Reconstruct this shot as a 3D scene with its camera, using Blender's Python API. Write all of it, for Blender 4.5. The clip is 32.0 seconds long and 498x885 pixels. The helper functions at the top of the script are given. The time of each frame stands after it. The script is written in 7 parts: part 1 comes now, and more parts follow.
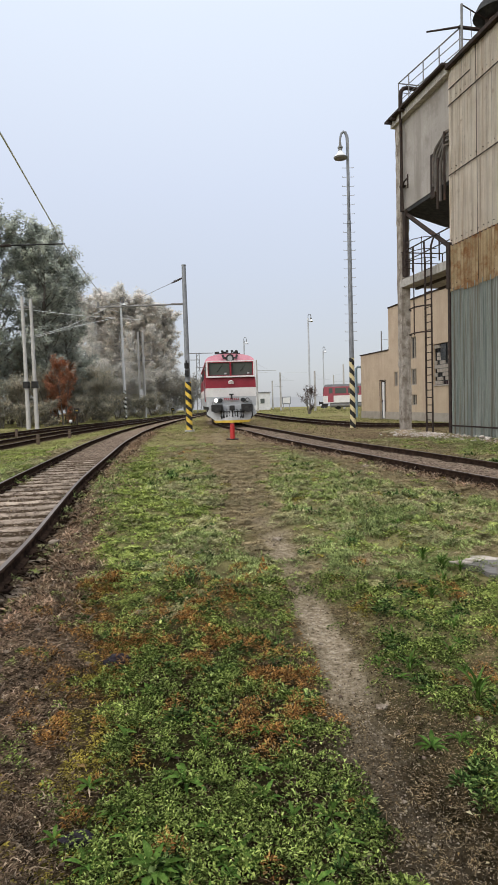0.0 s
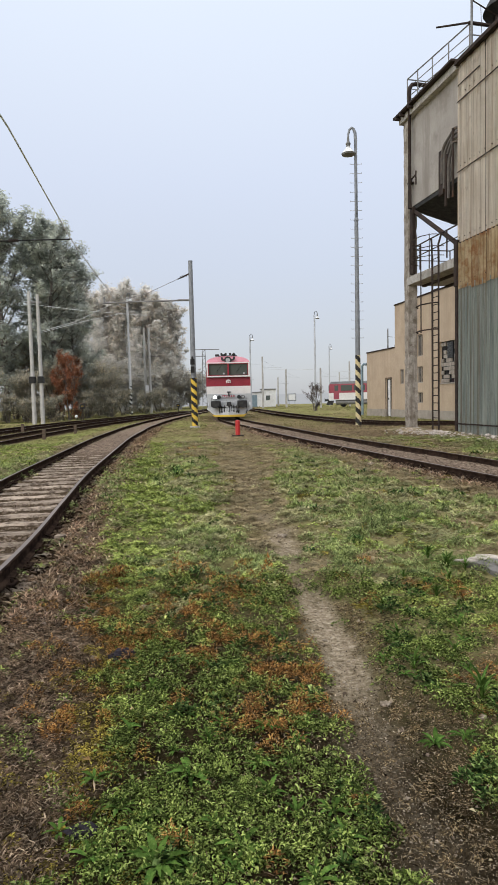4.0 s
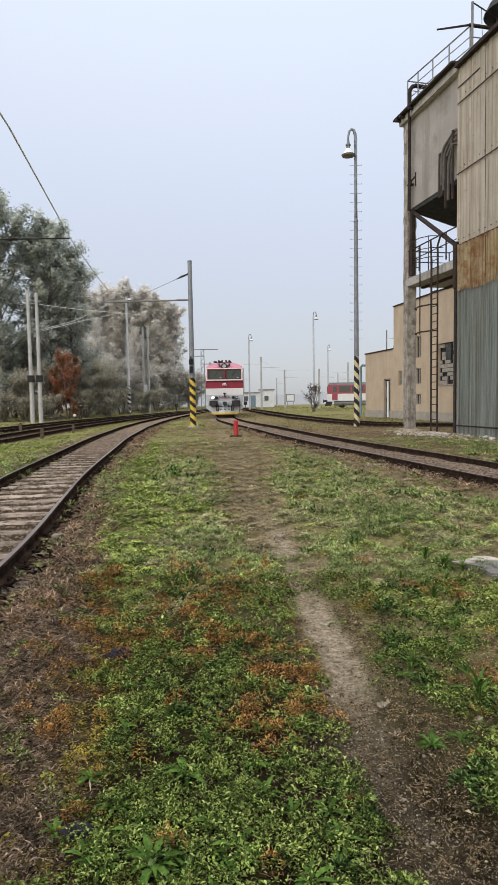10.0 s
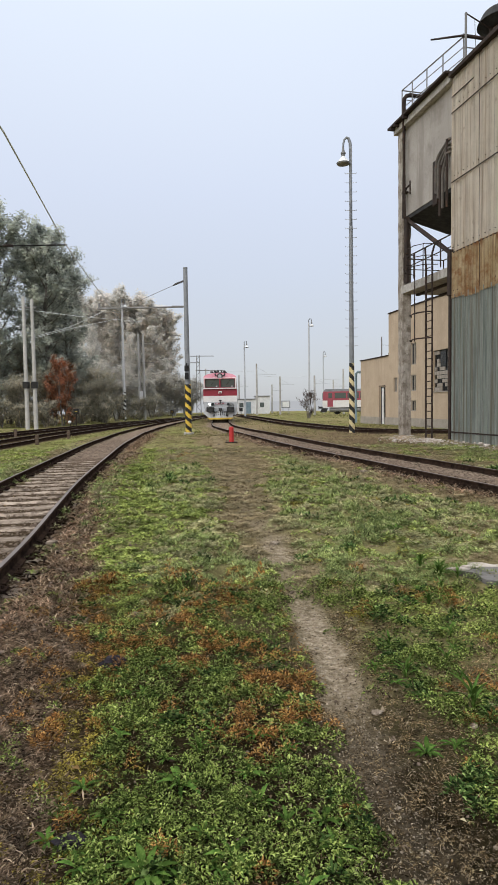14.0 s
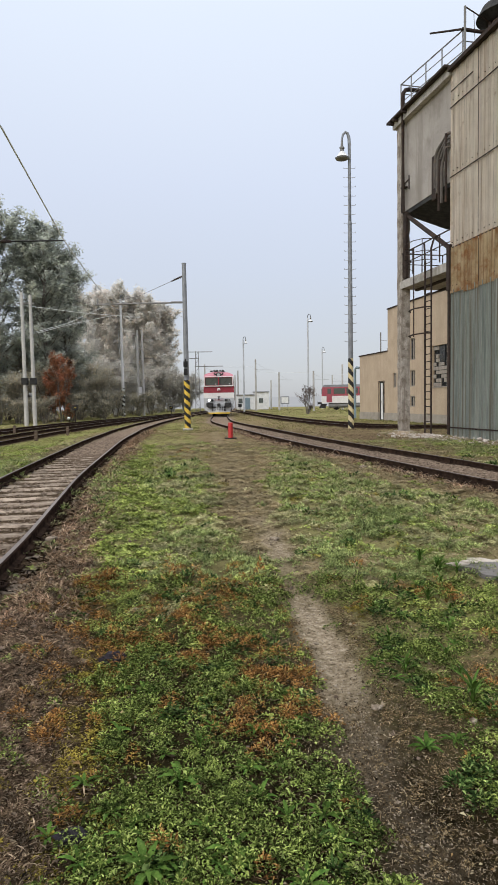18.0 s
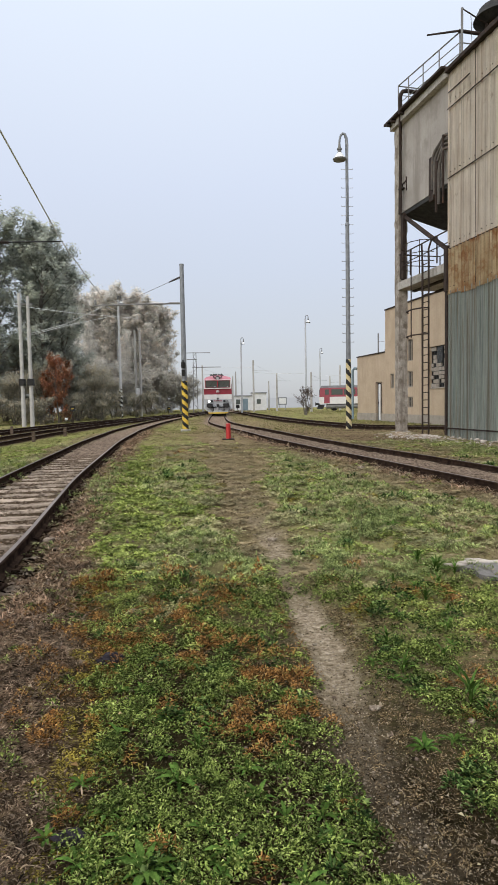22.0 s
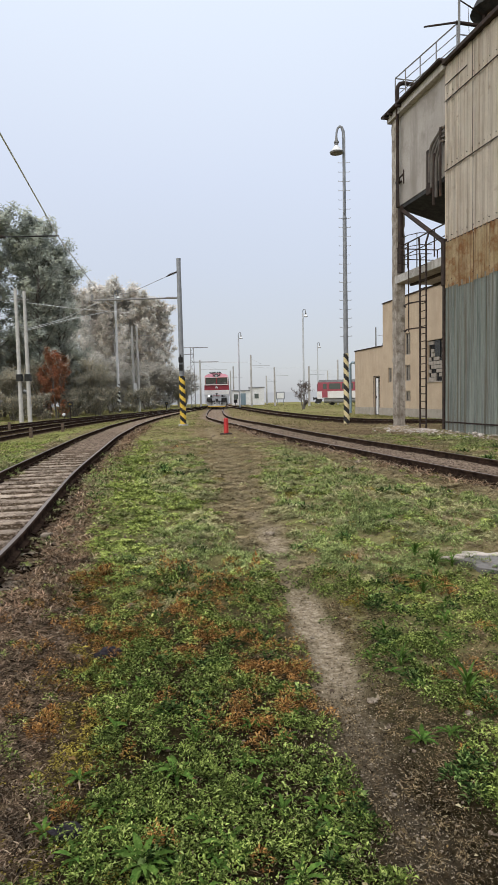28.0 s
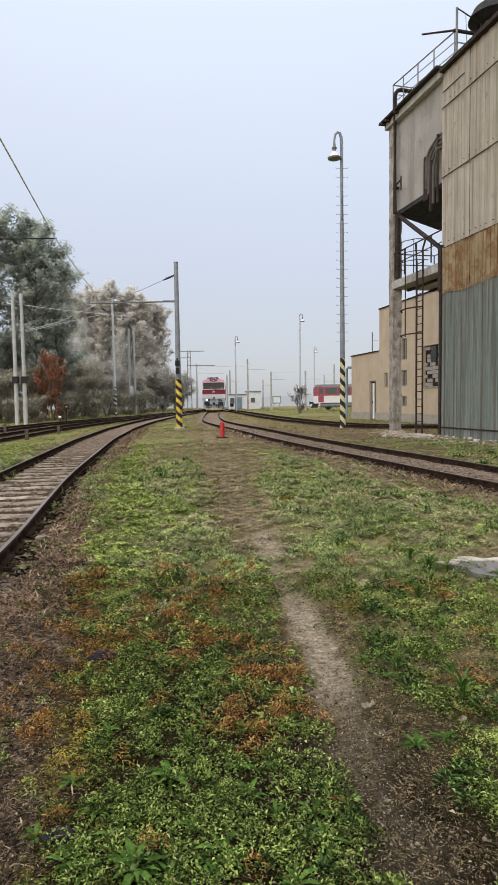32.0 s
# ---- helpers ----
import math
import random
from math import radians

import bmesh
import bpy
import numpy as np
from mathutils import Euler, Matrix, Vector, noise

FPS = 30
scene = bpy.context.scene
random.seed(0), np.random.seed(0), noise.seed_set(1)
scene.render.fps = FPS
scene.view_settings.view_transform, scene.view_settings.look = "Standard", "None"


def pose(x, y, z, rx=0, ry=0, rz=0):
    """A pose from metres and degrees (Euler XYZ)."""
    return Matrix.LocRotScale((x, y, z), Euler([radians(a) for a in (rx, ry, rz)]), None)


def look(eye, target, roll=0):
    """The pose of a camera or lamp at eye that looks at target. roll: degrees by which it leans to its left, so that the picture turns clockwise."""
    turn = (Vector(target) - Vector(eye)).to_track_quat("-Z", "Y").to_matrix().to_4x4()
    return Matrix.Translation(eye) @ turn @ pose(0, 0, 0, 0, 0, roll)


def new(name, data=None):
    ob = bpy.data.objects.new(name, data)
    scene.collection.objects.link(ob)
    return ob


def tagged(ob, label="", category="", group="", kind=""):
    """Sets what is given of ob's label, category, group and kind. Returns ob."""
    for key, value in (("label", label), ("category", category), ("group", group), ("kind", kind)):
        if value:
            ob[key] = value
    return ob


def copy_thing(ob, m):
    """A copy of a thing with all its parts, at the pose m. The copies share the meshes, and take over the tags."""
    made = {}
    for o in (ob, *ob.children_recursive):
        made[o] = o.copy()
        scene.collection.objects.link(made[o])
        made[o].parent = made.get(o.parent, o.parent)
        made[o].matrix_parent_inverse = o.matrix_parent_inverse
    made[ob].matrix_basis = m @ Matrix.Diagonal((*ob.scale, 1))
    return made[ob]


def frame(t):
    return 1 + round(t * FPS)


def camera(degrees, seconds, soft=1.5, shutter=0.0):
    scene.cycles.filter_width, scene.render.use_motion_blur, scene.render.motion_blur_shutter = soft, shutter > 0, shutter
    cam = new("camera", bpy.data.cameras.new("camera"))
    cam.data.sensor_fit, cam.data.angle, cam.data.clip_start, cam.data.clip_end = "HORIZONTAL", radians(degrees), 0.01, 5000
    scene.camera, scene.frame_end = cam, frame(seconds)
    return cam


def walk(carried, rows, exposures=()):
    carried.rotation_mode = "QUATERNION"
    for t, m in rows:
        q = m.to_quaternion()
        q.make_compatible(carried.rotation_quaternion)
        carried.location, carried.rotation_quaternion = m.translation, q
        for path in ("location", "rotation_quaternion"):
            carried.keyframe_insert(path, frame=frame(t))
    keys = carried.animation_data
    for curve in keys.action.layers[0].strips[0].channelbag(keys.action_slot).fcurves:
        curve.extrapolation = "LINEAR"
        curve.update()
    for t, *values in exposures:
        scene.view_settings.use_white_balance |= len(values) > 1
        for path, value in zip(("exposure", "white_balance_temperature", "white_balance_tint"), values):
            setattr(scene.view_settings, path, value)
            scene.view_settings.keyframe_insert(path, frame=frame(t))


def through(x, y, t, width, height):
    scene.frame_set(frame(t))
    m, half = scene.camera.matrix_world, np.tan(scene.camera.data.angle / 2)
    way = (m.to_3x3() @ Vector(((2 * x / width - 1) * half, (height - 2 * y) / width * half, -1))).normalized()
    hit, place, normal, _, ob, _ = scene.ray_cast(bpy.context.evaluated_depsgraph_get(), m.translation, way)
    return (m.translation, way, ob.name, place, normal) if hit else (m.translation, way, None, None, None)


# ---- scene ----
cam = camera(43.7, 32.0, 1.2)
PATH = [
    (0, pose(-0.000, 0.000, 1.550, 86.25, 1.75, -0.11)),
    (0.5, pose(0.003, -0.001, 1.553, 85.94, 1.90, 0.10)),
    (1, pose(0.007, -0.007, 1.555, 85.78, 1.63, 0.32)),
    (1.5, pose(0.005, 0.001, 1.547, 85.67, 1.35, 0.34)),
    (2, pose(0.001, 0.001, 1.548, 86.33, 1.36, 0.42)),
    (2.5, pose(-0.005, -0.001, 1.549, 86.23, 1.40, 0.43)),
    (3, pose(-0.005, -0.011, 1.551, 86.09, 1.21, 0.25)),
    (3.5, pose(-0.006, -0.008, 1.550, 86.01, 1.26, 0.36)),
    (5.5, pose(-0.006, 0.001, 1.548, 85.87, 1.49, 0.29)),
    (6, pose(-0.001, -0.006, 1.548, 85.96, 1.46, 0.20)),
    (6.5, pose(-0.006, 0.005, 1.544, 85.91, 1.29, 0.23)),
    (7, pose(-0.004, -0.003, 1.546, 86.02, 1.20, 0.20)),
    (7.5, pose(-0.001, -0.011, 1.550, 86.02, 1.17, 0.07)),
    (8, pose(-0.007, -0.003, 1.548, 86.24, 1.14, 0.26)),
    (8.5, pose(-0.007, -0.008, 1.549, 86.33, 1.03, 0.38)),
    (9, pose(-0.011, 0.002, 1.546, 86.36, 0.84, 0.29)),
    (9.5, pose(-0.008, -0.011, 1.547, 86.27, 0.80, 0.21)),
    (10, pose(-0.007, -0.003, 1.549, 85.98, 0.94, 0.25)),
    (10.5, pose(-0.003, 0.011, 1.542, 85.93, 1.07, 0.31)),
    (11, pose(0.004, 0.003, 1.550, 86.10, 1.09, 0.23)),
    (11.5, pose(-0.004, 0.002, 1.549, 86.26, 1.10, 0.20)),
    (12, pose(-0.002, -0.008, 1.549, 86.10, 1.04, 0.12)),
    (12.5, pose(-0.008, -0.002, 1.547, 86.18, 1.02, 0.13)),
    (13, pose(-0.008, 0.006, 1.547, 86.22, 0.89, -0.01)),
    (13.5, pose(-0.000, 0.004, 1.549, 86.39, 1.14, 0.00)),
    (14, pose(-0.002, -0.003, 1.550, 86.57, 0.89, -0.16)),
    (14.5, pose(-0.002, -0.006, 1.551, 86.94, 0.87, -0.16)),
    (16.5, pose(-0.003, 0.004, 1.548, 86.19, 1.10, -0.02)),
    (17, pose(0.000, 0.016, 1.542, 86.03, 1.18, -0.03)),
    (17.5, pose(0.004, 0.003, 1.549, 86.11, 1.08, -0.16)),
    (18, pose(-0.004, -0.001, 1.550, 86.18, 1.01, -0.25)),
    (18.5, pose(-0.001, -0.003, 1.547, 86.23, 1.07, -0.34)),
    (19, pose(-0.004, 0.007, 1.545, 86.28, 0.94, -0.50)),
    (19.5, pose(-0.004, 0.007, 1.542, 86.11, 0.97, -0.46)),
    (20, pose(-0.002, 0.003, 1.545, 86.02, 0.94, -0.44)),
    (20.5, pose(-0.002, -0.003, 1.547, 86.27, 1.03, -0.43)),
    (21, pose(-0.002, -0.003, 1.548, 86.25, 1.06, -0.43)),
    (21.5, pose(-0.004, 0.006, 1.545, 86.20, 1.02, -0.48)),
    (22, pose(-0.005, -0.001, 1.549, 86.26, 1.03, -0.46)),
    (22.5, pose(-0.007, 0.005, 1.546, 86.42, 0.96, -0.41)),
    (23, pose(-0.005, -0.002, 1.547, 86.34, 1.04, -0.34)),
    (23.5, pose(-0.004, 0.010, 1.541, 86.16, 1.09, -0.42)),
    (24, pose(-0.002, 0.007, 1.545, 85.87, 1.14, -0.51)),
    (24.5, pose(-0.004, 0.010, 1.544, 85.79, 1.10, -0.60)),
    (25, pose(-0.002, 0.008, 1.543, 85.88, 1.24, -0.55)),
    (25.5, pose(-0.002, 0.009, 1.541, 85.69, 1.25, -0.34)),
    (27.5, pose(0.003, 0.007, 1.543, 85.84, 1.27, -0.80)),
    (28, pose(0.002, 0.008, 1.542, 85.77, 1.26, -0.66)),
    (28.5, pose(0.000, 0.009, 1.544, 85.63, 1.26, -0.61)),
    (29, pose(0.001, 0.006, 1.543, 85.74, 1.26, -0.58)),
    (29.5, pose(-0.000, 0.004, 1.544, 85.96, 1.14, -0.64)),
    (30, pose(0.001, 0.009, 1.542, 86.57, 0.78, -0.88)),
    (30.5, pose(0.005, 0.004, 1.543, 86.64, 0.83, -1.25)),
    (31, pose(0.000, 0.002, 1.543, 86.50, 0.91, -0.91)),
    (31.5, pose(0.000, 0.008, 1.545, 86.37, 0.84, -1.05)),
    (32, pose(0.002, 0.010, 1.540, 86.13, 0.83, -0.99)),
]
walk(cam, PATH)

# ---- light: overcast, misty morning ----
world = bpy.data.worlds.new("overcast_sky")
scene.world = world
world.use_nodes = True


def sky_nodes():
    nt = world.node_tree
    nt.nodes.clear()
    out = nt.nodes.new("ShaderNodeOutputWorld")
    bg = nt.nodes.new("ShaderNodeBackground")
    sky = nt.nodes.new("ShaderNodeTexSky")
    sky.sky_type = "NISHITA"
    sky.sun_disc = False
    sky.sun_elevation, sky.sun_rotation = radians(28), radians(216)
    co = nt.nodes.new("ShaderNodeTexCoord")
    sep = nt.nodes.new("ShaderNodeSeparateXYZ")
    ramp = nt.nodes.new("ShaderNodeValToRGB")
    cloud = nt.nodes.new("ShaderNodeTexNoise")
    cloud.inputs["Scale"].default_value = 1.6
    cloud.inputs["Detail"].default_value = 3
    warp = nt.nodes.new("ShaderNodeMath")
    warp.operation = "MULTIPLY_ADD"
    warp.inputs[1].default_value = 0.07
    mix = nt.nodes.new("ShaderNodeMixRGB")
    mix.inputs[0].default_value = 0.012
    el = ramp.color_ramp.elements
    el[0].position, el[0].color = 0.035, (0.475, 0.490, 0.520, 1)
    el[1].position, el[1].color = 0.97, (2.3, 2.32, 2.35, 1)
    for p, c in ((0.085, (0.545, 0.570, 0.615)), (0.14, (0.575, 0.610, 0.680)), (0.24, (0.614, 0.668, 0.783)), (0.36, (0.674, 0.738, 0.879)), (0.56, (0.787, 0.865, 0.995)), (0.68, (0.92, 0.98, 1.08))):
        e = el.new(p)
        e.color = (*c, 1)
    nt.links.new(co.outputs["Generated"], sep.inputs[0])
    nt.links.new(co.outputs["Generated"], cloud.inputs["Vector"])
    nt.links.new(cloud.outputs[0], warp.inputs[0])
    nt.links.new(sep.outputs[2], warp.inputs[2])
    nt.links.new(warp.outputs[0], ramp.inputs[0])
    nt.links.new(ramp.outputs[0], mix.inputs[1])
    nt.links.new(sky.outputs[0], mix.inputs[2])
    nt.links.new(mix.outputs[0], bg.inputs[0])
    bg.inputs[1].default_value = 1.0
    nt.links.new(bg.outputs[0], out.inputs[0])


sky_nodes()
sun = new("sun", bpy.data.lights.new("sun", "SUN"))
sun.data.energy, sun.data.angle, sun.data.color = 1.4, radians(40), (1.0, 0.94, 0.86)
sun.matrix_world = look((-38, -30, 30), (0, 20, 0))


# ---- materials ----
def node(nt, kind, **values):
    n = nt.nodes.new("ShaderNode" + kind)
    for k, v in values.items():
        n.inputs[k.replace("_", " ")].default_value = v
    return n


def ramp_node(nt, stops):
    n = nt.nodes.new("ShaderNodeValToRGB")
    el = n.color_ramp.elements
    el[0].position, el[0].color = stops[0][0], (*stops[0][1], 1)
    el[1].position, el[1].color = stops[-1][0], (*stops[-1][1], 1)
    for p, c in stops[1:-1]:
        el.new(p).color = (*c, 1)
    return n


def surf(name, c1, c2, scale=3.0, fine=40.0, rough=0.8, metal=0.0, bump=0.25, wear=None, wear_at=0.62, wear_scale=4.0,
         stretch=(1, 1, 1), vary=0.0, streak=None, streak_scale=(1.9, 1.9, 0.12)):
    """Two colours mixed by a coarse noise, fine grain, bump, and optional wear patches and vertical streaks."""
    m = bpy.data.materials.new(name)
    m.use_nodes = True
    nt = m.node_tree
    b = nt.nodes["Principled BSDF"]
    co = nt.nodes.new("ShaderNodeTexCoord")
    mp = nt.nodes.new("ShaderNodeMapping")
    mp.inputs["Scale"].default_value = stretch
    own = nt.nodes.new("ShaderNodeObjectInfo")
    away = node(nt, "Math")
    away.operation = "MULTIPLY"
    away.inputs[1].default_value = 40.0
    shifted = nt.nodes.new("ShaderNodeVectorMath")
    nt.links.new(own.outputs["Random"], away.inputs[0])
    nt.links.new(co.outputs["Object"], shifted.inputs[0])
    nt.links.new(away.outputs[0], shifted.inputs[1])
    nt.links.new(shifted.outputs[0], mp.inputs[0])
    big = node(nt, "TexNoise", Scale=scale, Detail=5.0, Roughness=0.6)
    small = node(nt, "TexNoise", Scale=fine, Detail=4.0, Roughness=0.65)
    for n in (big, small):
        nt.links.new(mp.outputs[0], n.inputs["Vector"])
    r = ramp_node(nt, [(0.32, c1), (0.68, c2)])
    nt.links.new(big.outputs[0], r.inputs[0])
    col = r.outputs[0]
    grain = ramp_node(nt, [(0.3, (0.72, 0.72, 0.72)), (0.7, (1.18, 1.18, 1.18))])
    nt.links.new(small.outputs[0], grain.inputs[0])
    mul = nt.nodes.new("ShaderNodeMixRGB")
    mul.blend_type = "MULTIPLY"
    mul.inputs[0].default_value = 0.8
    nt.links.new(col, mul.inputs[1])
    nt.links.new(grain.outputs[0], mul.inputs[2])
    col = mul.outputs[0]
    if wear or streak:
        for kind, colour in (("wear", wear), ("streak", streak)):
            if not colour:
                continue
            mp2 = nt.nodes.new("ShaderNodeMapping")
            mp2.inputs["Scale"].default_value = (1, 1, 1) if kind == "wear" else streak_scale
            nt.links.new(shifted.outputs[0], mp2.inputs[0])
            w = node(nt, "TexNoise", Scale=wear_scale if kind == "wear" else 1.6, Detail=8.0, Roughness=0.7)
            nt.links.new(mp2.outputs[0], w.inputs["Vector"])
            at = wear_at if kind == "wear" else 0.54
            k = ramp_node(nt, [(at - 0.05, (0, 0, 0)), (at + 0.09, (0.85, 0.85, 0.85))])
            nt.links.new(w.outputs[0], k.inputs[0])
            mx = nt.nodes.new("ShaderNodeMixRGB")
            nt.links.new(k.outputs[0], mx.inputs[0])
            nt.links.new(col, mx.inputs[1])
            mx.inputs[2].default_value = (*colour, 1)
            col = mx.outputs[0]
    if vary:
        oi = nt.nodes.new("ShaderNodeObjectInfo")
        v = ramp_node(nt, [(0, (1 - vary,) * 3), (1, (1 + vary,) * 3)])
        nt.links.new(oi.outputs["Random"], v.inputs[0])
        mv = nt.nodes.new("ShaderNodeMixRGB")
        mv.blend_type = "MULTIPLY"
        mv.inputs[0].default_value = 1
        nt.links.new(col, mv.inputs[1])
        nt.links.new(v.outputs[0], mv.inputs[2])
        col = mv.outputs[0]
    nt.links.new(col, b.inputs["Base Color"])
    b.inputs["Roughness"].default_value = rough
    b.inputs["Metallic"].default_value = metal
    b.inputs["Specular IOR Level"].default_value = 0.5 if rough < 0.6 else (0.0 if rough > 0.92 else 0.15)
    if bump:
        bp = node(nt, "Bump", Strength=bump, Distance=0.01)
        nt.links.new(small.outputs[0], bp.inputs["Height"])
        nt.links.new(bp.outputs[0], b.inputs["Normal"])
    return m


def leaf_material(name, stops, shine=0.55, through=0.3, patch=0.0, depth=1.0):
    """Leaves: a colour for each one by Random Per Island, some light passing through."""
    m = bpy.data.materials.new(name)
    m.use_nodes = True
    nt = m.node_tree
    b = nt.nodes["Principled BSDF"]
    out = nt.nodes["Material Output"]
    geo = nt.nodes.new("ShaderNodeNewGeometry")
    r = ramp_node(nt, stops)
    nt.links.new(geo.outputs["Random Per Island"], r.inputs[0])
    co = nt.nodes.new("ShaderNodeTexCoord")
    n = node(nt, "TexNoise", Scale=0.9, Detail=4.0)
    nt.links.new(co.outputs["Object"], n.inputs["Vector"])
    g = ramp_node(nt, [(0.35, (0.72, 0.74, 0.7)), (0.65, (1.2, 1.18, 1.15))])
    nt.links.new(n.outputs[0], g.inputs[0])
    mul = nt.nodes.new("ShaderNodeMixRGB")
    mul.blend_type = "MULTIPLY"
    mul.inputs[0].default_value = 1
    nt.links.new(r.outputs[0], mul.inputs[1])
    nt.links.new(g.outputs[0], mul.inputs[2])
    if patch:
        n2 = node(nt, "TexNoise", Scale=patch, Detail=2.0, Roughness=0.55)
        nt.links.new(co.outputs["Object"], n2.inputs["Vector"])
        g2 = ramp_node(nt, [(0.36, (0.38, 0.4, 0.42)), (0.5, (0.95, 0.95, 0.95)), (0.64, (1.36, 1.34, 1.3))])
        nt.links.new(n2.outputs[0], g2.inputs[0])
        own = nt.nodes.new("ShaderNodeMixRGB")
        own.blend_type = "MULTIPLY"
        own.inputs[0].default_value = depth
        nt.links.new(mul.outputs[0], own.inputs[1])
        nt.links.new(g2.outputs[0], own.inputs[2])
        mul = own
    nt.links.new(mul.outputs[0], b.inputs["Base Color"])
    b.inputs["Roughness"].default_value = shine
    b.inputs["Specular IOR Level"].default_value = 0.03
    tr = nt.nodes.new("ShaderNodeBsdfTranslucent")
    nt.links.new(mul.outputs[0], tr.inputs[0])
    mx = nt.nodes.new("ShaderNodeMixShader")
    mx.inputs[0].default_value = through
    nt.links.new(b.outputs[0], mx.inputs[1])
    nt.links.new(tr.outputs[0], mx.inputs[2])
    nt.links.new(mx.outputs[0], out.inputs[0])
    return m


def glow(name, colour, strength):
    m = bpy.data.materials.new(name)
    m.use_nodes = True
    b = m.node_tree.nodes["Principled BSDF"]
    b.inputs["Base Color"].default_value = (*colour, 1)
    b.inputs["Emission Color"].default_value = (*colour, 1)
    b.inputs["Emission Strength"].default_value = strength
    return m


def glass(name, tint=(0.05, 0.06, 0.06)):
    m = bpy.data.materials.new(name)
    m.use_nodes = True
    b = m.node_tree.nodes["Principled BSDF"]
    b.inputs["Base Color"].default_value = (*tint, 1)
    b.inputs["Roughness"].default_value = 0.06
    b.inputs["Specular IOR Level"].default_value = 0.5
    return m


RAIL_SIDE = surf("rusty_rail_steel", (0.016, 0.011, 0.009), (0.055, 0.036, 0.026), 6, 60, 0.95, 0.0)
RAIL_TOP = surf("polished_rail_head", (0.125, 0.10, 0.087), (0.225, 0.187, 0.165), 1.5, 90, 0.5, 0.35, 0.05, stretch=(1, 0.1, 1))
CONCRETE_SLEEPER = surf("weathered_sleeper_concrete", (0.25, 0.195, 0.15), (0.45, 0.37, 0.295), 5, 60, 0.95, bump=0.8, wear=(0.055, 0.04, 0.029), wear_at=0.50, wear_scale=4.0, vary=0.35, stretch=(0.35, 2, 2))
OLD_SLEEPER = surf("tarred_sleeper_wood", (0.06, 0.044, 0.034), (0.15, 0.112, 0.085), 6, 50, 0.95, bump=0.6, stretch=(0.3, 4, 4), vary=0.25)
STONE = surf("ballast_stone", (0.10, 0.073, 0.054), (0.27, 0.21, 0.162), 9, 60, 0.95, bump=0.4)
CONCRETE = surf("rough_grey_concrete", (0.36, 0.34, 0.31), (0.52, 0.49, 0.455), 2.2, 24, 0.92, bump=0.7, wear=(0.24, 0.215, 0.185), wear_at=0.58, streak=(0.27, 0.25, 0.22))
OLD_CONCRETE = surf("crumbling_column_concrete", (0.29, 0.26, 0.225), (0.48, 0.435, 0.38), 3, 18, 0.95, bump=1.0, wear=(0.14, 0.112, 0.086), wear_at=0.53, wear_scale=2.5, streak=(0.22, 0.185, 0.15), streak_scale=(5.0, 5.0, 0.25))
PANEL_GREY = surf("stained_grey_panel", (0.33, 0.30, 0.272), (0.42, 0.385, 0.35), 0.8, 40, 0.85, bump=0.12, wear=(0.25, 0.222, 0.195), wear_at=0.57, wear_scale=1.1, streak=(0.25, 0.222, 0.195), streak_scale=(1.2, 1.2, 0.12))
CLAD_BEIGE = surf("aged_beige_cladding", (0.70, 0.61, 0.50), (0.83, 0.745, 0.63), 0.9, 70, 0.7, bump=0.1, streak=(0.46, 0.355, 0.255), streak_scale=(4.5, 4.5, 0.12), wear=(0.38, 0.26, 0.165), wear_at=0.65, wear_scale=2.2)
CLAD_RUST = surf("rusty_yellow_cladding", (0.44, 0.31, 0.165), (0.68, 0.55, 0.35), 1.2, 70, 0.75, bump=0.12, wear=(0.31, 0.125, 0.04), wear_at=0.52, wear_scale=1.6, streak=(0.22, 0.095, 0.035), streak_scale=(5.0, 5.0, 0.2))
# upright tone strips imitate shade in the grooves; rust and stain streaks besides
CLAD_GREEN = surf("faded_green_grey_cladding", (0.24, 0.28, 0.255), (0.54, 0.565, 0.52), 6, 70, 0.7, bump=0.1, stretch=(1, 2.2, 0.04), streak=(0.21, 0.165, 0.11), streak_scale=(9.0, 9.0, 0.09), wear=(0.33, 0.20, 0.10), wear_at=0.69, wear_scale=0.8)
DARK_RUST = surf("dark_rusty_iron", (0.026, 0.02, 0.018), (0.06, 0.043, 0.035), 5, 50, 0.8, 0.0, wear=(0.11, 0.058, 0.036), wear_at=0.62)
STEEL_PAINT = surf("dull_painted_steel", (0.18, 0.175, 0.17), (0.27, 0.265, 0.255), 4, 50, 0.6, 0.3, wear=(0.17, 0.1, 0.06), wear_at=0.68)
GALV = surf("galvanised_steel", (0.20, 0.21, 0.225), (0.30, 0.31, 0.325), 3, 40, 0.6, 0.25, 0.08)
POLE_CONCRETE = surf("pale_pole_concrete", (0.40, 0.385, 0.36), (0.54, 0.52, 0.49), 2, 35, 0.9, bump=0.3, streak=(0.33, 0.31, 0.28))
YELLOW = surf("worn_yellow_paint", (0.62, 0.41, 0.05), (0.76, 0.54, 0.1), 4, 50, 0.6, wear=(0.3, 0.22, 0.1), wear_at=0.66)
PALE_YELLOW = surf("faded_yellow_paint", (0.56, 0.46, 0.24), (0.70, 0.60, 0.36), 4, 50, 0.6, wear=(0.35, 0.3, 0.2), wear_at=0.64)
BLACK = surf("worn_black_paint", (0.018, 0.018, 0.018), (0.04, 0.038, 0.036), 4, 50, 0.6)
TAN_WALL = surf("tan_render", (0.45, 0.35, 0.25), (0.54, 0.43, 0.315), 0.9, 60, 0.9, bump=0.2, streak=(0.43, 0.335, 0.24))
PLINTH = surf("grey_plinth_render", (0.30, 0.265, 0.225), (0.40, 0.36, 0.31), 2, 30, 0.9)
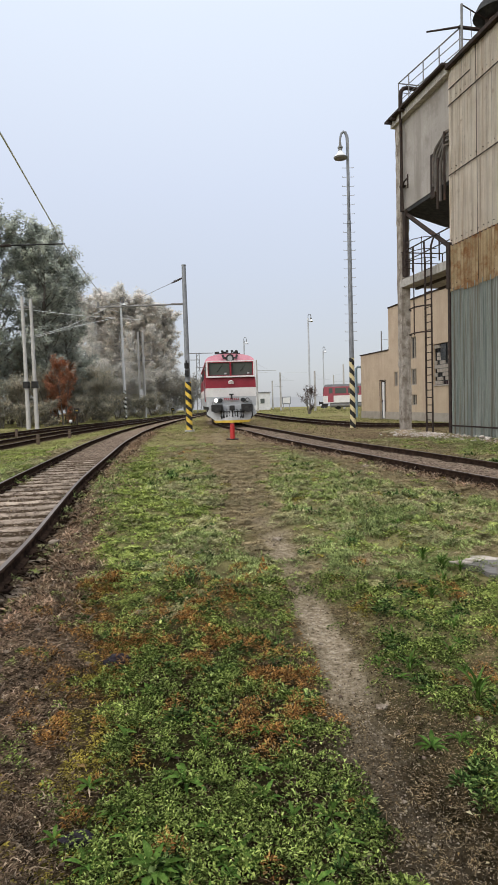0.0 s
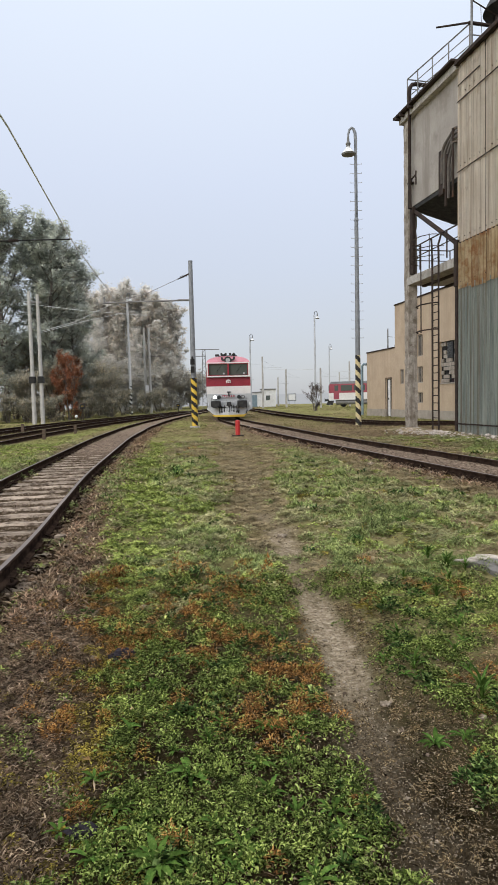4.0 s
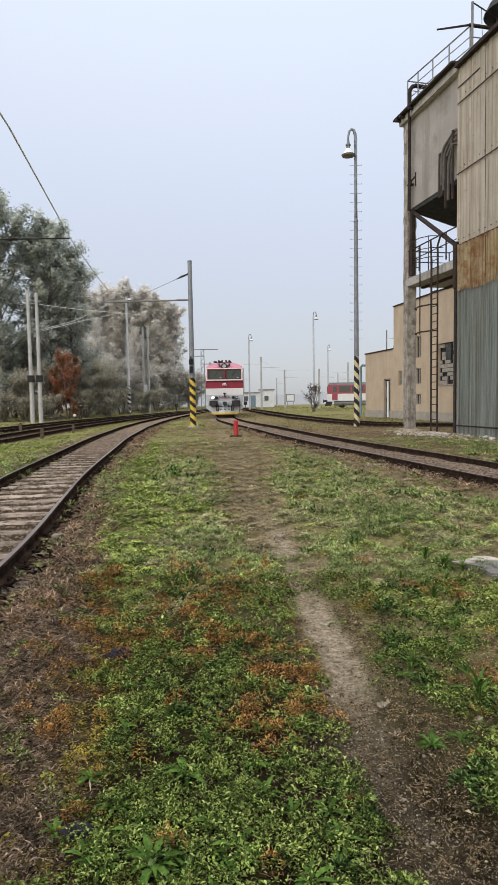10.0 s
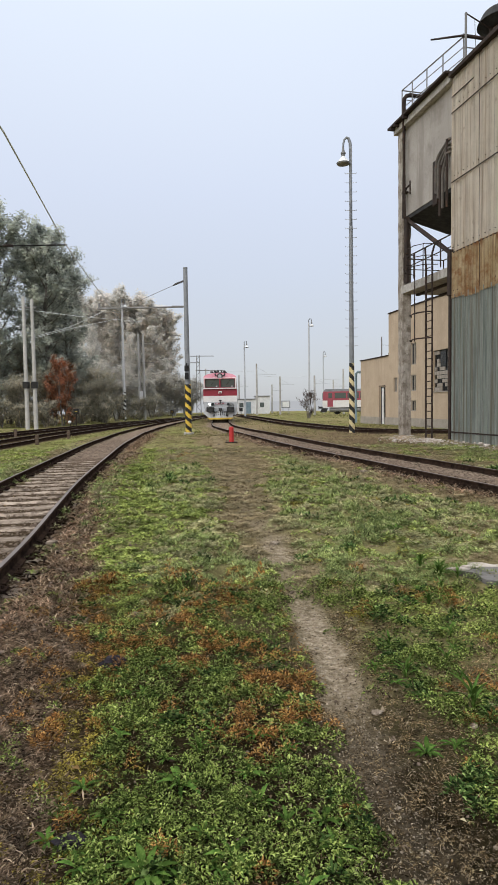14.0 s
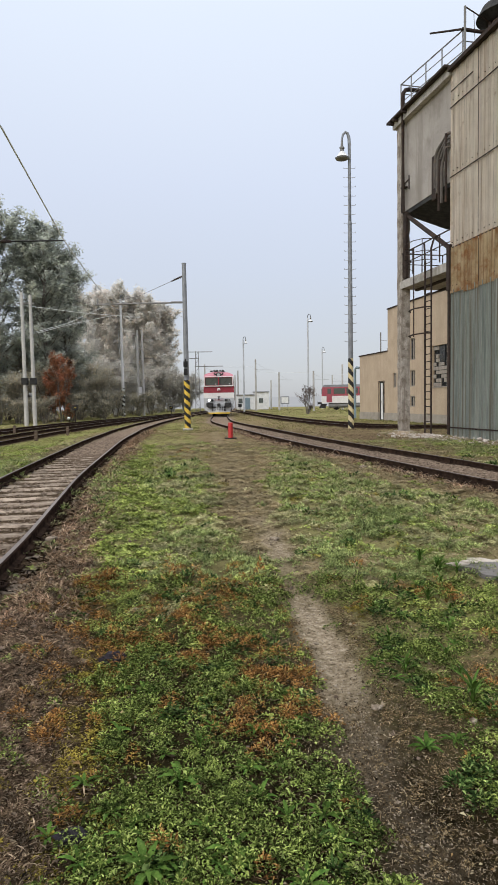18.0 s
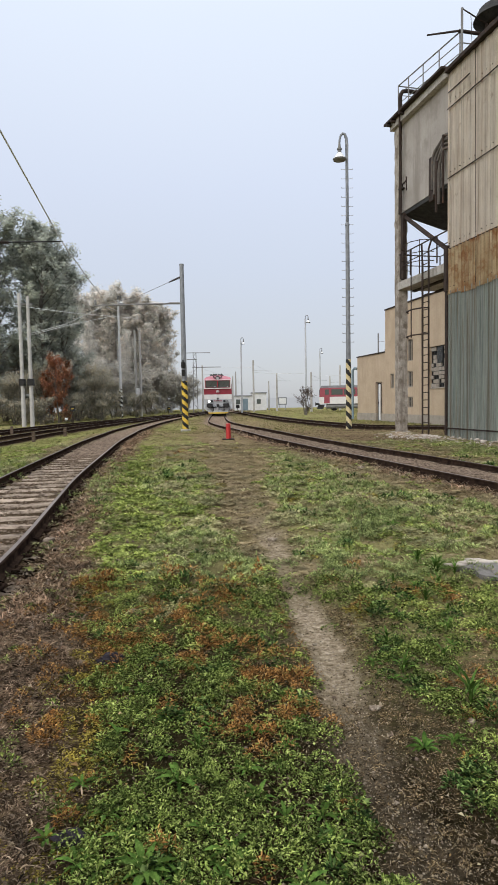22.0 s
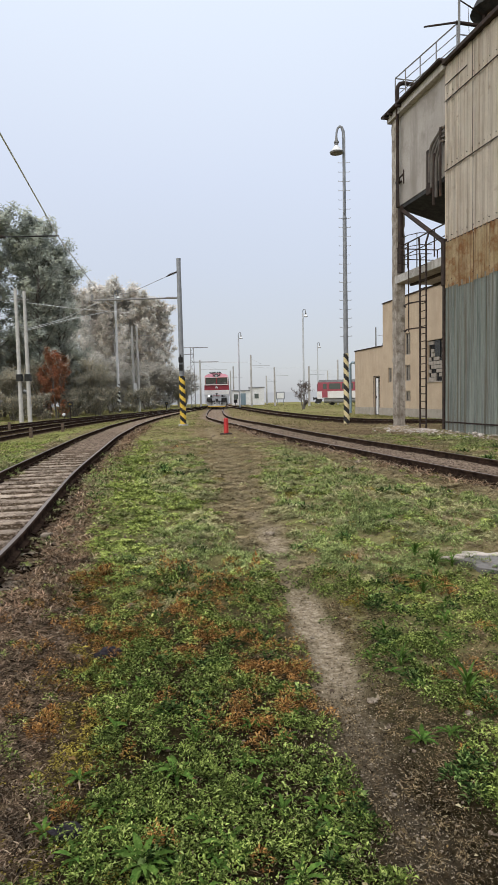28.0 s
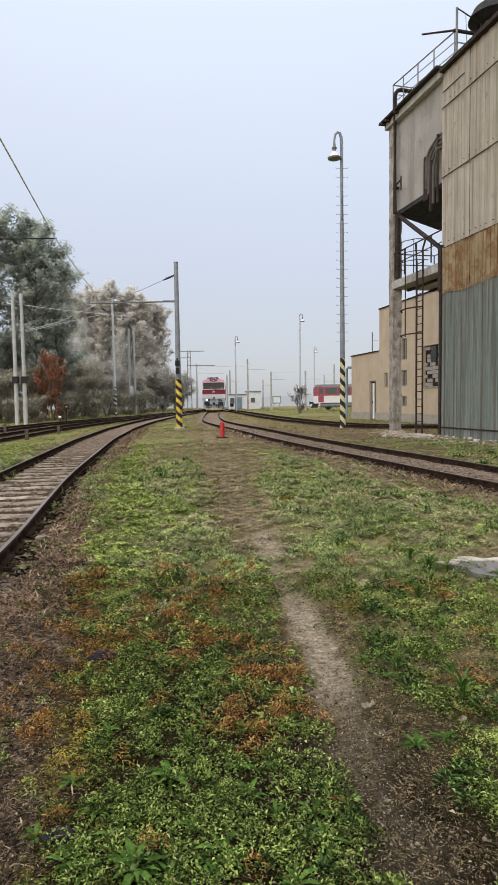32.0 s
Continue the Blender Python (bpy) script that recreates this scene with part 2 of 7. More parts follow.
LOCO_RED = surf("locomotive_red", (0.255, 0.012, 0.026), (0.31, 0.02, 0.036), 2, 40, 0.4, bump=0.03, wear=(0.2, 0.028, 0.033), wear_at=0.66)
LOCO_WHITE = surf("locomotive_white", (0.70, 0.67, 0.65), (0.80, 0.78, 0.76), 1.5, 40, 0.4, bump=0.03, wear=(0.55, 0.5, 0.46), wear_at=0.68)
LOCO_ROSE = surf("faded_rose_roof_paint", (0.50, 0.20, 0.245), (0.58, 0.27, 0.31), 2, 40, 0.6, bump=0.05)
LOCO_GREY = surf("locomotive_light_grey", (0.40, 0.41, 0.42), (0.52, 0.53, 0.54), 3, 40, 0.5, bump=0.05, wear=(0.25, 0.22, 0.2), wear_at=0.63)
# grimy black metal; also colours added sheets that imitate shade
LOCO_DARK = surf("black_grime_and_shade", (0.025, 0.025, 0.026), (0.06, 0.058, 0.056), 5, 50, 0.8)
# grey-green tint stands in for some of the reflection on the panes
CAB_GLASS = glass("dark_cab_glass", (0.095, 0.11, 0.10))
DARK_GLASS = glass("dark_window_glass", (0.03, 0.033, 0.035))
LAMP_ON = glow("lit_headlamp", (1.0, 0.97, 0.9), 6.0)
LAMP_OFF = surf("unlit_lamp_lens", (0.3, 0.3, 0.3), (0.42, 0.42, 0.42), 6, 60, 0.15)
WHITE = surf("white_paint", (0.68, 0.68, 0.67), (0.80, 0.80, 0.79), 2, 40, 0.6, wear=(0.5, 0.48, 0.45), wear_at=0.68)
RED_POST = surf("red_post_paint", (0.46, 0.02, 0.02), (0.56, 0.04, 0.035), 5, 60, 0.5)
RUBBLE = surf("pale_concrete_rubble", (0.36, 0.30, 0.25), (0.66, 0.60, 0.54), 6, 40, 0.95)
EARTH = surf("tan_earth", (0.22, 0.165, 0.11), (0.38, 0.30, 0.215), 1.6, 22, 0.95, bump=0.9, wear=(0.10, 0.095, 0.04), wear_at=0.5, wear_scale=1.3)
WIRE = surf("dull_grey_wire", (0.62, 0.63, 0.645), (0.74, 0.75, 0.765), 3, 40, 0.7, 0.0, 0.0)
PEBBLE = surf("pale_path_pebbles", (0.13, 0.10, 0.072), (0.40, 0.335, 0.26), 30, 60, 0.95)
PALE_BARK = surf("pale_grey_bark", (0.40, 0.39, 0.385), (0.55, 0.54, 0.53), 5, 30, 0.95, bump=0.3, wear=(0.14, 0.13, 0.12), wear_at=0.62)
SLAB = surf("dirty_slab_concrete", (0.15, 0.14, 0.13), (0.27, 0.255, 0.24), 4, 30, 0.95, bump=0.8, wear=(0.08, 0.07, 0.06), wear_at=0.53)
BROAD_LEAF = surf("broad_weed_leaf", (0.03, 0.068, 0.014), (0.10, 0.165, 0.034), 25, 140, 0.93, bump=0.3, wear=(0.2, 0.26, 0.09), wear_at=0.62, wear_scale=30, vary=0.45)
DRY_STALK = leaf_material("dead_brown_stalks", [(0, (0.04, 0.026, 0.016)), (0.3, (0.26, 0.17, 0.115)), (0.7, (0.53, 0.37, 0.265)), (1, (0.66, 0.53, 0.41))], 0.9, 0.08, patch=9.0)
DARK_STALK = leaf_material("dark_rotten_stalks", [(0, (0.012, 0.009, 0.007)), (0.6, (0.04, 0.028, 0.02)), (1, (0.13, 0.09, 0.06))], 0.9, 0.05)
LIGHT_POLE = surf("light_grey_pole", (0.62, 0.61, 0.60), (0.72, 0.71, 0.70), 2, 35, 0.9, bump=0.2, streak=(0.5, 0.49, 0.48))
# mist over distant poles and arms is put into this grey; rungs share it
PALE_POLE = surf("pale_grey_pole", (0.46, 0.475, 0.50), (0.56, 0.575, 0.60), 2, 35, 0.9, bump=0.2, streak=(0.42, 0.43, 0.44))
GREY_STALK = leaf_material("grey_matted_stalks", [(0, (0.014, 0.011, 0.009)), (0.3, (0.095, 0.066, 0.044)), (0.75, (0.28, 0.2, 0.142)), (1, (0.47, 0.365, 0.275))], 0.9, 0.05, patch=11.0)
WEED_OCHRE = leaf_material("ochre_moss", [(0, (0.06, 0.045, 0.01)), (0.6, (0.24, 0.19, 0.035)), (1, (0.42, 0.35, 0.08))], 0.8, 0.1, patch=16.0)
FALLEN = leaf_material("fallen_leaves", [(0, (0.22, 0.12, 0.05)), (0.7, (0.38, 0.26, 0.12)), (1, (0.55, 0.47, 0.30))], 0.7, 0.15)
TURF = leaf_material("turf_blades", [(0, (0.14, 0.135, 0.062)), (0.35, (0.31, 0.295, 0.15)), (0.8, (0.44, 0.42, 0.225)), (1, (0.52, 0.49, 0.28))], 0.7, 0.25, patch=7.0, depth=0.75)
FIELD_GREEN = leaf_material("olive_green_weeds", [(0, (0.085, 0.10, 0.036)), (0.4, (0.225, 0.275, 0.10)), (0.75, (0.35, 0.41, 0.16)), (1, (0.47, 0.51, 0.225))], 0.7, 0.2, patch=8.0, depth=0.85)
DRY_TURF = leaf_material("dry_tan_turf", [(0, (0.20, 0.158, 0.09)), (0.4, (0.285, 0.228, 0.133)), (0.8, (0.36, 0.292, 0.178)), (1, (0.42, 0.35, 0.225))], 0.8, 0.15, patch=5.0, depth=0.6)
WITHERED = leaf_material("withered_brown_mat", [(0, (0.035, 0.025, 0.014)), (0.45, (0.165, 0.115, 0.06)), (0.8, (0.33, 0.24, 0.135)), (1, (0.50, 0.40, 0.26))], 0.9, 0.08, patch=14.0)
CRUMB = leaf_material("soil_crumbs_and_chaff", [(0, (0.012, 0.009, 0.006)), (0.5, (0.075, 0.055, 0.036)), (0.8, (0.21, 0.165, 0.115)), (1, (0.46, 0.38, 0.28))], 0.95, 0.0)
BARK = surf("grey_brown_bark", (0.12, 0.105, 0.092), (0.22, 0.195, 0.175), 5, 30, 0.95, bump=0.8, stretch=(1, 1, 0.3))
TEAL = surf("blue_grey_paint", (0.17, 0.24, 0.28), (0.24, 0.31, 0.35), 3, 40, 0.6)
# wood's-edge leaves: mist is mixed into the green as pale grey
LEAF_MIST_GREEN = leaf_material("mist_greyed_green_leaves", [(0, (0.46, 0.485, 0.45)), (0.5, (0.51, 0.54, 0.50)), (0.85, (0.55, 0.57, 0.515)), (1, (0.57, 0.57, 0.505))], 0.85, 0.62, patch=0.9, depth=0.4)
# autumn leaves of the far wood, with the haze painted in as paleness
LEAF_MIST_AUTUMN = leaf_material("mist_paled_autumn_leaves", [(0, (0.75, 0.73, 0.72)), (0.5, (0.77, 0.742, 0.72)), (0.85, (0.79, 0.745, 0.705)), (1, (0.81, 0.735, 0.66))], 0.9, 0.68, patch=0.5, depth=0.12)
LEAF_RUST = leaf_material("rust_red_leaves", [(0, (0.27, 0.12, 0.08)), (0.6, (0.45, 0.20, 0.12)), (1, (0.58, 0.33, 0.19))], 0.85, 0.45, patch=1.8, depth=0.7)
# brown-green bush leaves, lightened in colour to imitate thin haze
LEAF_BUSH = leaf_material("brown_green_bush_leaves", [(0, (0.31, 0.30, 0.255)), (0.5, (0.43, 0.405, 0.345)), (0.85, (0.47, 0.42, 0.32)), (1, (0.55, 0.45, 0.29))], 0.85, 0.5, patch=1.6, depth=0.4)
WEED_GREEN = leaf_material("fresh_green_weeds", [(0, (0.012, 0.017, 0.005)), (0.35, (0.078, 0.112, 0.024)), (0.7, (0.25, 0.325, 0.078)), (1, (0.48, 0.55, 0.19))], 0.6, 0.1, patch=16.0)
WEED_DARK = leaf_material("dark_green_weeds", [(0, (0.009, 0.019, 0.005)), (0.6, (0.06, 0.115, 0.03)), (1, (0.26, 0.35, 0.12))], 0.55, 0.1, patch=14.0)
WEED_LIME = leaf_material("yellow_green_moss_and_clover", [(0, (0.06, 0.075, 0.018)), (0.5, (0.265, 0.325, 0.072)), (1, (0.47, 0.52, 0.18))], 0.7, 0.12, patch=11.0)
WEED_RED = leaf_material("red_brown_weeds", [(0, (0.045, 0.02, 0.008)), (0.5, (0.29, 0.135, 0.043)), (1, (0.56, 0.34, 0.12))], 0.7, 0.15, patch=16.0)
STRAW = leaf_material("dead_straw", [(0, (0.018, 0.012, 0.007)), (0.4, (0.095, 0.065, 0.037)), (0.8, (0.235, 0.17, 0.105)), (1, (0.42, 0.33, 0.23))], 0.85, 0.08)
GRASS = leaf_material("short_grass", [(0, (0.12, 0.125, 0.045)), (0.5, (0.24, 0.235, 0.095)), (0.85, (0.36, 0.325, 0.15)), (1, (0.46, 0.37, 0.22))], 0.7, 0.3, patch=4.0)


# ---- mesh helpers ----
def link(name, mesh, parent=None):
    ob = new(name, mesh)
    if parent is not None:
        ob.parent = parent
    return ob


def part(name, bm, material, parent=None, label="", smooth=False):
    """Links a bmesh as one mesh object under a thing or a part."""
    mesh = bpy.data.meshes.new(name)
    bmesh.ops.recalc_face_normals(bm, faces=bm.faces)
    bm.to_mesh(mesh)
    bm.free()
    for mt in material if isinstance(material, (list, tuple)) else [material]:
        mesh.materials.append(mt)
    if smooth:
        mesh.shade_smooth()
        mesh.set_sharp_from_angle(angle=radians(45))
    ob = link(name, mesh, parent)
    return tagged(ob, label)


def thing(name, m, label, category, group="", kind=""):
    ob = new(name)
    ob.matrix_basis = m
    ob.empty_display_size = 0.2
    return tagged(ob, label, category, group, kind)


def box(bm, c, s, bev=0.0, m=None, mi=0):
    """A box with its centre at c and full size s."""
    t = Matrix.Translation(c) @ Matrix.Diagonal((s[0], s[1], s[2], 1))
    if m is not None:
        t = m @ t
    r = bmesh.ops.create_cube(bm, size=1, matrix=t)
    faces = {f for v in r["verts"] for f in v.link_faces}
    for f in faces:
        f.material_index = mi
    if bev:
        e = {e for v in r["verts"] for e in v.link_edges}
        bmesh.ops.bevel(bm, geom=list(e), offset=bev, segments=2, affect="EDGES", profile=0.7, material=mi)
    return bm


def rod(bm, a, b, r, r2=None, n=8, mi=0):
    a, b = Vector(a), Vector(b)
    d = b - a
    t = Matrix.Translation((a + b) / 2) @ d.to_track_quat("Z", "Y").to_matrix().to_4x4()
    k = bmesh.ops.create_cone(bm, cap_ends=True, segments=n, radius1=r, radius2=r if r2 is None else r2, depth=d.length, matrix=t)
    for f in {f for v in k["verts"] for f in v.link_faces}:
        f.material_index = mi
    return bm


def tube(bm, pts, r, n=8, r2=None):
    """A bent tube through the points; the radius runs from r to r2."""
    pts = [Vector(p) for p in pts]
    rings = []
    for i, p in enumerate(pts):
        d = (pts[min(i + 1, len(pts) - 1)] - pts[max(i - 1, 0)]).normalized()
        q = d.to_track_quat("Z", "Y")
        k = r if r2 is None else r + (r2 - r) * i / (len(pts) - 1)
        rings.append([bm.verts.new(p + q @ Vector((k * math.cos(2 * math.pi * j / n), k * math.sin(2 * math.pi * j / n), 0))) for j in range(n)])
    for a, b in zip(rings, rings[1:]):
        for j in range(n):
            bm.faces.new((a[j], a[(j + 1) % n], b[(j + 1) % n], b[j]))
    bm.faces.new(rings[0][::-1])
    bm.faces.new(rings[-1])
    return bm


def prism(bm, poly, axis, lo, hi, mi=0):
    """A polygon drawn in the two other axes, drawn out along axis from lo to hi."""
    def at(p, k):
        return {"x": (k, p[0], p[1]), "y": (p[0], k, p[1]), "z": (p[0], p[1], k)}[axis]
    a = [bm.verts.new(at(p, lo)) for p in poly]
    b = [bm.verts.new(at(p, hi)) for p in poly]
    n = len(poly)
    fs = [bm.faces.new(a[::-1]), bm.faces.new(b)]
    for i in range(n):
        fs.append(bm.faces.new((a[i], a[(i + 1) % n], b[(i + 1) % n], b[i])))
    for f in fs:
        f.material_index = mi
    return bm


def B():
    return bmesh.new()


def raw(name, verts, faces, material, parent=None):
    mesh = bpy.data.meshes.new(name)
    mesh.from_pydata([tuple(v) for v in verts], [], [tuple(f) for f in faces])
    for mt in material if isinstance(material, (list, tuple)) else [material]:
        mesh.materials.append(mt)
    return link(name, mesh, parent)


def smoothline(pts, step=0.5):
    """Catmull-Rom through plan points, evenly resampled."""
    p = np.array(pts, float)
    p = np.vstack([2 * p[0] - p[1], p, 2 * p[-1] - p[-2]])
    out = []
    for i in range(1, len(p) - 2):
        a, b, c, d = p[i - 1:i + 3]
        n = max(2, int(np.linalg.norm(c - b) / 0.25))
        for k in range(n):
            t = k / n
            out.append(0.5 * (2 * b + (c - a) * t + (2 * a - 5 * b + 4 * c - d) * t * t + (3 * b - a - 3 * c + d) * t ** 3))
    out.append(p[-2])
    out = np.array(out)
    for _ in range(3):
        out[1:-1] = (out[:-2] + 2 * out[1:-1] + out[2:]) / 4
    s = np.concatenate([[0], np.cumsum(np.linalg.norm(np.diff(out, axis=0), axis=1))])
    ss = np.arange(0, s[-1], step)
    return np.stack([np.interp(ss, s, out[:, 0]), np.interp(ss, s, out[:, 1])], 1)


def vnoise(x, y, scale, seed=0):
    """Smooth value noise over the plan, 0 to 1."""
    x, y = np.asarray(x, float) / scale, np.asarray(y, float) / scale
    i, j = np.floor(x).astype(np.int64), np.floor(y).astype(np.int64)
    fx, fy = x - i, y - j
    fx, fy = fx * fx * (3 - 2 * fx), fy * fy * (3 - 2 * fy)

    def h(a, b):
        k = (a * 374761393 + b * 668265263 + seed * 974634777) & 0x7FFFFFFF
        k = ((k ^ (k >> 13)) * 1274126177) & 0x7FFFFFFF
        return ((k ^ (k >> 16)) & 0xFFFF) / 65535.0
    return (h(i, j) * (1 - fx) + h(i + 1, j) * fx) * (1 - fy) + (h(i, j + 1) * (1 - fx) + h(i + 1, j + 1) * fx) * fy


def fnoise(x, y, scale, seed=0):
    return 0.55 * vnoise(x, y, scale, seed) + 0.28 * vnoise(x, y, scale / 2.1, seed + 1) + 0.17 * vnoise(x, y, scale / 4.3, seed + 2)


# ---- plan: tracks, path, ground ----
RAIL_Z = 0.13
EAST = smoothline([(9.0, -2), (7.0, 3.5), (5.55, 8.5), (4.95, 10.5), (4.35, 13), (3.8, 15.5), (2.95, 19), (2.45, 21.3), (1.65, 25.3), (0.5, 32),
                   (-0.5, 37), (-1.36, 42.2), (-1.84, 46.3), (-2.1, 50), (-2.32, 53.6), (-2.64, 61.6), (-2.85, 66.5), (-3.0, 73), (-3.15, 79), (-3.3, 86),
                   (-3.5, 100), (-3.6, 130), (-3.6, 143)])
WEST = smoothline([(-2.2, -5), (-2.6, 1), (-3.02, 5.5), (-3.6, 9.1), (-4.15, 12.5), (-4.95, 18.7), (-5.65, 24.4), (-6.15, 30), (-6.55, 35), (-6.95, 46), (-6.85, 60),
                   (-6.1, 80), (-4.7, 105), (-3.7, 135), (-3.6, 143)])
FAR_WEST = smoothline([(-10.0, 12), (-10.3, 20), (-10.6, 28), (-10.75, 35), (-10.4, 44), (-9.6, 55), (-8.7, 66), (-7.3, 82), (-5.6, 105), (-4.0, 135)])
OUTER_WEST = smoothline([(-15.2, 18), (-14.4, 26), (-14.0, 33), (-13.8, 40), (-13.3, 47), (-11.9, 56), (-10.0, 68), (-8.0, 84)])
NORTH_EAST = smoothline([(30, 27.5), (20, 29.4), (13, 31.2), (10, 32.2), (8.0, 33.3), (6.5, 35.3), (5.0, 41), (3.4, 51), (2.0, 63), (0.4, 80), (-1.6, 95), (-3.0, 110), (-3.5, 125), (-3.6, 140)])
FOOTPATH = smoothline([(0.60, 0.5), (0.55, 2.05), (0.51, 2.36), (0.50, 2.88), (0.48, 3.77), (0.42, 4.51), (0.27, 6.76), (-0.14, 11.5), (-0.74, 19.6), (-1.6, 30)], 0.1)


def off_line(line, x, y):
    """Distance from plan points to a line, by its x at the same y."""
    o = np.argsort(line[:, 1])
    xl = np.interp(y, line[o, 1], line[o, 0])
    sl = np.gradient(line[o, 0]) / np.maximum(np.gradient(line[o, 1]), 1e-3)
    s = np.interp(y, line[o, 1], sl)
    return (x - xl) / np.sqrt(1 + s * s)


def ground_masks(x, y):
    """How far each place is trodden, dirty ballast, dead dry or green."""
    x, y = np.asarray(x, float), np.asarray(y, float)
    n1, n2 = fnoise(x, y, 0.9, 3), fnoise(x, y, 2.6, 11)
    n3 = fnoise(x, y, 0.35, 21)
    d = off_line(FOOTPATH, x, y) + (n1 - 0.5) * 0.14 + (fnoise(x, y, 0.16, 23) - 0.5) * 0.14
    half = np.interp(y, [0, 2, 3, 4.4, 5.2, 6.5, 7.5, 12], [0.10, 0.09, 0.095, 0.115, 0.06, 0.12, 0.12, 0.2])
    path = np.clip((half + 0.07 - np.abs(d)) / 0.1, 0, 1) * np.interp(y, [1.5, 2.2, 2.9, 3.4, 4.4, 4.9, 5.8, 6.3, 7.2, 8.5, 20], [0.06, 0.2, 0.42, 0.9, 1, 0.5, 0.45, 0.85, 0.6, 0.25, 0.2])
    soft = np.clip((half * 2.4 + 0.12 - np.abs(d)) / 0.3, 0, 1)
    bed = np.zeros_like(x)
    for line, w in ((WEST, 0.98), (EAST, 1.3), (FAR_WEST, 1.5), (OUTER_WEST, 1.5), (NORTH_EAST, 1.4)):
        k = np.abs(off_line(line, x, y))
        inside = (y >= line[:, 1].min() - 0.5) & (y <= line[:, 1].max() + 0.5)
        bed = np.maximum(bed, np.clip((w + 0.5 * (n2 - 0.5) - k) / 0.3, 0, 1) * inside)
    west = off_line(WEST, x, y)
    verge = np.clip((1.6 + 0.7 * (n2 - 0.5) + 0.4 * (n3 - 0.5) + np.interp(y, [1.5, 2.4, 3.5, 5, 10], [0.55, 0.5, 0.35, 0.15, 0.0]) - np.abs(west)) / 0.3, 0, 1) * (west > 0)
    dry = np.clip((n2 - 0.5) / 0.1, 0, 1) * np.interp(y, [2, 6, 12, 30, 60], [0.2, 0.5, 0.7, 0.8, 0.6])
    mid = np.interp(y, [5, 6.5, 8.5, 13, 19.5, 30], [0.3, 0.15, -0.1, -0.2, -0.25, -0.8])
    wide = np.interp(y, [5, 6.5, 8.5, 13, 19.5, 30], [0.1, 0.5, 0.45, 0.8, 1.3, 2.2])
    dry = np.maximum(dry, np.clip((wide + 0.8 * (n1 - 0.5) - np.abs(x - mid)) / 0.35, 0, 1) * np.clip((y - 5.2) / 1.2, 0, 1))
    ke = off_line(EAST, x, y)
    dry = np.maximum(dry, np.clip((2.3 + 1.2 * (n2 - 0.5) + ke) / 0.5, 0, 1) * (ke < 0) * (y > 5))
    ne = off_line(NORTH_EAST, x, y)
    dry = np.maximum(dry, np.clip((ke - 0.8) / 0.5, 0, 1) * (y > 15) * (y < 60) * (ne < 0) * np.where((y < 23.5) & (ke > 1.7), 0.1, 0.9))
    dry = np.maximum(dry, soft * 0.6)
    foot = np.clip((ke - 1.0) / 0.4, 0, 1) * (ne < 0) * np.clip((y - 20.5 - 2.5 * (n2 - 0.5)) / 1.5, 0, 1) * np.clip((42 - y) / 8, 0, 1) * np.clip(0.2 + (n1 - 0.45) / 0.3, 0.05, 0.6)
    verge = np.maximum(verge, foot)
    return path, bed, verge, dry, n1, n2, n3


def bright_patch(x, y):
    """Spots of lush fresh growth, 0 to 1."""
    k = np.zeros_like(np.asarray(x, float))
    for cx, cy, rx, ry in ((1.7, 5.95, 0.5, 0.35), (2.2, 10.8, 0.9, 0.6), (1.0, 3.8, 0.35, 0.3), (0.97, 2.45, 0.13, 0.13), (3.0, 10.2, 0.5, 0.3), (-1.55, 6.2, 0.35, 1.0), (0.9, 5.3, 0.4, 0.4), (1.2, 8.3, 0.6, 0.6), (-1.1, 9.0, 0.5, 1.2)):
        k = np.maximum(k, np.exp(-((x - cx) / rx) ** 2 - ((y - cy) / ry) ** 2))
    return k


def ground_height(x, y):
    x, y = np.asarray(x, float), np.asarray(y, float)
    path, bed, verge, dry, n1, n2, n3 = ground_masks(x, y)
    near = np.clip((14 - y) / 8, 0, 1)
    z = (n1 - 0.5) * 0.05 * near + (n3 - 0.5) * 0.02 * near - 0.02 * path
    turf = np.clip((y - 3) / 2, 0, 1) * np.clip((22 - y) / 8, 0, 1) * (1 - path) * (1 - verge)
    z = z + turf * (0.10 * (fnoise(x, y, 0.24, 31) - 0.5) + 0.05 * (fnoise(x, y, 0.6, 33) - 0.5))
    z = z * (1 - bed) - 0.05 * bed - 0.03 * verge * (1 - bed)
    z = z + 0.05 * bed * (np.abs(off_line(EAST, x, y)) < 1.9) * (0.25 + 1.2 * n3)
    k = off_line(WEST, x, y)
    shoulder = np.clip((np.abs(k) - 0.98) / 0.14, 0, 1) * np.clip((1.9 - np.abs(k)) / 0.4, 0, 1)
    z = z + (np.abs(k) < 0.72) * np.interp(y, [15, 21], [-0.008, 0.028]) * bed
    z = z + shoulder * (0.055 + 0.05 * (n1 - 0.5) + 0.04 * (n3 - 0.5))
    return z


def axis_steps(marks):
    """Coordinates from (start, step) marks."""
    out = []
    for (a, s), (b, _) in zip(marks, marks[1:]):
        out += list(np.arange(a, b - s * 0.4, s))
    return np.array(out + [marks[-1][0]])


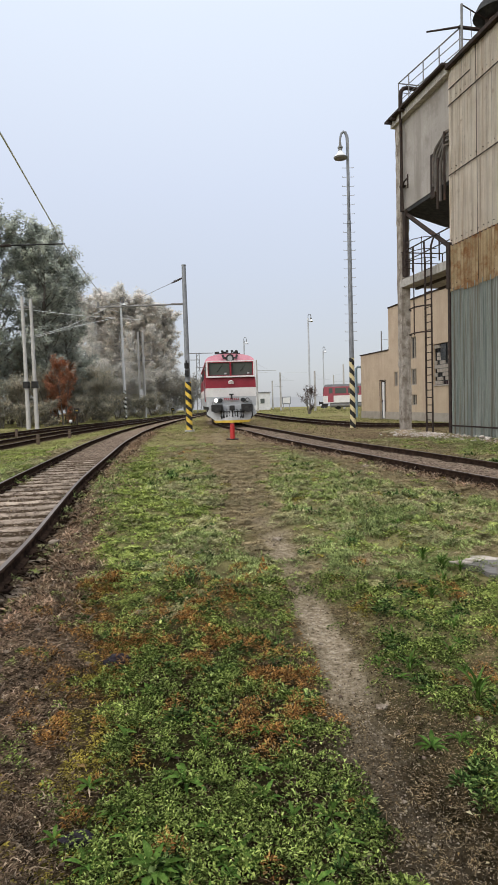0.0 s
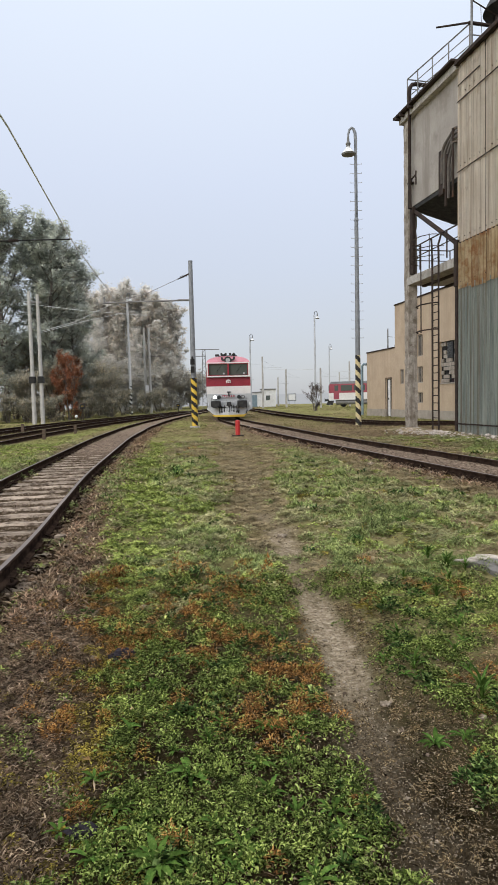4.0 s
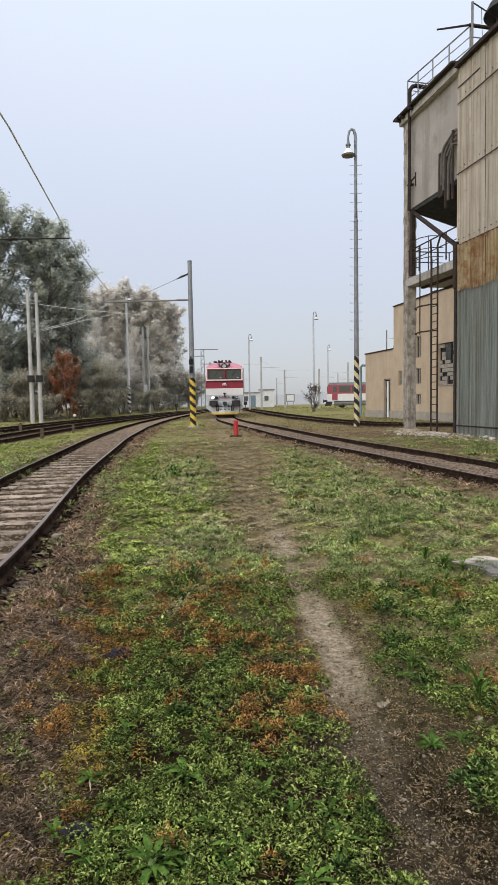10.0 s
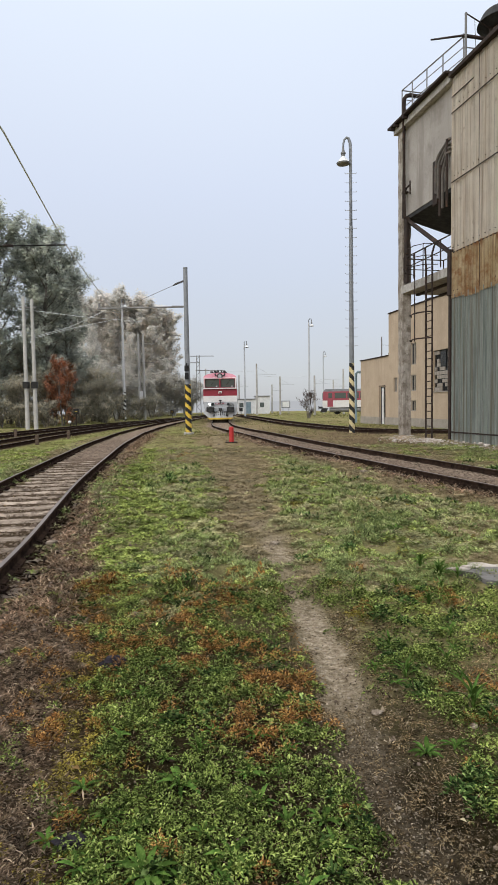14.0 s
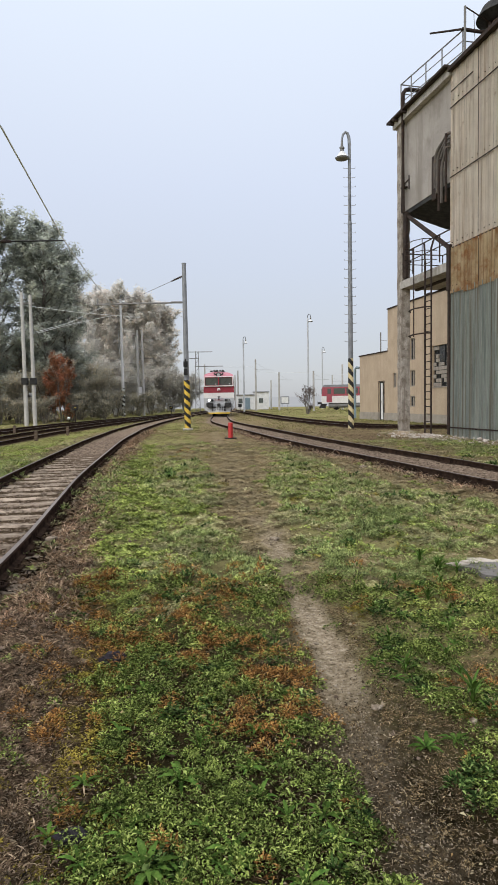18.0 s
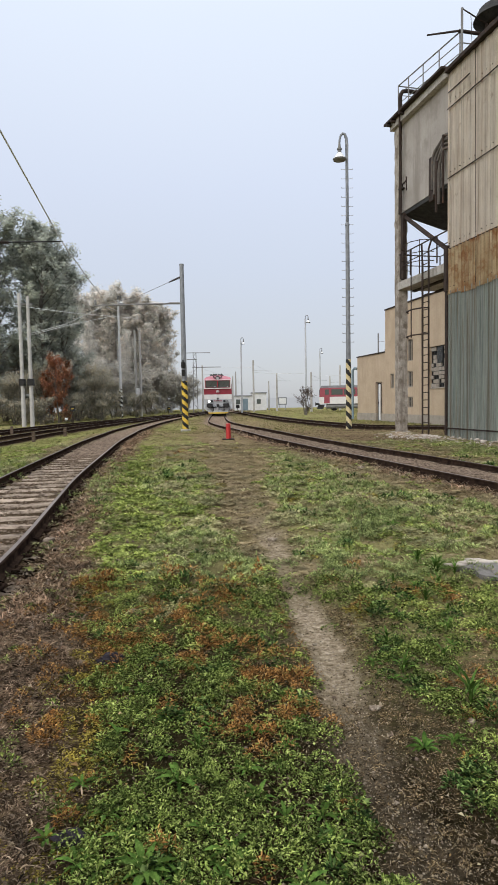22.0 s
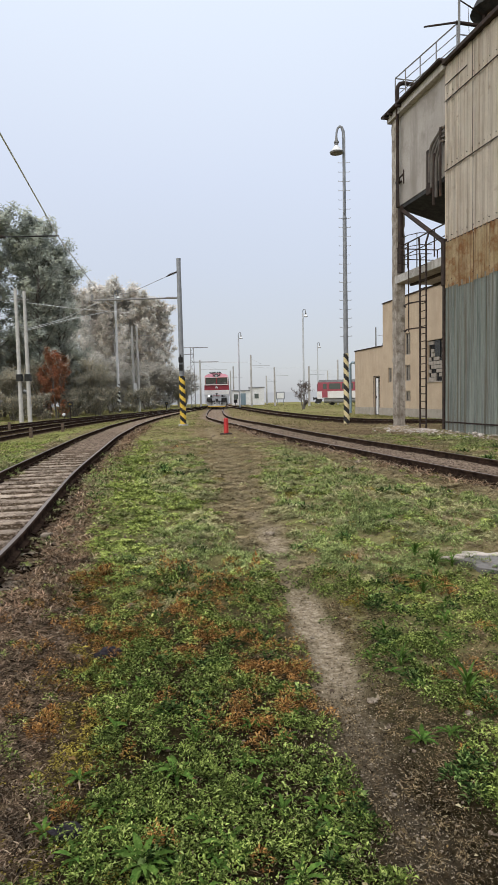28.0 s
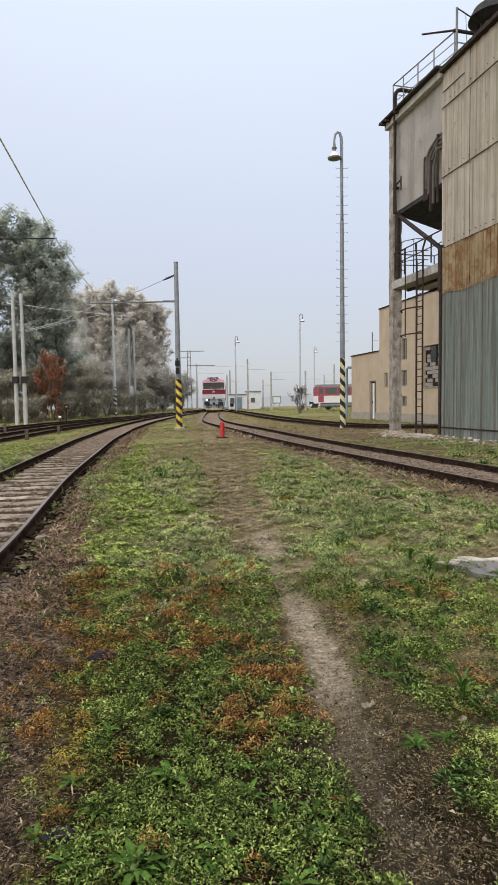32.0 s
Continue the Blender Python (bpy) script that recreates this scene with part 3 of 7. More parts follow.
def build_ground():
    xs = axis_steps([(-900, 300), (-300, 60), (-60, 8), (-20, 1), (-8, 0.25), (-3.2, 0.06), (3.2, 0.12), (7, 0.4), (12, 1.5), (30, 8), (60, 60), (300, 300), (900, 1)])
    ys = axis_steps([(-300, 60), (-60, 10), (-10, 1), (0, 0.25), (1.4, 0.05), (7, 0.1), (14, 0.25), (30, 0.8), (60, 2), (150, 20), (300, 150), (1500, 1)])
    gx, gy = np.meshgrid(xs, ys)
    x, y = gx.ravel(), gy.ravel()
    path, bed, verge, dry, n1, n2, n3 = ground_masks(x, y)
    z = ground_height(x, y)
    nx, ny = len(xs), len(ys)
    mesh = bpy.data.meshes.new("ground")
    i = (np.arange(ny - 1)[:, None] * nx + np.arange(nx - 1)[None, :]).ravel()
    faces = np.stack([i, i + 1, i + nx + 1, i + nx], 1)
    mesh.from_pydata(np.stack([x, y, z], 1).tolist(), [], faces.tolist())
    a = mesh.color_attributes.new("cover", "FLOAT_COLOR", "POINT")
    a.data.foreach_set("color", np.stack([path, bed, np.maximum(verge, 0), dry], 1).astype(np.float32).ravel())
    o = np.argsort(FOOTPATH[:, 1])
    right = np.clip((x - np.interp(y, FOOTPATH[o, 1], FOOTPATH[o, 0]) - 0.05) / 0.15, 0, 1) * np.clip((y - 2.2) / 1.6, 0, 1)
    # soil is darkened here in place of shade between the near weeds
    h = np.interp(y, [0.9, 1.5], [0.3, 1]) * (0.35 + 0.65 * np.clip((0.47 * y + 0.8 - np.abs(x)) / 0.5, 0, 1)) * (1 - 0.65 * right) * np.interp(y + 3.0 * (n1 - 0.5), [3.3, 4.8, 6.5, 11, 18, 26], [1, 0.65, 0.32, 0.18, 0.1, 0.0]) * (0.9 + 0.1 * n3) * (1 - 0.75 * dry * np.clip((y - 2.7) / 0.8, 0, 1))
    tan = np.clip((np.abs(off_line(EAST, x, y)) < 2.2) + np.clip((y - 17) / 3, 0, 1) * (np.abs(off_line(WEST, x, y)) < 1.6), 0, 1) * 1.0
    w = off_line(WEST, x, y)
    strip = np.clip(1.2 - np.abs(w - 1.95 - 0.5 * (n2 - 0.5)) / 0.5, 0, 1) * np.clip((y - 4) / 2, 0, 1) * np.clip((26 - y) / 6, 0, 1)
    turf = np.clip((0.6 * fnoise(x, y, 1.1, 501) + 0.4 * fnoise(x, y, 0.4, 502) - 0.47) / 0.08, 0, 1) * np.clip((y - 4) / 3, 0, 1) * (1 - np.minimum(1, dry * 1.1))
    beyond = np.clip((-w - 1.5) / 0.3, 0, 1) * np.clip((40 - y) / 10, 0, 1)
    moss = np.clip(np.maximum(np.maximum(strip, beyond), np.maximum(0.85 * turf, 0.9 * bright_patch(x, y) * np.clip((y - 5) / 2, 0, 1))), 0, 1) * (1 - bed) * (1 - path) * np.interp(y, [4, 20, 30], [0.35, 0.5, 1.0])
    a = mesh.color_attributes.new("shade_tan_moss", "FLOAT_COLOR", "POINT")
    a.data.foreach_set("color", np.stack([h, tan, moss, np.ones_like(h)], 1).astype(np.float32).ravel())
    m = bpy.data.materials.new("weedy_yard_soil")
    m.use_nodes = True
    nt = m.node_tree
    b = nt.nodes["Principled BSDF"]
    b.inputs["Roughness"].default_value = 1.0
    b.inputs["Specular IOR Level"].default_value = 0.0
    at = nt.nodes.new("ShaderNodeVertexColor")
    at.layer_name = "cover"
    sep = nt.nodes.new("ShaderNodeSeparateColor")
    nt.links.new(at.outputs["Color"], sep.inputs[0])
    co = nt.nodes.new("ShaderNodeTexCoord")

    def tex(scale, stops, detail=6.0):
        n = node(nt, "TexNoise", Scale=scale, Detail=detail, Roughness=0.65)
        nt.links.new(co.outputs["Object"], n.inputs["Vector"])
        r = ramp_node(nt, stops)
        nt.links.new(n.outputs[0], r.inputs[0])
        return n, r.outputs[0]

    def mixed(fac, a, b2):
        x = nt.nodes.new("ShaderNodeMixRGB")
        nt.links.new(fac, x.inputs[0])
        nt.links.new(a, x.inputs[1])
        nt.links.new(b2, x.inputs[2])
        return x.outputs[0]
    _, green = tex(7, [(0.3, (0.10, 0.09, 0.04)), (0.45, (0.225, 0.205, 0.09)), (0.58, (0.30, 0.275, 0.118)), (0.72, (0.36, 0.305, 0.155))])
    _, dead = tex(5, [(0.3, (0.08, 0.058, 0.03)), (0.5, (0.215, 0.165, 0.092)), (0.72, (0.34, 0.27, 0.16))])
    _, bare = tex(26, [(0.3, (0.10, 0.075, 0.048)), (0.42, (0.245, 0.192, 0.128)), (0.55, (0.39, 0.315, 0.222)), (0.72, (0.58, 0.49, 0.375))], 9.0)
    # dark ballast; shade between the near sleepers is painted into its tone
    _, bal = tex(16, [(0.3, (0.03, 0.021, 0.013)), (0.5, (0.075, 0.053, 0.034)), (0.7, (0.15, 0.11, 0.075))])
    _, mossy = tex(14, [(0.32, (0.03, 0.034, 0.012)), (0.45, (0.16, 0.17, 0.055)), (0.58, (0.28, 0.29, 0.10)), (0.72, (0.42, 0.40, 0.17))])
    _, dirt = tex(13, [(0.32, (0.05, 0.035, 0.025)), (0.45, (0.16, 0.118, 0.086)), (0.56, (0.28, 0.212, 0.16)), (0.7, (0.44, 0.35, 0.275))])
    _, ver = tex(17, [(0.3, (0.018, 0.012, 0.008)), (0.45, (0.085, 0.057, 0.037)), (0.58, (0.205, 0.14, 0.092)), (0.72, (0.36, 0.26, 0.178))])
    # near-black soil tone: shade in the weed gaps put into colour
    _, shaded_soil = tex(18, [(0.3, (0.004, 0.003, 0.0015)), (0.48, (0.011, 0.008, 0.004)), (0.58, (0.03, 0.021, 0.011)), (0.7, (0.08, 0.056, 0.03))])
    fine, grain = tex(120, [(0.3, (0.6, 0.6, 0.6)), (0.7, (1.3, 1.3, 1.3))], 5.0)
    _, patch = tex(0.45, [(0.4, (0, 0, 0)), (0.62, (0.5, 0.5, 0.5))], 4.0)
    c = mixed(at.outputs["Alpha"], green, dead)
    c = mixed(patch, c, dead)
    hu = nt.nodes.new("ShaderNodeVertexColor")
    hu.layer_name = "shade_tan_moss"
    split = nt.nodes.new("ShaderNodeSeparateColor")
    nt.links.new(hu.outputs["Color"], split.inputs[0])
    c = mixed(split.outputs[0], c, shaded_soil)
    bal = mixed(split.outputs[1], bal, dirt)
    c = mixed(split.outputs[2], c, mossy)
    c = mixed(sep.outputs[2], c, ver)
    c = mixed(sep.outputs[1], c, bal)
    c = mixed(sep.outputs[0], c, bare)
    mul = nt.nodes.new("ShaderNodeMixRGB")
    mul.blend_type = "MULTIPLY"
    mul.inputs[0].default_value = 0.9
    nt.links.new(c, mul.inputs[1])
    nt.links.new(grain, mul.inputs[2])
    nt.links.new(mul.outputs[0], b.inputs["Base Color"])
    bp = node(nt, "Bump", Strength=0.9, Distance=0.012)
    nt.links.new(fine.outputs[0], bp.inputs["Height"])
    lumps, _ = tex(38, [(0, (0, 0, 0)), (1, (1, 1, 1))], 6.0)
    bp2 = node(nt, "Bump", Strength=0.8, Distance=0.028)
    nt.links.new(lumps.outputs[0], bp2.inputs["Height"])
    nt.links.new(bp.outputs[0], bp2.inputs["Normal"])
    nt.links.new(bp2.outputs[0], b.inputs["Normal"])
    mesh.materials.append(m)
    mesh.shade_smooth()
    return tagged(new("ground", mesh), "weedy railway yard ground with a trodden footpath", "ground", kind="structure")


build_ground()


def normals(line):
    d = np.gradient(line, axis=0)
    d /= np.linalg.norm(d, axis=1)[:, None]
    return np.stack([d[:, 1], -d[:, 0]], 1)


RAIL_SECTION = [(-0.062, 0.0), (0.062, 0.0), (0.062, 0.014), (0.014, 0.034), (0.010, 0.108), (0.034, 0.118), (0.036, 0.138), (0.023, 0.15), (-0.023, 0.15), (-0.036, 0.138), (-0.034, 0.118), (-0.010, 0.108), (-0.014, 0.034), (-0.062, 0.014)]


def sweep(name, line, side, parent):
    nrm = normals(line)
    k = len(RAIL_SECTION)
    verts, faces = [], []
    for p, n in zip(line, nrm):
        for u, z in RAIL_SECTION:
            q = p + n * (side + u)
            verts.append((q[0], q[1], RAIL_Z - 0.15 + z))
    for i in range(len(line) - 1):
        for j in range(k):
            faces.append((i * k + j, i * k + (j + 1) % k, (i + 1) * k + (j + 1) % k, (i + 1) * k + j))
    ob = raw(name, verts, faces, [RAIL_SIDE, RAIL_TOP], parent)
    mi = np.zeros(len(faces), np.int32)
    mi[[i for i in range(len(faces)) if i % k == 7]] = 1
    ob.data.polygons.foreach_set("material_index", mi)
    return ob


def track(name, line, label):
    t = thing(name, Matrix.Identity(4), label, "railway track")
    for side in (-0.7535, 0.7535):
        sweep("rail", line, side, t)
    return t


west_track = track("railway_track", WEST, "curving rusty railway track on pale concrete sleepers")
east_track = track("railway_track", EAST, "rusty railway track half sunk in brown ballast")
track("railway_track", FAR_WEST, "dark distant railway track beside the trees")
track("railway_track", OUTER_WEST, "dark outer railway track along the wood")
track("railway_track", NORTH_EAST, "rusty railway track behind the tall lamp post")


def build_sleepers():
    kinds = []
    for k in range(6):
        bm = box(B(), (0, 0, -0.07), (2.5, 0.25, 0.14))
        bmesh.ops.subdivide_edges(bm, edges=[e for e in bm.edges if abs(e.verts[0].co.x - e.verts[1].co.x) > 1], cuts=15)
        bmesh.ops.bevel(bm, geom=[e for e in bm.edges if min(e.verts[0].co.z, e.verts[1].co.z) > -0.01 and abs(e.verts[0].co.x - e.verts[1].co.x) > 0.01], offset=0.025, segments=1, affect="EDGES")
        for v in bm.verts:
            q = v.co + Vector((17.3 * k, 0, 0))
            v.co.y += 0.035 * noise.noise(q * 2.4) + 0.02 * noise.noise(q * 7) + (0.02 * math.sin(k * 2.0)) * v.co.x
            v.co.z += 0.018 * noise.noise(q * 3.1 + Vector((0, 9, 0))) - 0.012
        kinds.append(part("sleeper", bm, CONCRETE_SLEEPER, west_track))
    bm = B()
    box(bm, (0, 0, 0.012), (0.07, 0.16, 0.03), 0.008)
    rod(bm, (0, 0, 0.02), (0, 0, 0.055), 0.016, n=6)
    clip = part("rail_fastening", bm, RAIL_SIDE, west_track)
    rng = random.Random(4)
    line = smoothline(WEST[::4], 0.6)
    nrm = normals(line)
    used = set()
    for p, n in zip(line, nrm):
        if not -5.2 < p[1] < 42:
            continue
        a = math.degrees(math.atan2(n[1], n[0])) + rng.uniform(-1.5, 1.5)
        m = pose(p[0], p[1], RAIL_Z - 0.152 - rng.uniform(0, 0.006), 0, rng.uniform(-0.5, 0.5), a)
        spots = [(rng.choice(kinds), m)]
        if p[1] < 26:
            spots += [(clip, m @ pose(k, 0, 0)) for k in (-0.8535, -0.6535, 0.6535, 0.8535)]
        for src, mm in spots:
            o = src
            if src.name in used:
                o = src.copy()
                scene.collection.objects.link(o)
                o.parent = west_track
            used.add(src.name)
            o.matrix_basis = mm


build_sleepers()


def build_old_sleepers():
    bm = box(B(), (0, 0, -0.06), (2.45, 0.24, 0.14), 0.02)
    first = part("sleeper", bm, OLD_SLEEPER, east_track, "dark tarred wooden sleeper")
    rng = random.Random(14)
    line = smoothline(EAST[::4], 0.63)
    nrm = normals(line)
    used = False
    for p, n in zip(line, nrm):
        if not 4 < p[1] < 48:
            continue
        o = first
        if used:
            o = first.copy()
            scene.collection.objects.link(o)
            o.parent = east_track
        used = True
        o.matrix_basis = pose(p[0] + rng.uniform(-0.05, 0.05), p[1], RAIL_Z - 0.165 - rng.uniform(0, 0.02), 0, rng.uniform(-0.6, 0.6), math.degrees(math.atan2(n[1], n[0])) + rng.uniform(-2, 2))


build_old_sleepers()


# ---- backdrop: glowing wall in place of mist beyond the yard ----
def build_backdrop():
    # the ring emits one flat haze grey and hides the far ground
    m = glow("mist_glow", (0.475, 0.490, 0.520), 1.0)
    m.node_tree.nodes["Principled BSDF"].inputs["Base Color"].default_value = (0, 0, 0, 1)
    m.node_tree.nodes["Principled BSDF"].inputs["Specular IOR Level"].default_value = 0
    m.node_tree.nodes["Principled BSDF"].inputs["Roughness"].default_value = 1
    n, r = 64, 150.0
    v, f = [], []
    for i in range(n):
        a = 2 * math.pi * i / n
        v += [(r * math.cos(a), r * math.sin(a), -0.5), (r * math.cos(a), r * math.sin(a), 2.4)]
    for i in range(n):
        j = (i + 1) % n
        f.append((2 * i, 2 * j, 2 * j + 1, 2 * i + 1))
    tagged(raw("backdrop", v, f, m), "glowing grey backdrop in place of distant mist", "backdrop", kind="structure")


build_backdrop()


# ---- clad silo tower ----
def corrugated(bm, y0, y1, z0, z1, period, amp, x=0.0, mi=0):
    """An upright profiled sheet in the plane x, along y, with real waves."""
    n = max(2, int(round((y1 - y0) / period * 4)))
    a, b = [], []
    for i in range(n + 1):
        y = y0 + (y1 - y0) * i / n
        dx = x - amp * (0, 1, 1, 0)[i % 4]
        a.append(bm.verts.new((dx, y, z0)))
        b.append(bm.verts.new((dx, y, z1)))
    for i in range(n):
        f = bm.faces.new((a[i], a[i + 1], b[i + 1], b[i]))
        f.material_index = mi
    return bm


VENT = surf("sooty_vent_pipe", (0.085, 0.075, 0.068), (0.16, 0.145, 0.13), 4, 50, 0.8, wear=(0.13, 0.075, 0.045), wear_at=0.6)
TOWER = pose(7.84, 23.64, 0, 0, 0, 12.1)


def build_tower():
    t = thing("silo_tower", TOWER, "old sand silo tower clad in stained corrugated sheets on concrete columns", "industrial building")
    rng = random.Random(2)
    # core behind the sheets
    bm = B()
    box(bm, (2.05, -4.55, 6.7), (3.9, 8.9, 13.4))
    part("inner_wall", bm, OLD_CONCRETE, t)
    # added dark sheet: imitates shadow lines in the gaps between cladding sheets
    part("backing_board", box(B(), (0.02, -4.55, 6.75), (0.08, 8.95, 13.2)), LOCO_DARK, t)
    tiers = ((0.1, 5.56, 0.155, 0.075, CLAD_GREEN, 0.93, "faded green-grey corrugated sheet"), (5.5, 7.12, 0.23, 0.045, CLAD_RUST, 0.93, "rust-stained yellow sheet"),
             (7.08, 9.72, 0.44, 0.035, CLAD_BEIGE, 0.88, "stained beige sheet"), (9.66, 12.22, 0.44, 0.026, CLAD_BEIGE, 0.88, "stained beige sheet"), (12.16, 13.42, 0.44, 0.026, CLAD_BEIGE, 0.88, "stained beige sheet"))
    for k, (z0, z1, per, amp, mt, w, lab) in enumerate(tiers):
        y = 0.02
        i = 0
        while y > -9:
            bm = B()
            j = rng.uniform(-0.02, 0.02) if k else 0
            corrugated(bm, -w / 2 + 0.008, w / 2 - 0.008, z0 - 0.05 + j - (rng.uniform(0, 0.14) if k == 1 else 0), z1 + j, per, amp, 0)
            bmesh.ops.solidify(bm, geom=bm.faces[:], thickness=0.006)
            s = part("cladding_sheet", bm, mt, t, lab)
            s.matrix_basis = pose(-0.05 - 0.012 * k - 0.008 * (i % 2) - (0.05 if k == 1 else 0), y - w / 2, 0, 0, 0, rng.uniform(-0.35, 0.35))
            y -= w
            i += 1
    # dark joint battens and screw heads
    for z in (0.42, 7.1, 9.68, 12.18, 12.75):
        bm = B()
        box(bm, (-0.14, -4.5 if z < 12.5 else -0.75, z), (0.02, 9.0 if z < 12.5 else 1.4, 0.03 if z > 1 else 0.05))
        part("sheet_joint", bm, DARK_RUST, t)
    bm = B()
    for z in (5.7, 7.3, 9.88, 12.4):
        for i in range(24):
            y = -0.15 - 0.33 * i + rng.uniform(-0.05, 0.05)
            rod(bm, (-0.09, y, z), (-0.135, y, z), 0.014, n=6)
    tagged(part("screw_heads", bm, DARK_RUST, t), kind="stuff")
    # corner angle and steel post
    bm = B()
    box(bm, (-0.05, 0.07, 3.6), (0.2, 0.14, 7.2), 0.01)
    box(bm, (-0.09, 0.03, 6.4), (0.24, 0.2, 1.7), 0.01)
    part("corner_post", bm, DARK_RUST, t, "dark rusty steel corner post")
    bm = B()
    box(bm, (-0.02, 0.05, 10.2), (0.1, 0.08, 6.3), 0.008)
    part("corner_angle", bm, CLAD_BEIGE, t)
    # far concrete column, chipped
    bm = B()
    box(bm, (0.12, 4.3, 6.7), (0.4, 0.42, 13.4))
    bmesh.ops.subdivide_edges(bm, edges=[e for e in bm.edges if abs(e.verts[0].co.z - e.verts[1].co.z) > 1], cuts=70)
    bmesh.ops.subdivide_edges(bm, edges=[e for e in bm.edges if abs(e.verts[0].co.z - e.verts[1].co.z) < 0.01], cuts=2)
    for v in bm.verts:
        k = noise.noise(v.co * 1.7) + 0.6 * noise.noise(v.co * 5.0)
        v.co.x += 0.02 * k - (0.03 if k > 0.55 else 0)
        v.co.y += 0.018 * noise.noise(v.co * 2.3 + Vector((5, 0, 0))) + (0.05 if k > 0.75 else 0)
    part("concrete_column", bm, OLD_CONCRETE, t, "chipped concrete column with exposed rough edges")
    bm = B()
    box(bm, (-0.02, 3.8, 8.15), (0.14, 0.24, 2.8), 0.01)
    part("steel_upright", bm, DARK_RUST, t)
    bm = B()
    box(bm, (3.6, 4.3, 6.7), (0.45, 0.45, 13.4), 0.03)
    part("concrete_column", bm, OLD_CONCRETE, t)
    # grey upper panel and hopper under it
    bm = B()
    box(bm, (0.12, 2.08, 11.5), (0.16, 4.1, 3.7))
    part("upper_panel", bm, PANEL_GREY, t, "stained grey concrete panel")
    bm = B()
    box(bm, (0.25, 4.56, 11.5), (0.5, 0.08, 3.7), 0.02)
    part("end_panel", bm, PANEL_GREY, t)
    bm = B()
    prism(bm, [(0.06, 9.64), (0.06, 9.48), (2.0, 8.95), (3.4, 8.95), (3.4, 9.64)], "y", 0.14, 3.95)
    part("hopper", bm, LOCO_DARK, t, "dark steel hopper underside")
    bm = B()
    box(bm, (2.0, 2.1, 11.5), (3.4, 4.0, 3.6))
    part("bunker", bm, PANEL_GREY, t)
    # roof slabs and fascia
    bm = B()
    box(bm, (1.9, 2.35, 13.48), (4.2, 4.75, 0.28), 0.03)
    part("roof_beam", bm, CONCRETE, t, "pale concrete roof edge beam")
    bm = B()
    box(bm, (1.85, 2.45, 13.665), (4.5, 4.95, 0.09), 0.02)
    part("roof_slab", bm, DARK_RUST, t, "dark bitumen roof edge")
    bm = B()
    box(bm, (1.8, -4.55, 13.5), (4.2, 9.0, 0.14), 0.02)
    part("roof_fascia", bm, DARK_RUST, t, "dark brown metal roof fascia")
    for y in (4.6, 4.2, 3.4):
        bm = B()
        box(bm, (-0.3, y, 13.55), (0.25, 0.12, 0.1), 0.02)
        part("gutter_bracket", bm, DARK_RUST, t)
    # diagonal brace
    bm = B()
    rod(bm, (0.05, 3.95, 9.5), (0.0, 0.1, 7.1), 0.1, n=4)
    part("diagonal_brace", bm, DARK_RUST, t)
    bm = B()
    rod(bm, (3.2, 4.15, 9.3), (3.2, 0.1, 7.0), 0.07, n=4)
    part("diagonal_brace", bm, DARK_RUST, t)
    # fall pipe bending over the roof
    bm = B()
    tube(bm, [(-0.18, 3.75, 9.5), (-0.18, 3.75, 14.3), (-0.16, 3.75, 14.48), (-0.05, 3.76, 14.62), (0.12, 3.78, 14.67), (1.4, 3.85, 14.67)], 0.085, 10)
    part("bent_pipe", bm, DARK_RUST, t, "dark rusty pipe bent over the roof edge", True)
    for z in (13.4, 10.6):
        bm = B()
        box(bm, (-0.08, 3.85, z), (0.22, 0.24, 0.06), 0.01)
        part("pipe_clamp", bm, DARK_RUST, t)
    bm = B()
    tube(bm, [(-0.12, 3.8, 10.55), (-0.35, 3.2, 10.55), (-0.35, 2.85, 10.6)], 0.035, 6)
    rod(bm, (-0.35, 2.85, 10.2), (-0.35, 2.85, 10.75), 0.03)
    part("wall_bracket", bm, DARK_RUST, t)
    # vent pipes with elbows on the panel
    for i in range(4):
        y1, z1, xx = 1.25 - 0.22 * i, 10.95 - 0.17 * i, -0.06 - 0.03 * i
        bm = B()
        tube(bm, [(0.1, 0.2, z1 + 0.5), (xx, 0.3, z1 + 0.45), (xx, y1 - 0.2, z1 + 0.14), (xx, y1 - 0.06, z1 - 0.02), (xx, y1, z1 - 0.3), (xx, y1, 9.7 - 0.25 * i)], 0.06, 8)
        part("vent_pipe", bm, VENT, t, "", True)
    bm = B()
    box(bm, (0.0, 1.35, 10.15), (0.12, 0.34, 1.7), 0.02)
    part("vent_box", bm, DARK_RUST, t)
    bm = B()
    tube(bm, [(-0.14, 0.3, 11.4), (-0.14, 0.3, 8.9)], 0.05, 6)
    tube(bm, [(-0.16, 0.72, 10.6), (-0.16, 0.78, 8.7)], 0.06, 6)
    part("vent_drop", bm, DARK_RUST, t)
    # service platform
    bm = B()
    box(bm, (0.95, 2.05, 6.5), (2.1, 4.3, 0.34), 0.02)
    part("platform", bm, CONCRETE, t, "concrete service platform")
    bm = B()
    for x in (0.6, 1.7):
        box(bm, (x, 2.05, 6.29), (0.14, 4.0, 0.09))
    part("platform_beam", bm, DARK_RUST, t)
    bm = B()
    rod(bm, (-0.05, 4.1, 7.85), (-0.05, 0.1, 7.85), 0.03, n=6)
    rod(bm, (-0.05, 4.1, 7.4), (-0.05, 0.1, 7.4), 0.022, n=6)
    for y in (4.0, 3.1, 0.9):
        rod(bm, (-0.05, y, 6.8), (-0.05, y, 7.85), 0.028, n=6)
    part("platform_railing", bm, DARK_RUST, t)
    bm = B()
    rod(bm, (1.9, 4.1, 7.85), (1.9, 0.1, 7.85), 0.025, n=6)
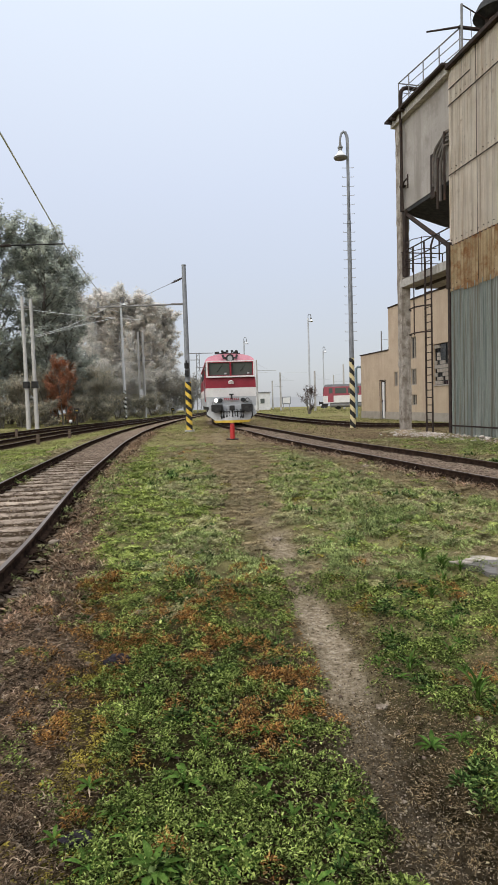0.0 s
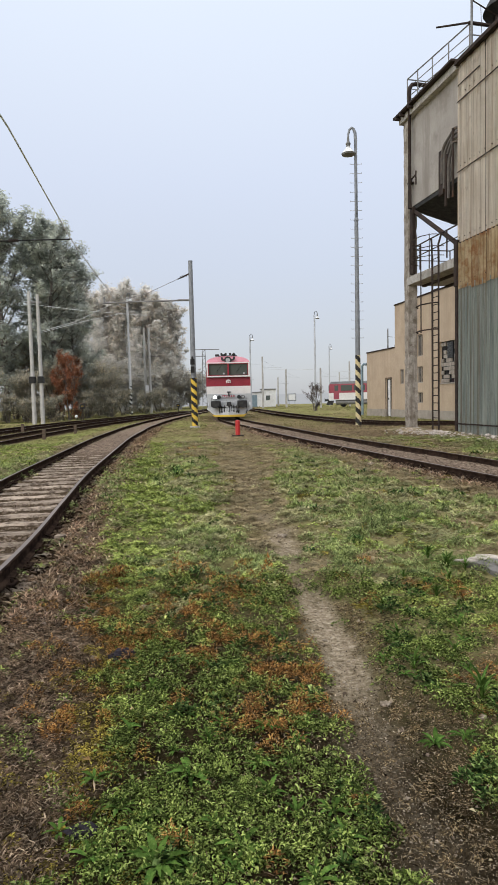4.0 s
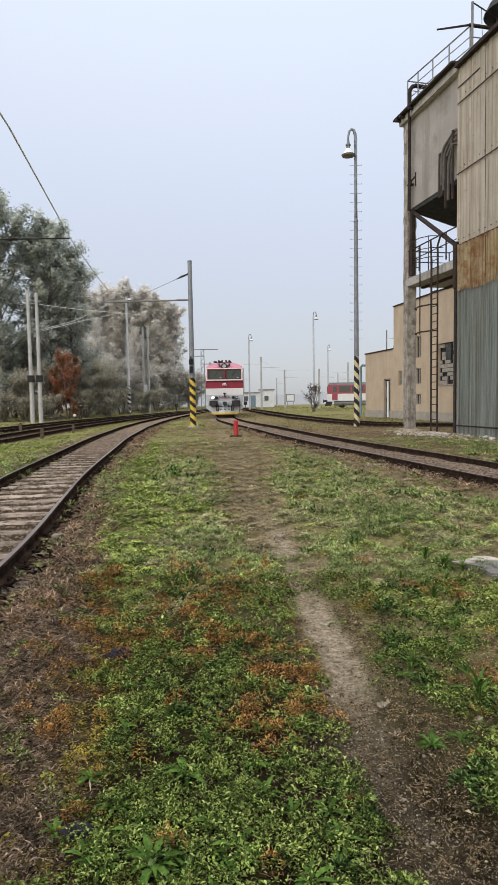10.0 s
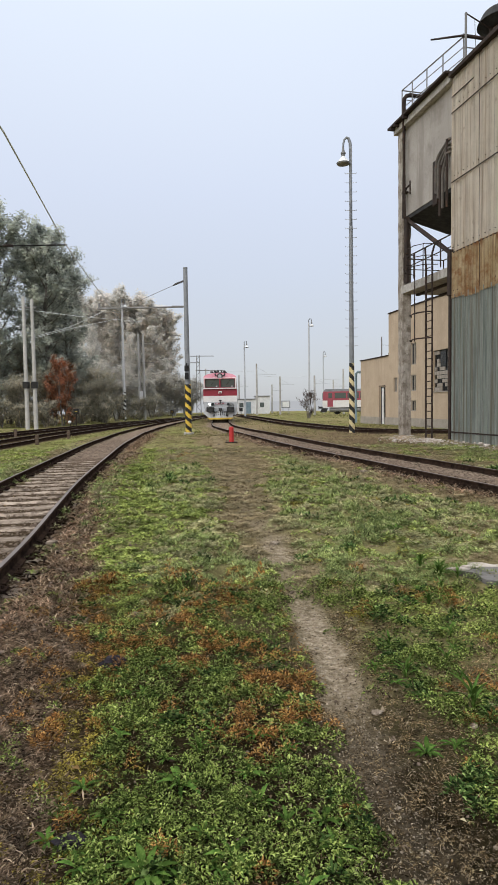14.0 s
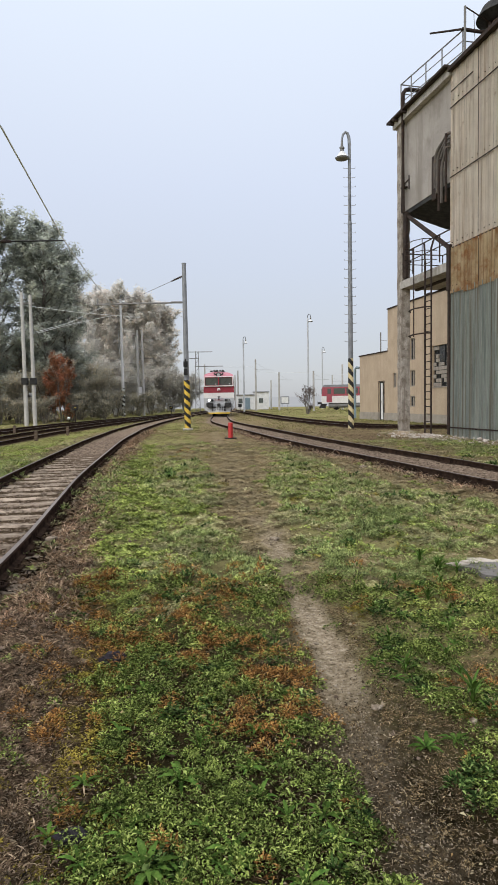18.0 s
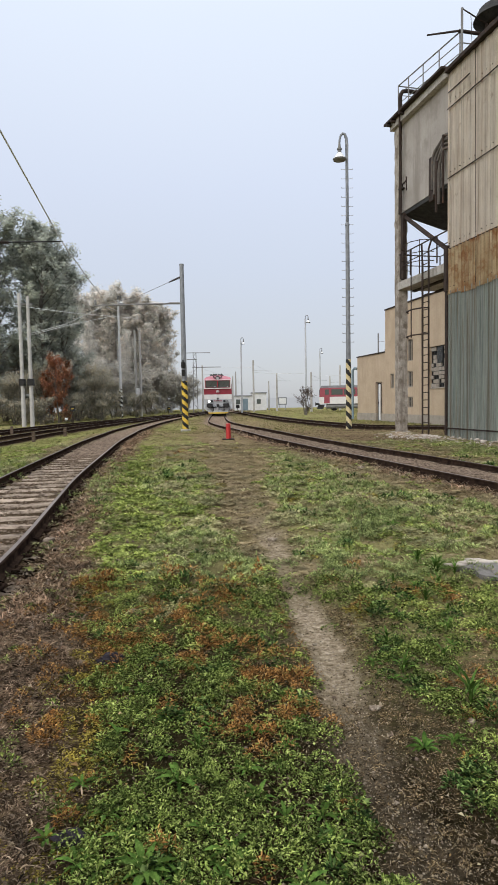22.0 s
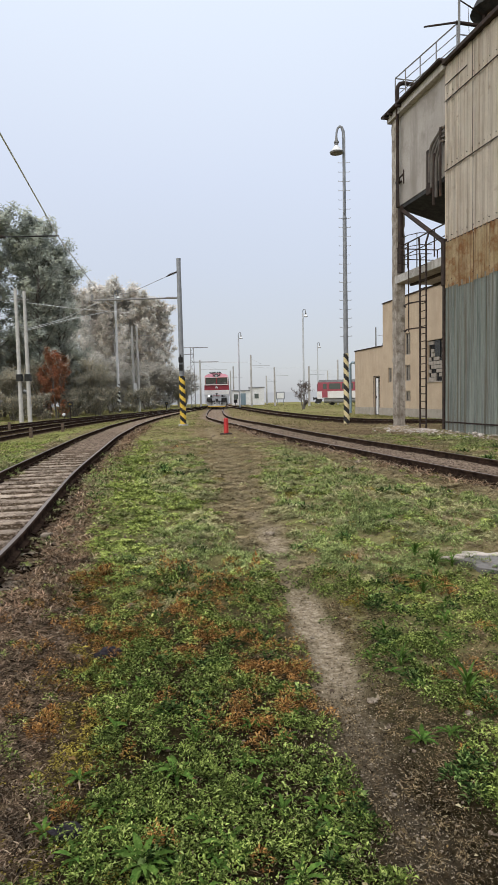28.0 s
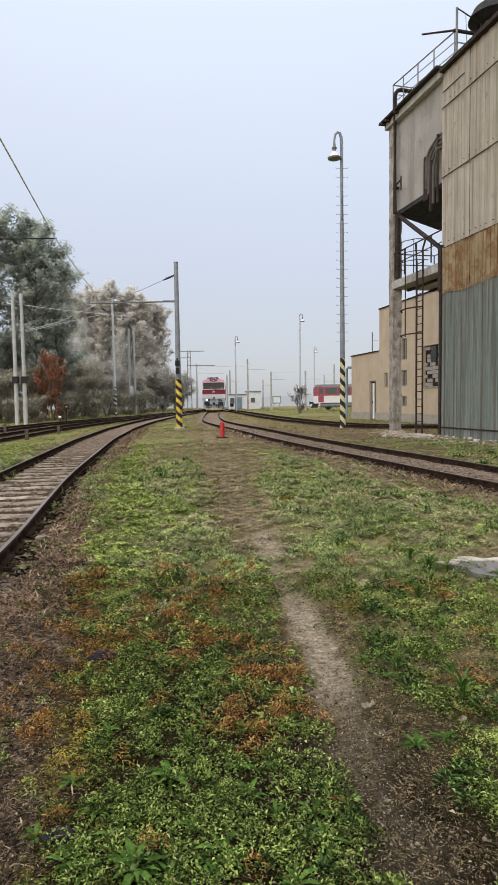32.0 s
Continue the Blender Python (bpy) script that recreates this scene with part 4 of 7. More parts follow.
    rod(bm, (-0.05, 4.1, 7.85), (1.9, 4.1, 7.85), 0.025, n=6)
    rod(bm, (-0.05, 4.1, 7.4), (1.9, 4.1, 7.4), 0.02, n=6)
    for x in (0.9, 1.9):
        rod(bm, (x, 4.1, 6.8), (x, 4.1, 7.85), 0.025, n=6)
    part("platform_railing", bm, DARK_RUST, t)
    # roof railing
    posts = ((0.0, 4.29), (0.05, 3.44), (0.19, 2.45), (0.3, 1.38), (0.46, 0.17))
    for x, y in posts:
        bm = B()
        rod(bm, (x, y, 13.65), (x, y, 15.1), 0.024, n=6)
        part("railing_post", bm, STEEL_PAINT, t)
    for z, r in ((15.1, 0.028), (14.72, 0.018), (14.34, 0.018)):
        bm = B()
        rod(bm, (0.0, 4.29, z), (0.46, 0.17, z), r, n=6)
        rod(bm, (0.0, 4.29, z), (1.5, 4.35, z), r, n=6)
        part("railing_bar", bm, STEEL_PAINT, t)
    bm = B()
    rod(bm, (0.46, 0.17, 14.72), (1.4, 0.15, 14.7), 0.024, n=6)
    part("railing_bar", bm, STEEL_PAINT, t)
    # davit with stay
    bm = B()
    rod(bm, (0.44, 0.0, 13.65), (0.44, 0.0, 15.85), 0.045, n=8)
    part("davit_post", bm, STEEL_PAINT, t)
    bm = B()
    rod(bm, (1.64, 0.16, 15.1), (0.42, 0.15, 15.12), 0.07, n=6)
    rod(bm, (0.42, 0.15, 15.12), (-0.65, 0.6, 15.1), 0.045, 0.035, n=6)
    part("davit_boom", bm, DARK_RUST, t)
    bm = B()
    rod(bm, (0.44, 0.0, 15.83), (1.75, 0.05, 15.3), 0.025, n=6)
    rod(bm, (0.9, 0.0, 13.7), (0.8, 0.0, 15.7), 0.01, n=5)
    rod(bm, (1.5, 0.05, 13.7), (1.5, 0.05, 15.5), 0.06, n=6)
    part("davit_stay", bm, DARK_RUST, t)
    # roof ventilator
    bm = B()
    rod(bm, (2.0, 0.0, 13.6), (2.0, 0.0, 15.6), 0.42, n=20)
    part("ventilator_drum", bm, surf("flaking_pink_render", (0.38, 0.26, 0.21), (0.5, 0.36, 0.3), 3, 30, 0.9, wear=(0.3, 0.2, 0.15)), t, "flaking pinkish ventilator drum", True)
    bm = B()
    rod(bm, (2.0, 0.0, 15.45), (2.0, 0.0, 15.62), 0.6, 0.92, n=24)
    rod(bm, (2.0, 0.0, 15.62), (2.0, 0.0, 16.0), 0.95, 0.75, n=24)
    rod(bm, (2.0, 0.0, 16.0), (2.0, 0.0, 16.2), 0.75, 0.1, n=24)
    part("ventilator_cap", bm, LOCO_DARK, t, "dark metal ventilator cap")
    # footing
    bm = B()
    box(bm, (0.1, 4.35, 0.02), (0.7, 0.7, 0.16), 0.05)
    part("column_footing", bm, OLD_CONCRETE, t)
    bm = B()
    box(bm, (1.5, -4.6, 0.2), (2.9, 8.9, 0.45), 0.03)
    part("base_wall", bm, OLD_CONCRETE, t)


build_tower()


def build_ladder():
    t = thing("caged_ladder", TOWER @ pose(-0.22, -0.42, 0), "rusty caged steel ladder fixed to the silo platform", "ladder")
    for y in (1.65, 2.15):
        bm = B()
        tube(bm, [(0, y, 0.0), (0, y, 7.0), (-0.02, y + (0.0 if y > 2 else -0.02), 7.4), (0.0, y + (0.08 if y > 2 else -0.22), 7.75)], 0.042, 6)
        part("stile", bm, DARK_RUST, t)
    for i in range(23):
        bm = B()
        rod(bm, (0, 1.65, 0.3 + 0.3 * i), (0, 2.15, 0.3 + 0.3 * i), 0.018, n=6)
        part("rung", bm, DARK_RUST, t)
    for y, z0 in ((3.02, 4.1),):
        bm = B()
        rod(bm, (-0.05, y, z0), (-0.05, y, 7.75), 0.024, n=6)
        part("cage_strip", bm, DARK_RUST, t)
    for z in (5.15, 4.12):
        bm = B()
        tube(bm, [(0, 1.65, z), (-0.25, 1.8, z), (-0.42, 2.3, z), (-0.3, 2.95, z), (-0.05, 3.3, z)], 0.03, 6)
        part("bracket_bar", bm, DARK_RUST, t)
    for z in (7.75, 7.3, 6.95):
        bm = B()
        tube(bm, [(0.15, 1.5, z), (-0.35, 1.55, z), (-0.62, 1.95, z), (-0.62, 2.6, z), (-0.4, 3.2, z - 0.02), (0.15, 3.4, z - 0.04)], 0.016, 6)
        part("cage_hoop", bm, DARK_RUST, t)
    for y, x in ((1.6, -0.42), (2.3, -0.65), (3.0, -0.52)):
        bm = B()
        rod(bm, (x, y, 6.75), (x, y, 7.77), 0.015, n=6)
        part("cage_strip", bm, DARK_RUST, t)


build_ladder()


# ---- tan workshop ----
def build_workshop():
    m = pose(8.95, 49, 0, 0, 0, 11.5)
    t = thing("workshop_building", m, "tan rendered workshop building with a stepped flat roof", "building")

    def wall_with(y0, y1, z1, holes, name):
        """A wall in the plane x = 0 from y0 to y1, with openings (ya, yb, za, zb) through it."""
        bm = B()
        ys = sorted({y0, y1, *[h[0] for h in holes], *[h[1] for h in holes]})
        for a, b in zip(ys, ys[1:]):
            zs = [(0.55, z1)]
            for h in holes:
                if h[0] <= a and h[1] >= b:
                    zs = [q for lo, hi in zs for q in ((lo, min(hi, h[2])), (max(lo, h[3]), hi)) if q[1] - q[0] > 0.01]
            for lo, hi in zs:
                box(bm, (0.15, (a + b) / 2, (lo + hi) / 2), (0.3, b - a, hi - lo))
        bmesh.ops.remove_doubles(bm, verts=bm.verts, dist=0.0005)
        part(name, bm, TAN_WALL, t)
    wall_with(-5.2, 0, 4.85, [(-4.55, -3.6, 0.0, 2.75)], "low_wall")
    wall_with(-17, -5.2, 7.75, [(-13.4, -11.5, 2.15, 4.65), (-9.35, -8.55, 2.3, 3.35), (-9.35, -8.55, 1.0, 1.7), (-9.35, -8.55, 4.0, 5.4), (-6.6, -6.0, 2.3, 3.3)], "tall_wall")
    bm = B()
    box(bm, (0.14, -1.8, 0.27), (0.36, 3.6, 0.56))
    box(bm, (0.14, -10.8, 0.27), (0.36, 12.45, 0.56))
    part("plinth", bm, PLINTH, t, "weathered grey plinth")
    bm = B()
    box(bm, (4, -0.0, 2.42), (7.7, 0.3, 4.85))
    box(bm, (4, -5.25, 6.2), (7.7, 0.28, 3.05))
    box(bm, (8, -8.5, 3.8), (0.3, 17, 7.6))
    box(bm, (4, -16.9, 3.8), (7.7, 0.28, 7.6))
    part("rear_wall", bm, TAN_WALL, t)
    bm = B()
    box(bm, (4.05, -2.55, 4.89), (8.25, 5.2, 0.08), 0.02)
    part("low_roof", bm, DARK_RUST, t, "dark flat roof edge")
    bm = B()
    box(bm, (4.05, -11.1, 7.79), (8.25, 11.8, 0.08), 0.02)
    part("high_roof", bm, DARK_RUST, t, "dark flat roof edge")
    # door: white leaf, and an added dark sheet for the unlit opening
    door = B()
    box(door, (0.02, -4.18, 1.36), (0.06, 0.26, 2.6), 0.01)
    d = part("door", door, WHITE, t, "white half-open door leaf")
    bm = B()
    box(bm, (-0.03, -4.12, 1.3), (0.05, 0.03, 0.14), 0.005)
    part("handle", bm, DARK_RUST, d)
    bm = B()
    for y in (-4.64, -3.57):
        box(bm, (0.0, y, 1.38), (0.03, 0.04, 2.8))
    box(bm, (0.0, -4.1, 2.8), (0.03, 1.1, 0.05))
    part("door_frame", bm, DARK_RUST, t)
    bm = B()
    box(bm, (0.14, -4.05, 1.4), (0.05, 0.94, 2.72))
    part("inner_partition", bm, LOCO_DARK, t)
    # glass-block window with broken cells
    w = part("window", box(B(), (0.05, -12.45, 2.18), (0.22, 1.98, 0.07), 0.01), PLINTH, t, "glass-block window with missing blocks")
    rng = random.Random(9)
    n_y, n_z = 6, 10
    for i in range(n_y):
        for j in range(n_z):
            y, z = -13.4 + 1.9 * (i + 0.5) / n_y, 2.22 + 2.4 * (j + 0.5) / n_z
            if j >= 6 and i in (1, 2):
                continue
            gone = rng.random() < 0.28
            bm = box(B(), (0.14 if not gone else 0.22, y, z), (0.08, 1.9 / n_y - 0.03, 2.4 / n_z - 0.03), 0.012)
            part("pane", bm, DARK_GLASS if gone else PLINTH, w)
    bm = B()
    box(bm, (0.12, -12.6, 4.12), (0.05, 0.62, 0.95), 0.01)
    part("pane", bm, DARK_GLASS, w)
    # black sheet in place of the dark room behind the blocks
    bm = B()
    box(bm, (0.2, -12.45, 3.4), (0.04, 1.9, 2.5))
    part("backing", bm, LOCO_DARK, w)
    for ya, yb, za, zb in ((-9.35, -8.55, 2.3, 3.35), (-9.35, -8.55, 1.0, 1.7), (-9.35, -8.55, 4.0, 5.4), (-6.6, -6.0, 2.3, 3.3)):
        bm = B()
        for y in (ya + 0.03, yb - 0.03, (ya + yb) / 2):
            box(bm, (0.12, y, (za + zb) / 2), (0.08, 0.06, zb - za))
        for z in (za + 0.03, zb - 0.03):
            box(bm, (0.12, (ya + yb) / 2, z), (0.08, yb - ya, 0.06))
        f = part("window", bm, PLINTH, t)
        bm = B()
        box(bm, (0.17, (ya + yb) / 2, (za + zb) / 2), (0.02, yb - ya, zb - za))
        part("pane", bm, DARK_GLASS, f)
    # downpipe and roof odds
    bm = B()
    tube(bm, [(0.0, 0.12, 4.0), (-0.12, 0.3, 4.05), (-0.24, 0.4, 3.9), (-0.25, 0.4, 0.05)], 0.1, 8)
    part("downpipe", bm, TEAL, t, "blue-grey bent downpipe", True)
    bm = B()
    rod(bm, (1.5, -0.6, 4.9), (1.5, -0.6, 6.7), 0.05, n=6)
    rod(bm, (1.5, -0.6, 6.1), (3.2, -5.0, 5.3), 0.012, n=5)
    part("roof_mast", bm, STEEL_PAINT, t)
    bm = B()
    tube(bm, [(0.8, -3.4, 4.95), (0.8, -3.4, 5.2), (0.8, -4.9, 5.25)], 0.025, 6)
    part("roof_pipe", bm, STEEL_PAINT, t)


build_workshop()


# ---- posts and masts ----
def striped(bm, r, z0, z1, period, tilt=0.12, n=20, lean=0.0, r_top=None):
    """A tube painted in slanting bands of two materials."""
    rows = int((z1 - z0) / 0.03)
    rings = []
    for k in range(rows + 1):
        z = z0 + (z1 - z0) * k / rows
        rr = r if r_top is None else r + (r_top - r) * k / rows
        rings.append([bm.verts.new((rr * math.cos(2 * math.pi * j / n), rr * math.sin(2 * math.pi * j / n), z)) for j in range(n)])
    for k in range(rows):
        for j in range(n):
            f = bm.faces.new((rings[k][j], rings[k][(j + 1) % n], rings[k + 1][(j + 1) % n], rings[k + 1][j]))
            a = 2 * math.pi * (j + 0.5) / n
            f.material_index = int(math.floor((z0 + (z1 - z0) * k / rows + tilt * math.cos(a)) / period)) % 2
            f.smooth = True
    return bm


def lamp_head(parent, x, z, s=1.0):
    bm = B()
    rod(bm, (x, 0, z + 0.35 * s), (x, 0, z + 0.62 * s), 0.11 * s, 0.09 * s, n=12)
    rod(bm, (x, 0, z + 0.62 * s), (x, 0, z + 0.9 * s), 0.08 * s, 0.05 * s, n=12)
    rod(bm, (x, 0, z + 0.5 * s), (x, 0, z + 0.56 * s), 0.14 * s, n=12)
    part("lamp_housing", bm, STEEL_PAINT, parent)
    bm = B()
    rod(bm, (x, 0, z), (x, 0, z + 0.36 * s), 0.36 * s, 0.1 * s, n=20)
    sh = part("shade", bm, WHITE, parent, "white enamel bell shade", True)
    bm = B()
    rod(bm, (x, 0, z - 0.06 * s), (x, 0, z + 0.015 * s), 0.34 * s, 0.375 * s, n=20)
    part("shade_rim", bm, STEEL_PAINT, sh)


def build_lamp_post():
    t = thing("lamp_post", pose(5.56, 33.05, 0), "tall steel yard lamp post with climbing rungs and black-and-cream striped foot", "lamp post")
    part("striped_foot", striped(B(), 0.155, 0.0, 3.7, 0.28, 0.16, r_top=0.135), [BLACK, PALE_YELLOW], t, "black and cream slanted stripes")
    bm = B()
    rod(bm, (0, 0, 3.7), (0, 0, 10.7), 0.125, 0.1, n=14)
    rod(bm, (0, 0, 10.65), (0, 0, 10.8), 0.118, 0.09, n=14)
    part("pole", bm, GALV, t, "", True)
    bm = B()
    tube(bm, [(0, 0, 10.7), (0, 0, 14.75), (-0.02, 0, 15.05), (-0.1, 0, 15.27), (-0.2, 0, 15.32), (-0.31, 0, 15.22), (-0.37, 0, 15.0), (-0.38, 0, 14.8)], 0.09, 10, 0.05)
    part("gooseneck", bm, GALV, t, "", True)
    lamp_head(t, -0.38, 14.02, 0.95)
    for i in range(20):
        bm = B()
        z = 4.6 + 0.468 * i
        rod(bm, (-0.3, 0, z), (0.3, 0, z), 0.014, n=6)
        rod(bm, (-0.3, 0, z), (-0.3, 0, z + 0.05), 0.014, n=5)
        rod(bm, (0.3, 0, z), (0.3, 0, z + 0.05), 0.014, n=5)
        part("rung", bm, PALE_POLE, t)


build_lamp_post()


def build_mast():
    t = thing("catenary_mast", pose(-3.26, 34.3, 0), "grey steel catenary mast with yellow-and-black striped foot", "catenary mast")
    part("striped_foot", striped(B(), 0.17, 0.05, 2.75, 0.235, 0.15, r_top=0.165), [YELLOW, BLACK], t, "yellow and black slanted stripes")
    bm = B()
    rod(bm, (0, 0, 2.75), (0, 0, 9.02), 0.145, 0.115, n=14)
    rod(bm, (0, 0, 9.02), (0, 0, 9.08), 0.125, n=14)
    part("pole", bm, GALV, t, "", True)
    bm = B()
    box(bm, (0, 0, 0.03), (0.5, 0.5, 0.16), 0.03)
    part("footing", bm, CONCRETE, t)
    bm = B()
    box(bm, (-0.02, -0.2, 3.2), (0.2, 0.14, 0.34), 0.02)
    box(bm, (-0.02, -0.2, 3.62), (0.24, 0.12, 0.3), 0.02)
    rod(bm, (-0.02, -0.27, 3.5), (-0.02, -0.27, 3.9), 0.04, n=8)
    part("switch_box", bm, BLACK, t)
    bm = B()
    rod(bm, (-0.1, 0, 6.98), (-4.85, 0.0, 6.92), 0.045, n=8)
    rod(bm, (-0.15, 0, 6.98), (-0.75, 0, 6.99), 0.06, n=8)
    part("cantilever_arm", bm, STEEL_PAINT, t)
    bm = B()
    for i in range(5):
        rod(bm, (-0.1 - 0.1 * i, 0, 8.36 - 0.035 * i), (-0.15 - 0.1 * i, 0, 8.34 - 0.035 * i), 0.065, n=10)
    rod(bm, (-0.1, 0, 8.38), (-0.7, 0, 8.12), 0.035, n=6)
    part("insulator", bm, DARK_RUST, t)
    bm = B()
    rod(bm, (-0.7, 0, 8.12), (-2.5, 0, 7.36), 0.014, n=5)
    rod(bm, (-2.5, 0, 7.36), (-4.4, 0, 6.96), 0.014, n=5)
    part("tie_wire", bm, STEEL_PAINT, t)
    bm = B()
    rod(bm, (-4.3, 0, 6.94), (-3.6, 0, 6.6), 0.025, n=6)
    part("registration_arm", bm, STEEL_PAINT, t)
    part("end_insulator", rod(B(), (-4.75, 0, 6.94), (-4.75, 0, 7.24), 0.05, n=8), STEEL_PAINT, t)


build_mast()


def simple_mast(x, y, h, r=0.12, mat=None, stripes=0.0, arm=0.0, lamp=False, label="", category="catenary mast", name="catenary_mast", group=""):
    t = thing(name, pose(x, y, 0, 0, 0, random.Random(int(x * 31 + y)).uniform(-8, 8)), label, category, group)
    bm = B()
    if stripes:
        part("striped_foot", striped(B(), r * 1.08, 0, stripes, 0.27, 0.12, 14), [BLACK, WHITE], t)
    tube(bm, [(0, 0, stripes), (0, 0, stripes + 0.4 * (h - stripes)), (0, 0, h)], r, 12, r * 0.72)
    part("pole", bm, mat or POLE_CONCRETE, t, "", True)
    if arm:
        bm = B()
        rod(bm, (0, 0, h * 0.8), (arm, 0, h * 0.8 - 0.08), 0.035, n=6)
        rod(bm, (0, 0, h * 0.93), (arm * 0.6, 0, h * 0.81), 0.015, n=5)
        part("bracket_arm", bm, PALE_POLE, t)
    if lamp:
        bm = B()
        tube(bm, [(0, 0, h - 0.05), (0.0, 0, h + 0.3), (0.12, 0, h + 0.48), (0.3, 0, h + 0.45), (0.36, 0, h + 0.2)], 0.05, 8)
        part("gooseneck", bm, GALV, t, "", True)
        lamp_head(t, 0.36, h - 0.42, 0.75)
    return t


def build_masts():
    for x, y, h in ((-16.38, 46.3, 9.8), (-15.79, 46.4, 9.6)):
        t = simple_mast(x, y, h, 0.165, POLE_CONCRETE, label="pale concrete pole of a twin catenary mast", group="twin mast poles")
        bm = B()
        box(bm, (0.0, -0.02, 3.3), (0.42, 0.42, 0.5), 0.04)
        part("pole_band", bm, BLACK, t)
        bm = B()
        box(bm, (0, 0, 9.0), (0.6, 0.12, 0.12), 0.01)
        part("pole_clamp", bm, STEEL_PAINT, t)
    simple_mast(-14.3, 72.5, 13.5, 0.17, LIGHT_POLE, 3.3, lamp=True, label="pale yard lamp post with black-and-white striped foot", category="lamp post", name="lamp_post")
    for x in (-13.1, -12.52):
        t = simple_mast(x, 76, 10.4, 0.17, POLE_CONCRETE, label="paired pale catenary mast among the trees", group="paired masts by the wood")
        for z, a in ((9.2, 1.5), (7.0, 1.3)):
            part("bracket_arm", rod(B(), (-0.2, 0, z), (a, 0, z - 0.06), 0.04, n=6), STEEL_PAINT, t)
        if x < -13:
            part("balance_weight", box(B(), (0.2, -0.16, 2.3), (0.42, 0.24, 2.3), 0.03), LIGHT_POLE, t, "pale stacked tension weight")
    for x, y, h, lamp, arm in ((-0.3, 90, 10.3, True, 0), (1.54, 98, 8.05, False, 3), (-2.24, 128, 6.9, False, 2.5), (-1.53, 120, 7.4, False, 0), (4.73, 118, 5.4, False, 2), (5.31, 100, 6.1, False, 2.2), (-6.91, 105, 7.8, False, 4.5),
                               (7.8, 78, 11.7, True, 0), (9.54, 88, 5.6, False, 2.2), (13.5, 110, 10.3, True, 0), (14.7, 95, 6.85, False, 0), (21.0, 95, 5.8, False, 2.5), (18.0, 130, 6.6, False, 3)):
        # pale grey and pale concrete imitate mist over these far posts
        if lamp:
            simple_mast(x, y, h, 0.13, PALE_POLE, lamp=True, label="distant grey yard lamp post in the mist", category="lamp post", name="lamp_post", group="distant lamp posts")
        else:
            simple_mast(x, y, h, 0.17, POLE_CONCRETE, arm=arm, label="distant grey catenary mast in the mist", group="distant catenary masts")
    # lattice mast behind the locomotive track
    t = thing("lattice_mast", pose(-7.46, 96, 0, 0, 0, 5), "distant lattice steel mast with crossarms", "catenary mast")
    for x in (-0.35, 0.35):
        for y in (-0.3, 0.3):
            bm = rod(B(), (x, y, 0), (x * 0.6, y * 0.6, 9.3), 0.06, n=4)
            part("leg", bm, STEEL_PAINT, t)
    for i in range(15):
        bm = B()
        s = (-1) ** i
        k = 1 - 0.4 * i / 15
        rod(bm, (-0.35 * k * s, -0.3 * k, 0.6 * i + 0.2), (0.35 * k * s, -0.3 * k, 0.6 * i + 0.8), 0.03, n=4)
        part("lattice_bar", bm, STEEL_PAINT, t)
    for z, a, b in ((9.2, -1.8, 2.4), (8.2, -1.2, 0.3), (7.0, -0.4, 4.0)):
        bm = rod(B(), (a, 0, z), (b, 0, z), 0.06, n=5)
        part("crossarm", bm, STEEL_PAINT, t)


build_masts()


def wire(pts, r, label):
    bm = tube(B(), pts, r, 5)
    ob = part("overhead_wire", bm, WIRE)
    return tagged(ob, label, "cable")


wire([(-2.9, 2.2, 5.85), (-4.0, 10.7, 6.16), (-5.43, 19.2, 6.49)], 0.017, "thin grey contact wire hanging over the track")
wire([(-5.43, 19.2, 6.49), (-6.4, 26.5, 6.75), (-7.33, 34.3, 7.02)], 0.02, "thin grey contact wire hanging over the track")
wire([(-7.33, 34.3, 7.02), (-9.5, 52, 6.4), (-11.8, 72, 6.5), (-14.6, 90, 8.5)], 0.014, "thin grey contact wire hanging over the track")
wire([(-16.6, 46.3, 8.9), (-12.6, 47, 8.4), (-7.9, 47.6, 8.0)], 0.02, "thin grey wire strung from the twin mast")
wire([(-15.7, 46.6, 6.9), (-13.2, 47, 7.6), (-10.6, 47.6, 8.9)], 0.02, "thin grey wire strung from the twin mast")
wire([(-15.7, 46.6, 6.8), (-13.0, 48, 7.7), (-10.2, 49, 8.4)], 0.02, "thin grey wire strung from the twin mast")
wire([(-7.8, 96, 7.0), (-4, 97, 6.9), (1.2, 98, 6.9)], 0.025, "thin distant catenary wire")
wire([(1.2, 98, 6.2), (5, 100, 6.0), (9.2, 92, 5.6)], 0.02, "thin distant catenary wire")
wire([(9.2, 88, 5.0), (14, 92, 5.2), (21, 95, 5.2)], 0.02, "thin distant catenary wire")


def build_pull_off():
    t = thing("pull_off_arm", pose(-7.4, 19.2, 6.5), "dark tubular pull-off arm holding the contact wire", "catenary arm")
    bm = B()
    rod(bm, (0.1, 0, 0.0), (2.0, 0, 0.0), 0.022, n=8)
    part("tube", bm, BLACK, t)
    bm = B()
    for i in range(5):
        rod(bm, (0.08 + 0.06 * i, 0, 0), (0.11 + 0.06 * i, 0, 0), 0.05, n=10)
    part("insulator", bm, DARK_RUST, t)
    bm = rod(B(), (-3.2, 0, -0.08), (0.1, 0, 0), 0.022, n=8)
    part("outer_tube", bm, BLACK, t)
    m = simple_mast(-11.0, 19.2, 9.2, 0.16, GALV, label="grey steel catenary mast beside the outer tracks")


build_pull_off()


# ---- locomotive ----
LOCO_LEN = 16.5


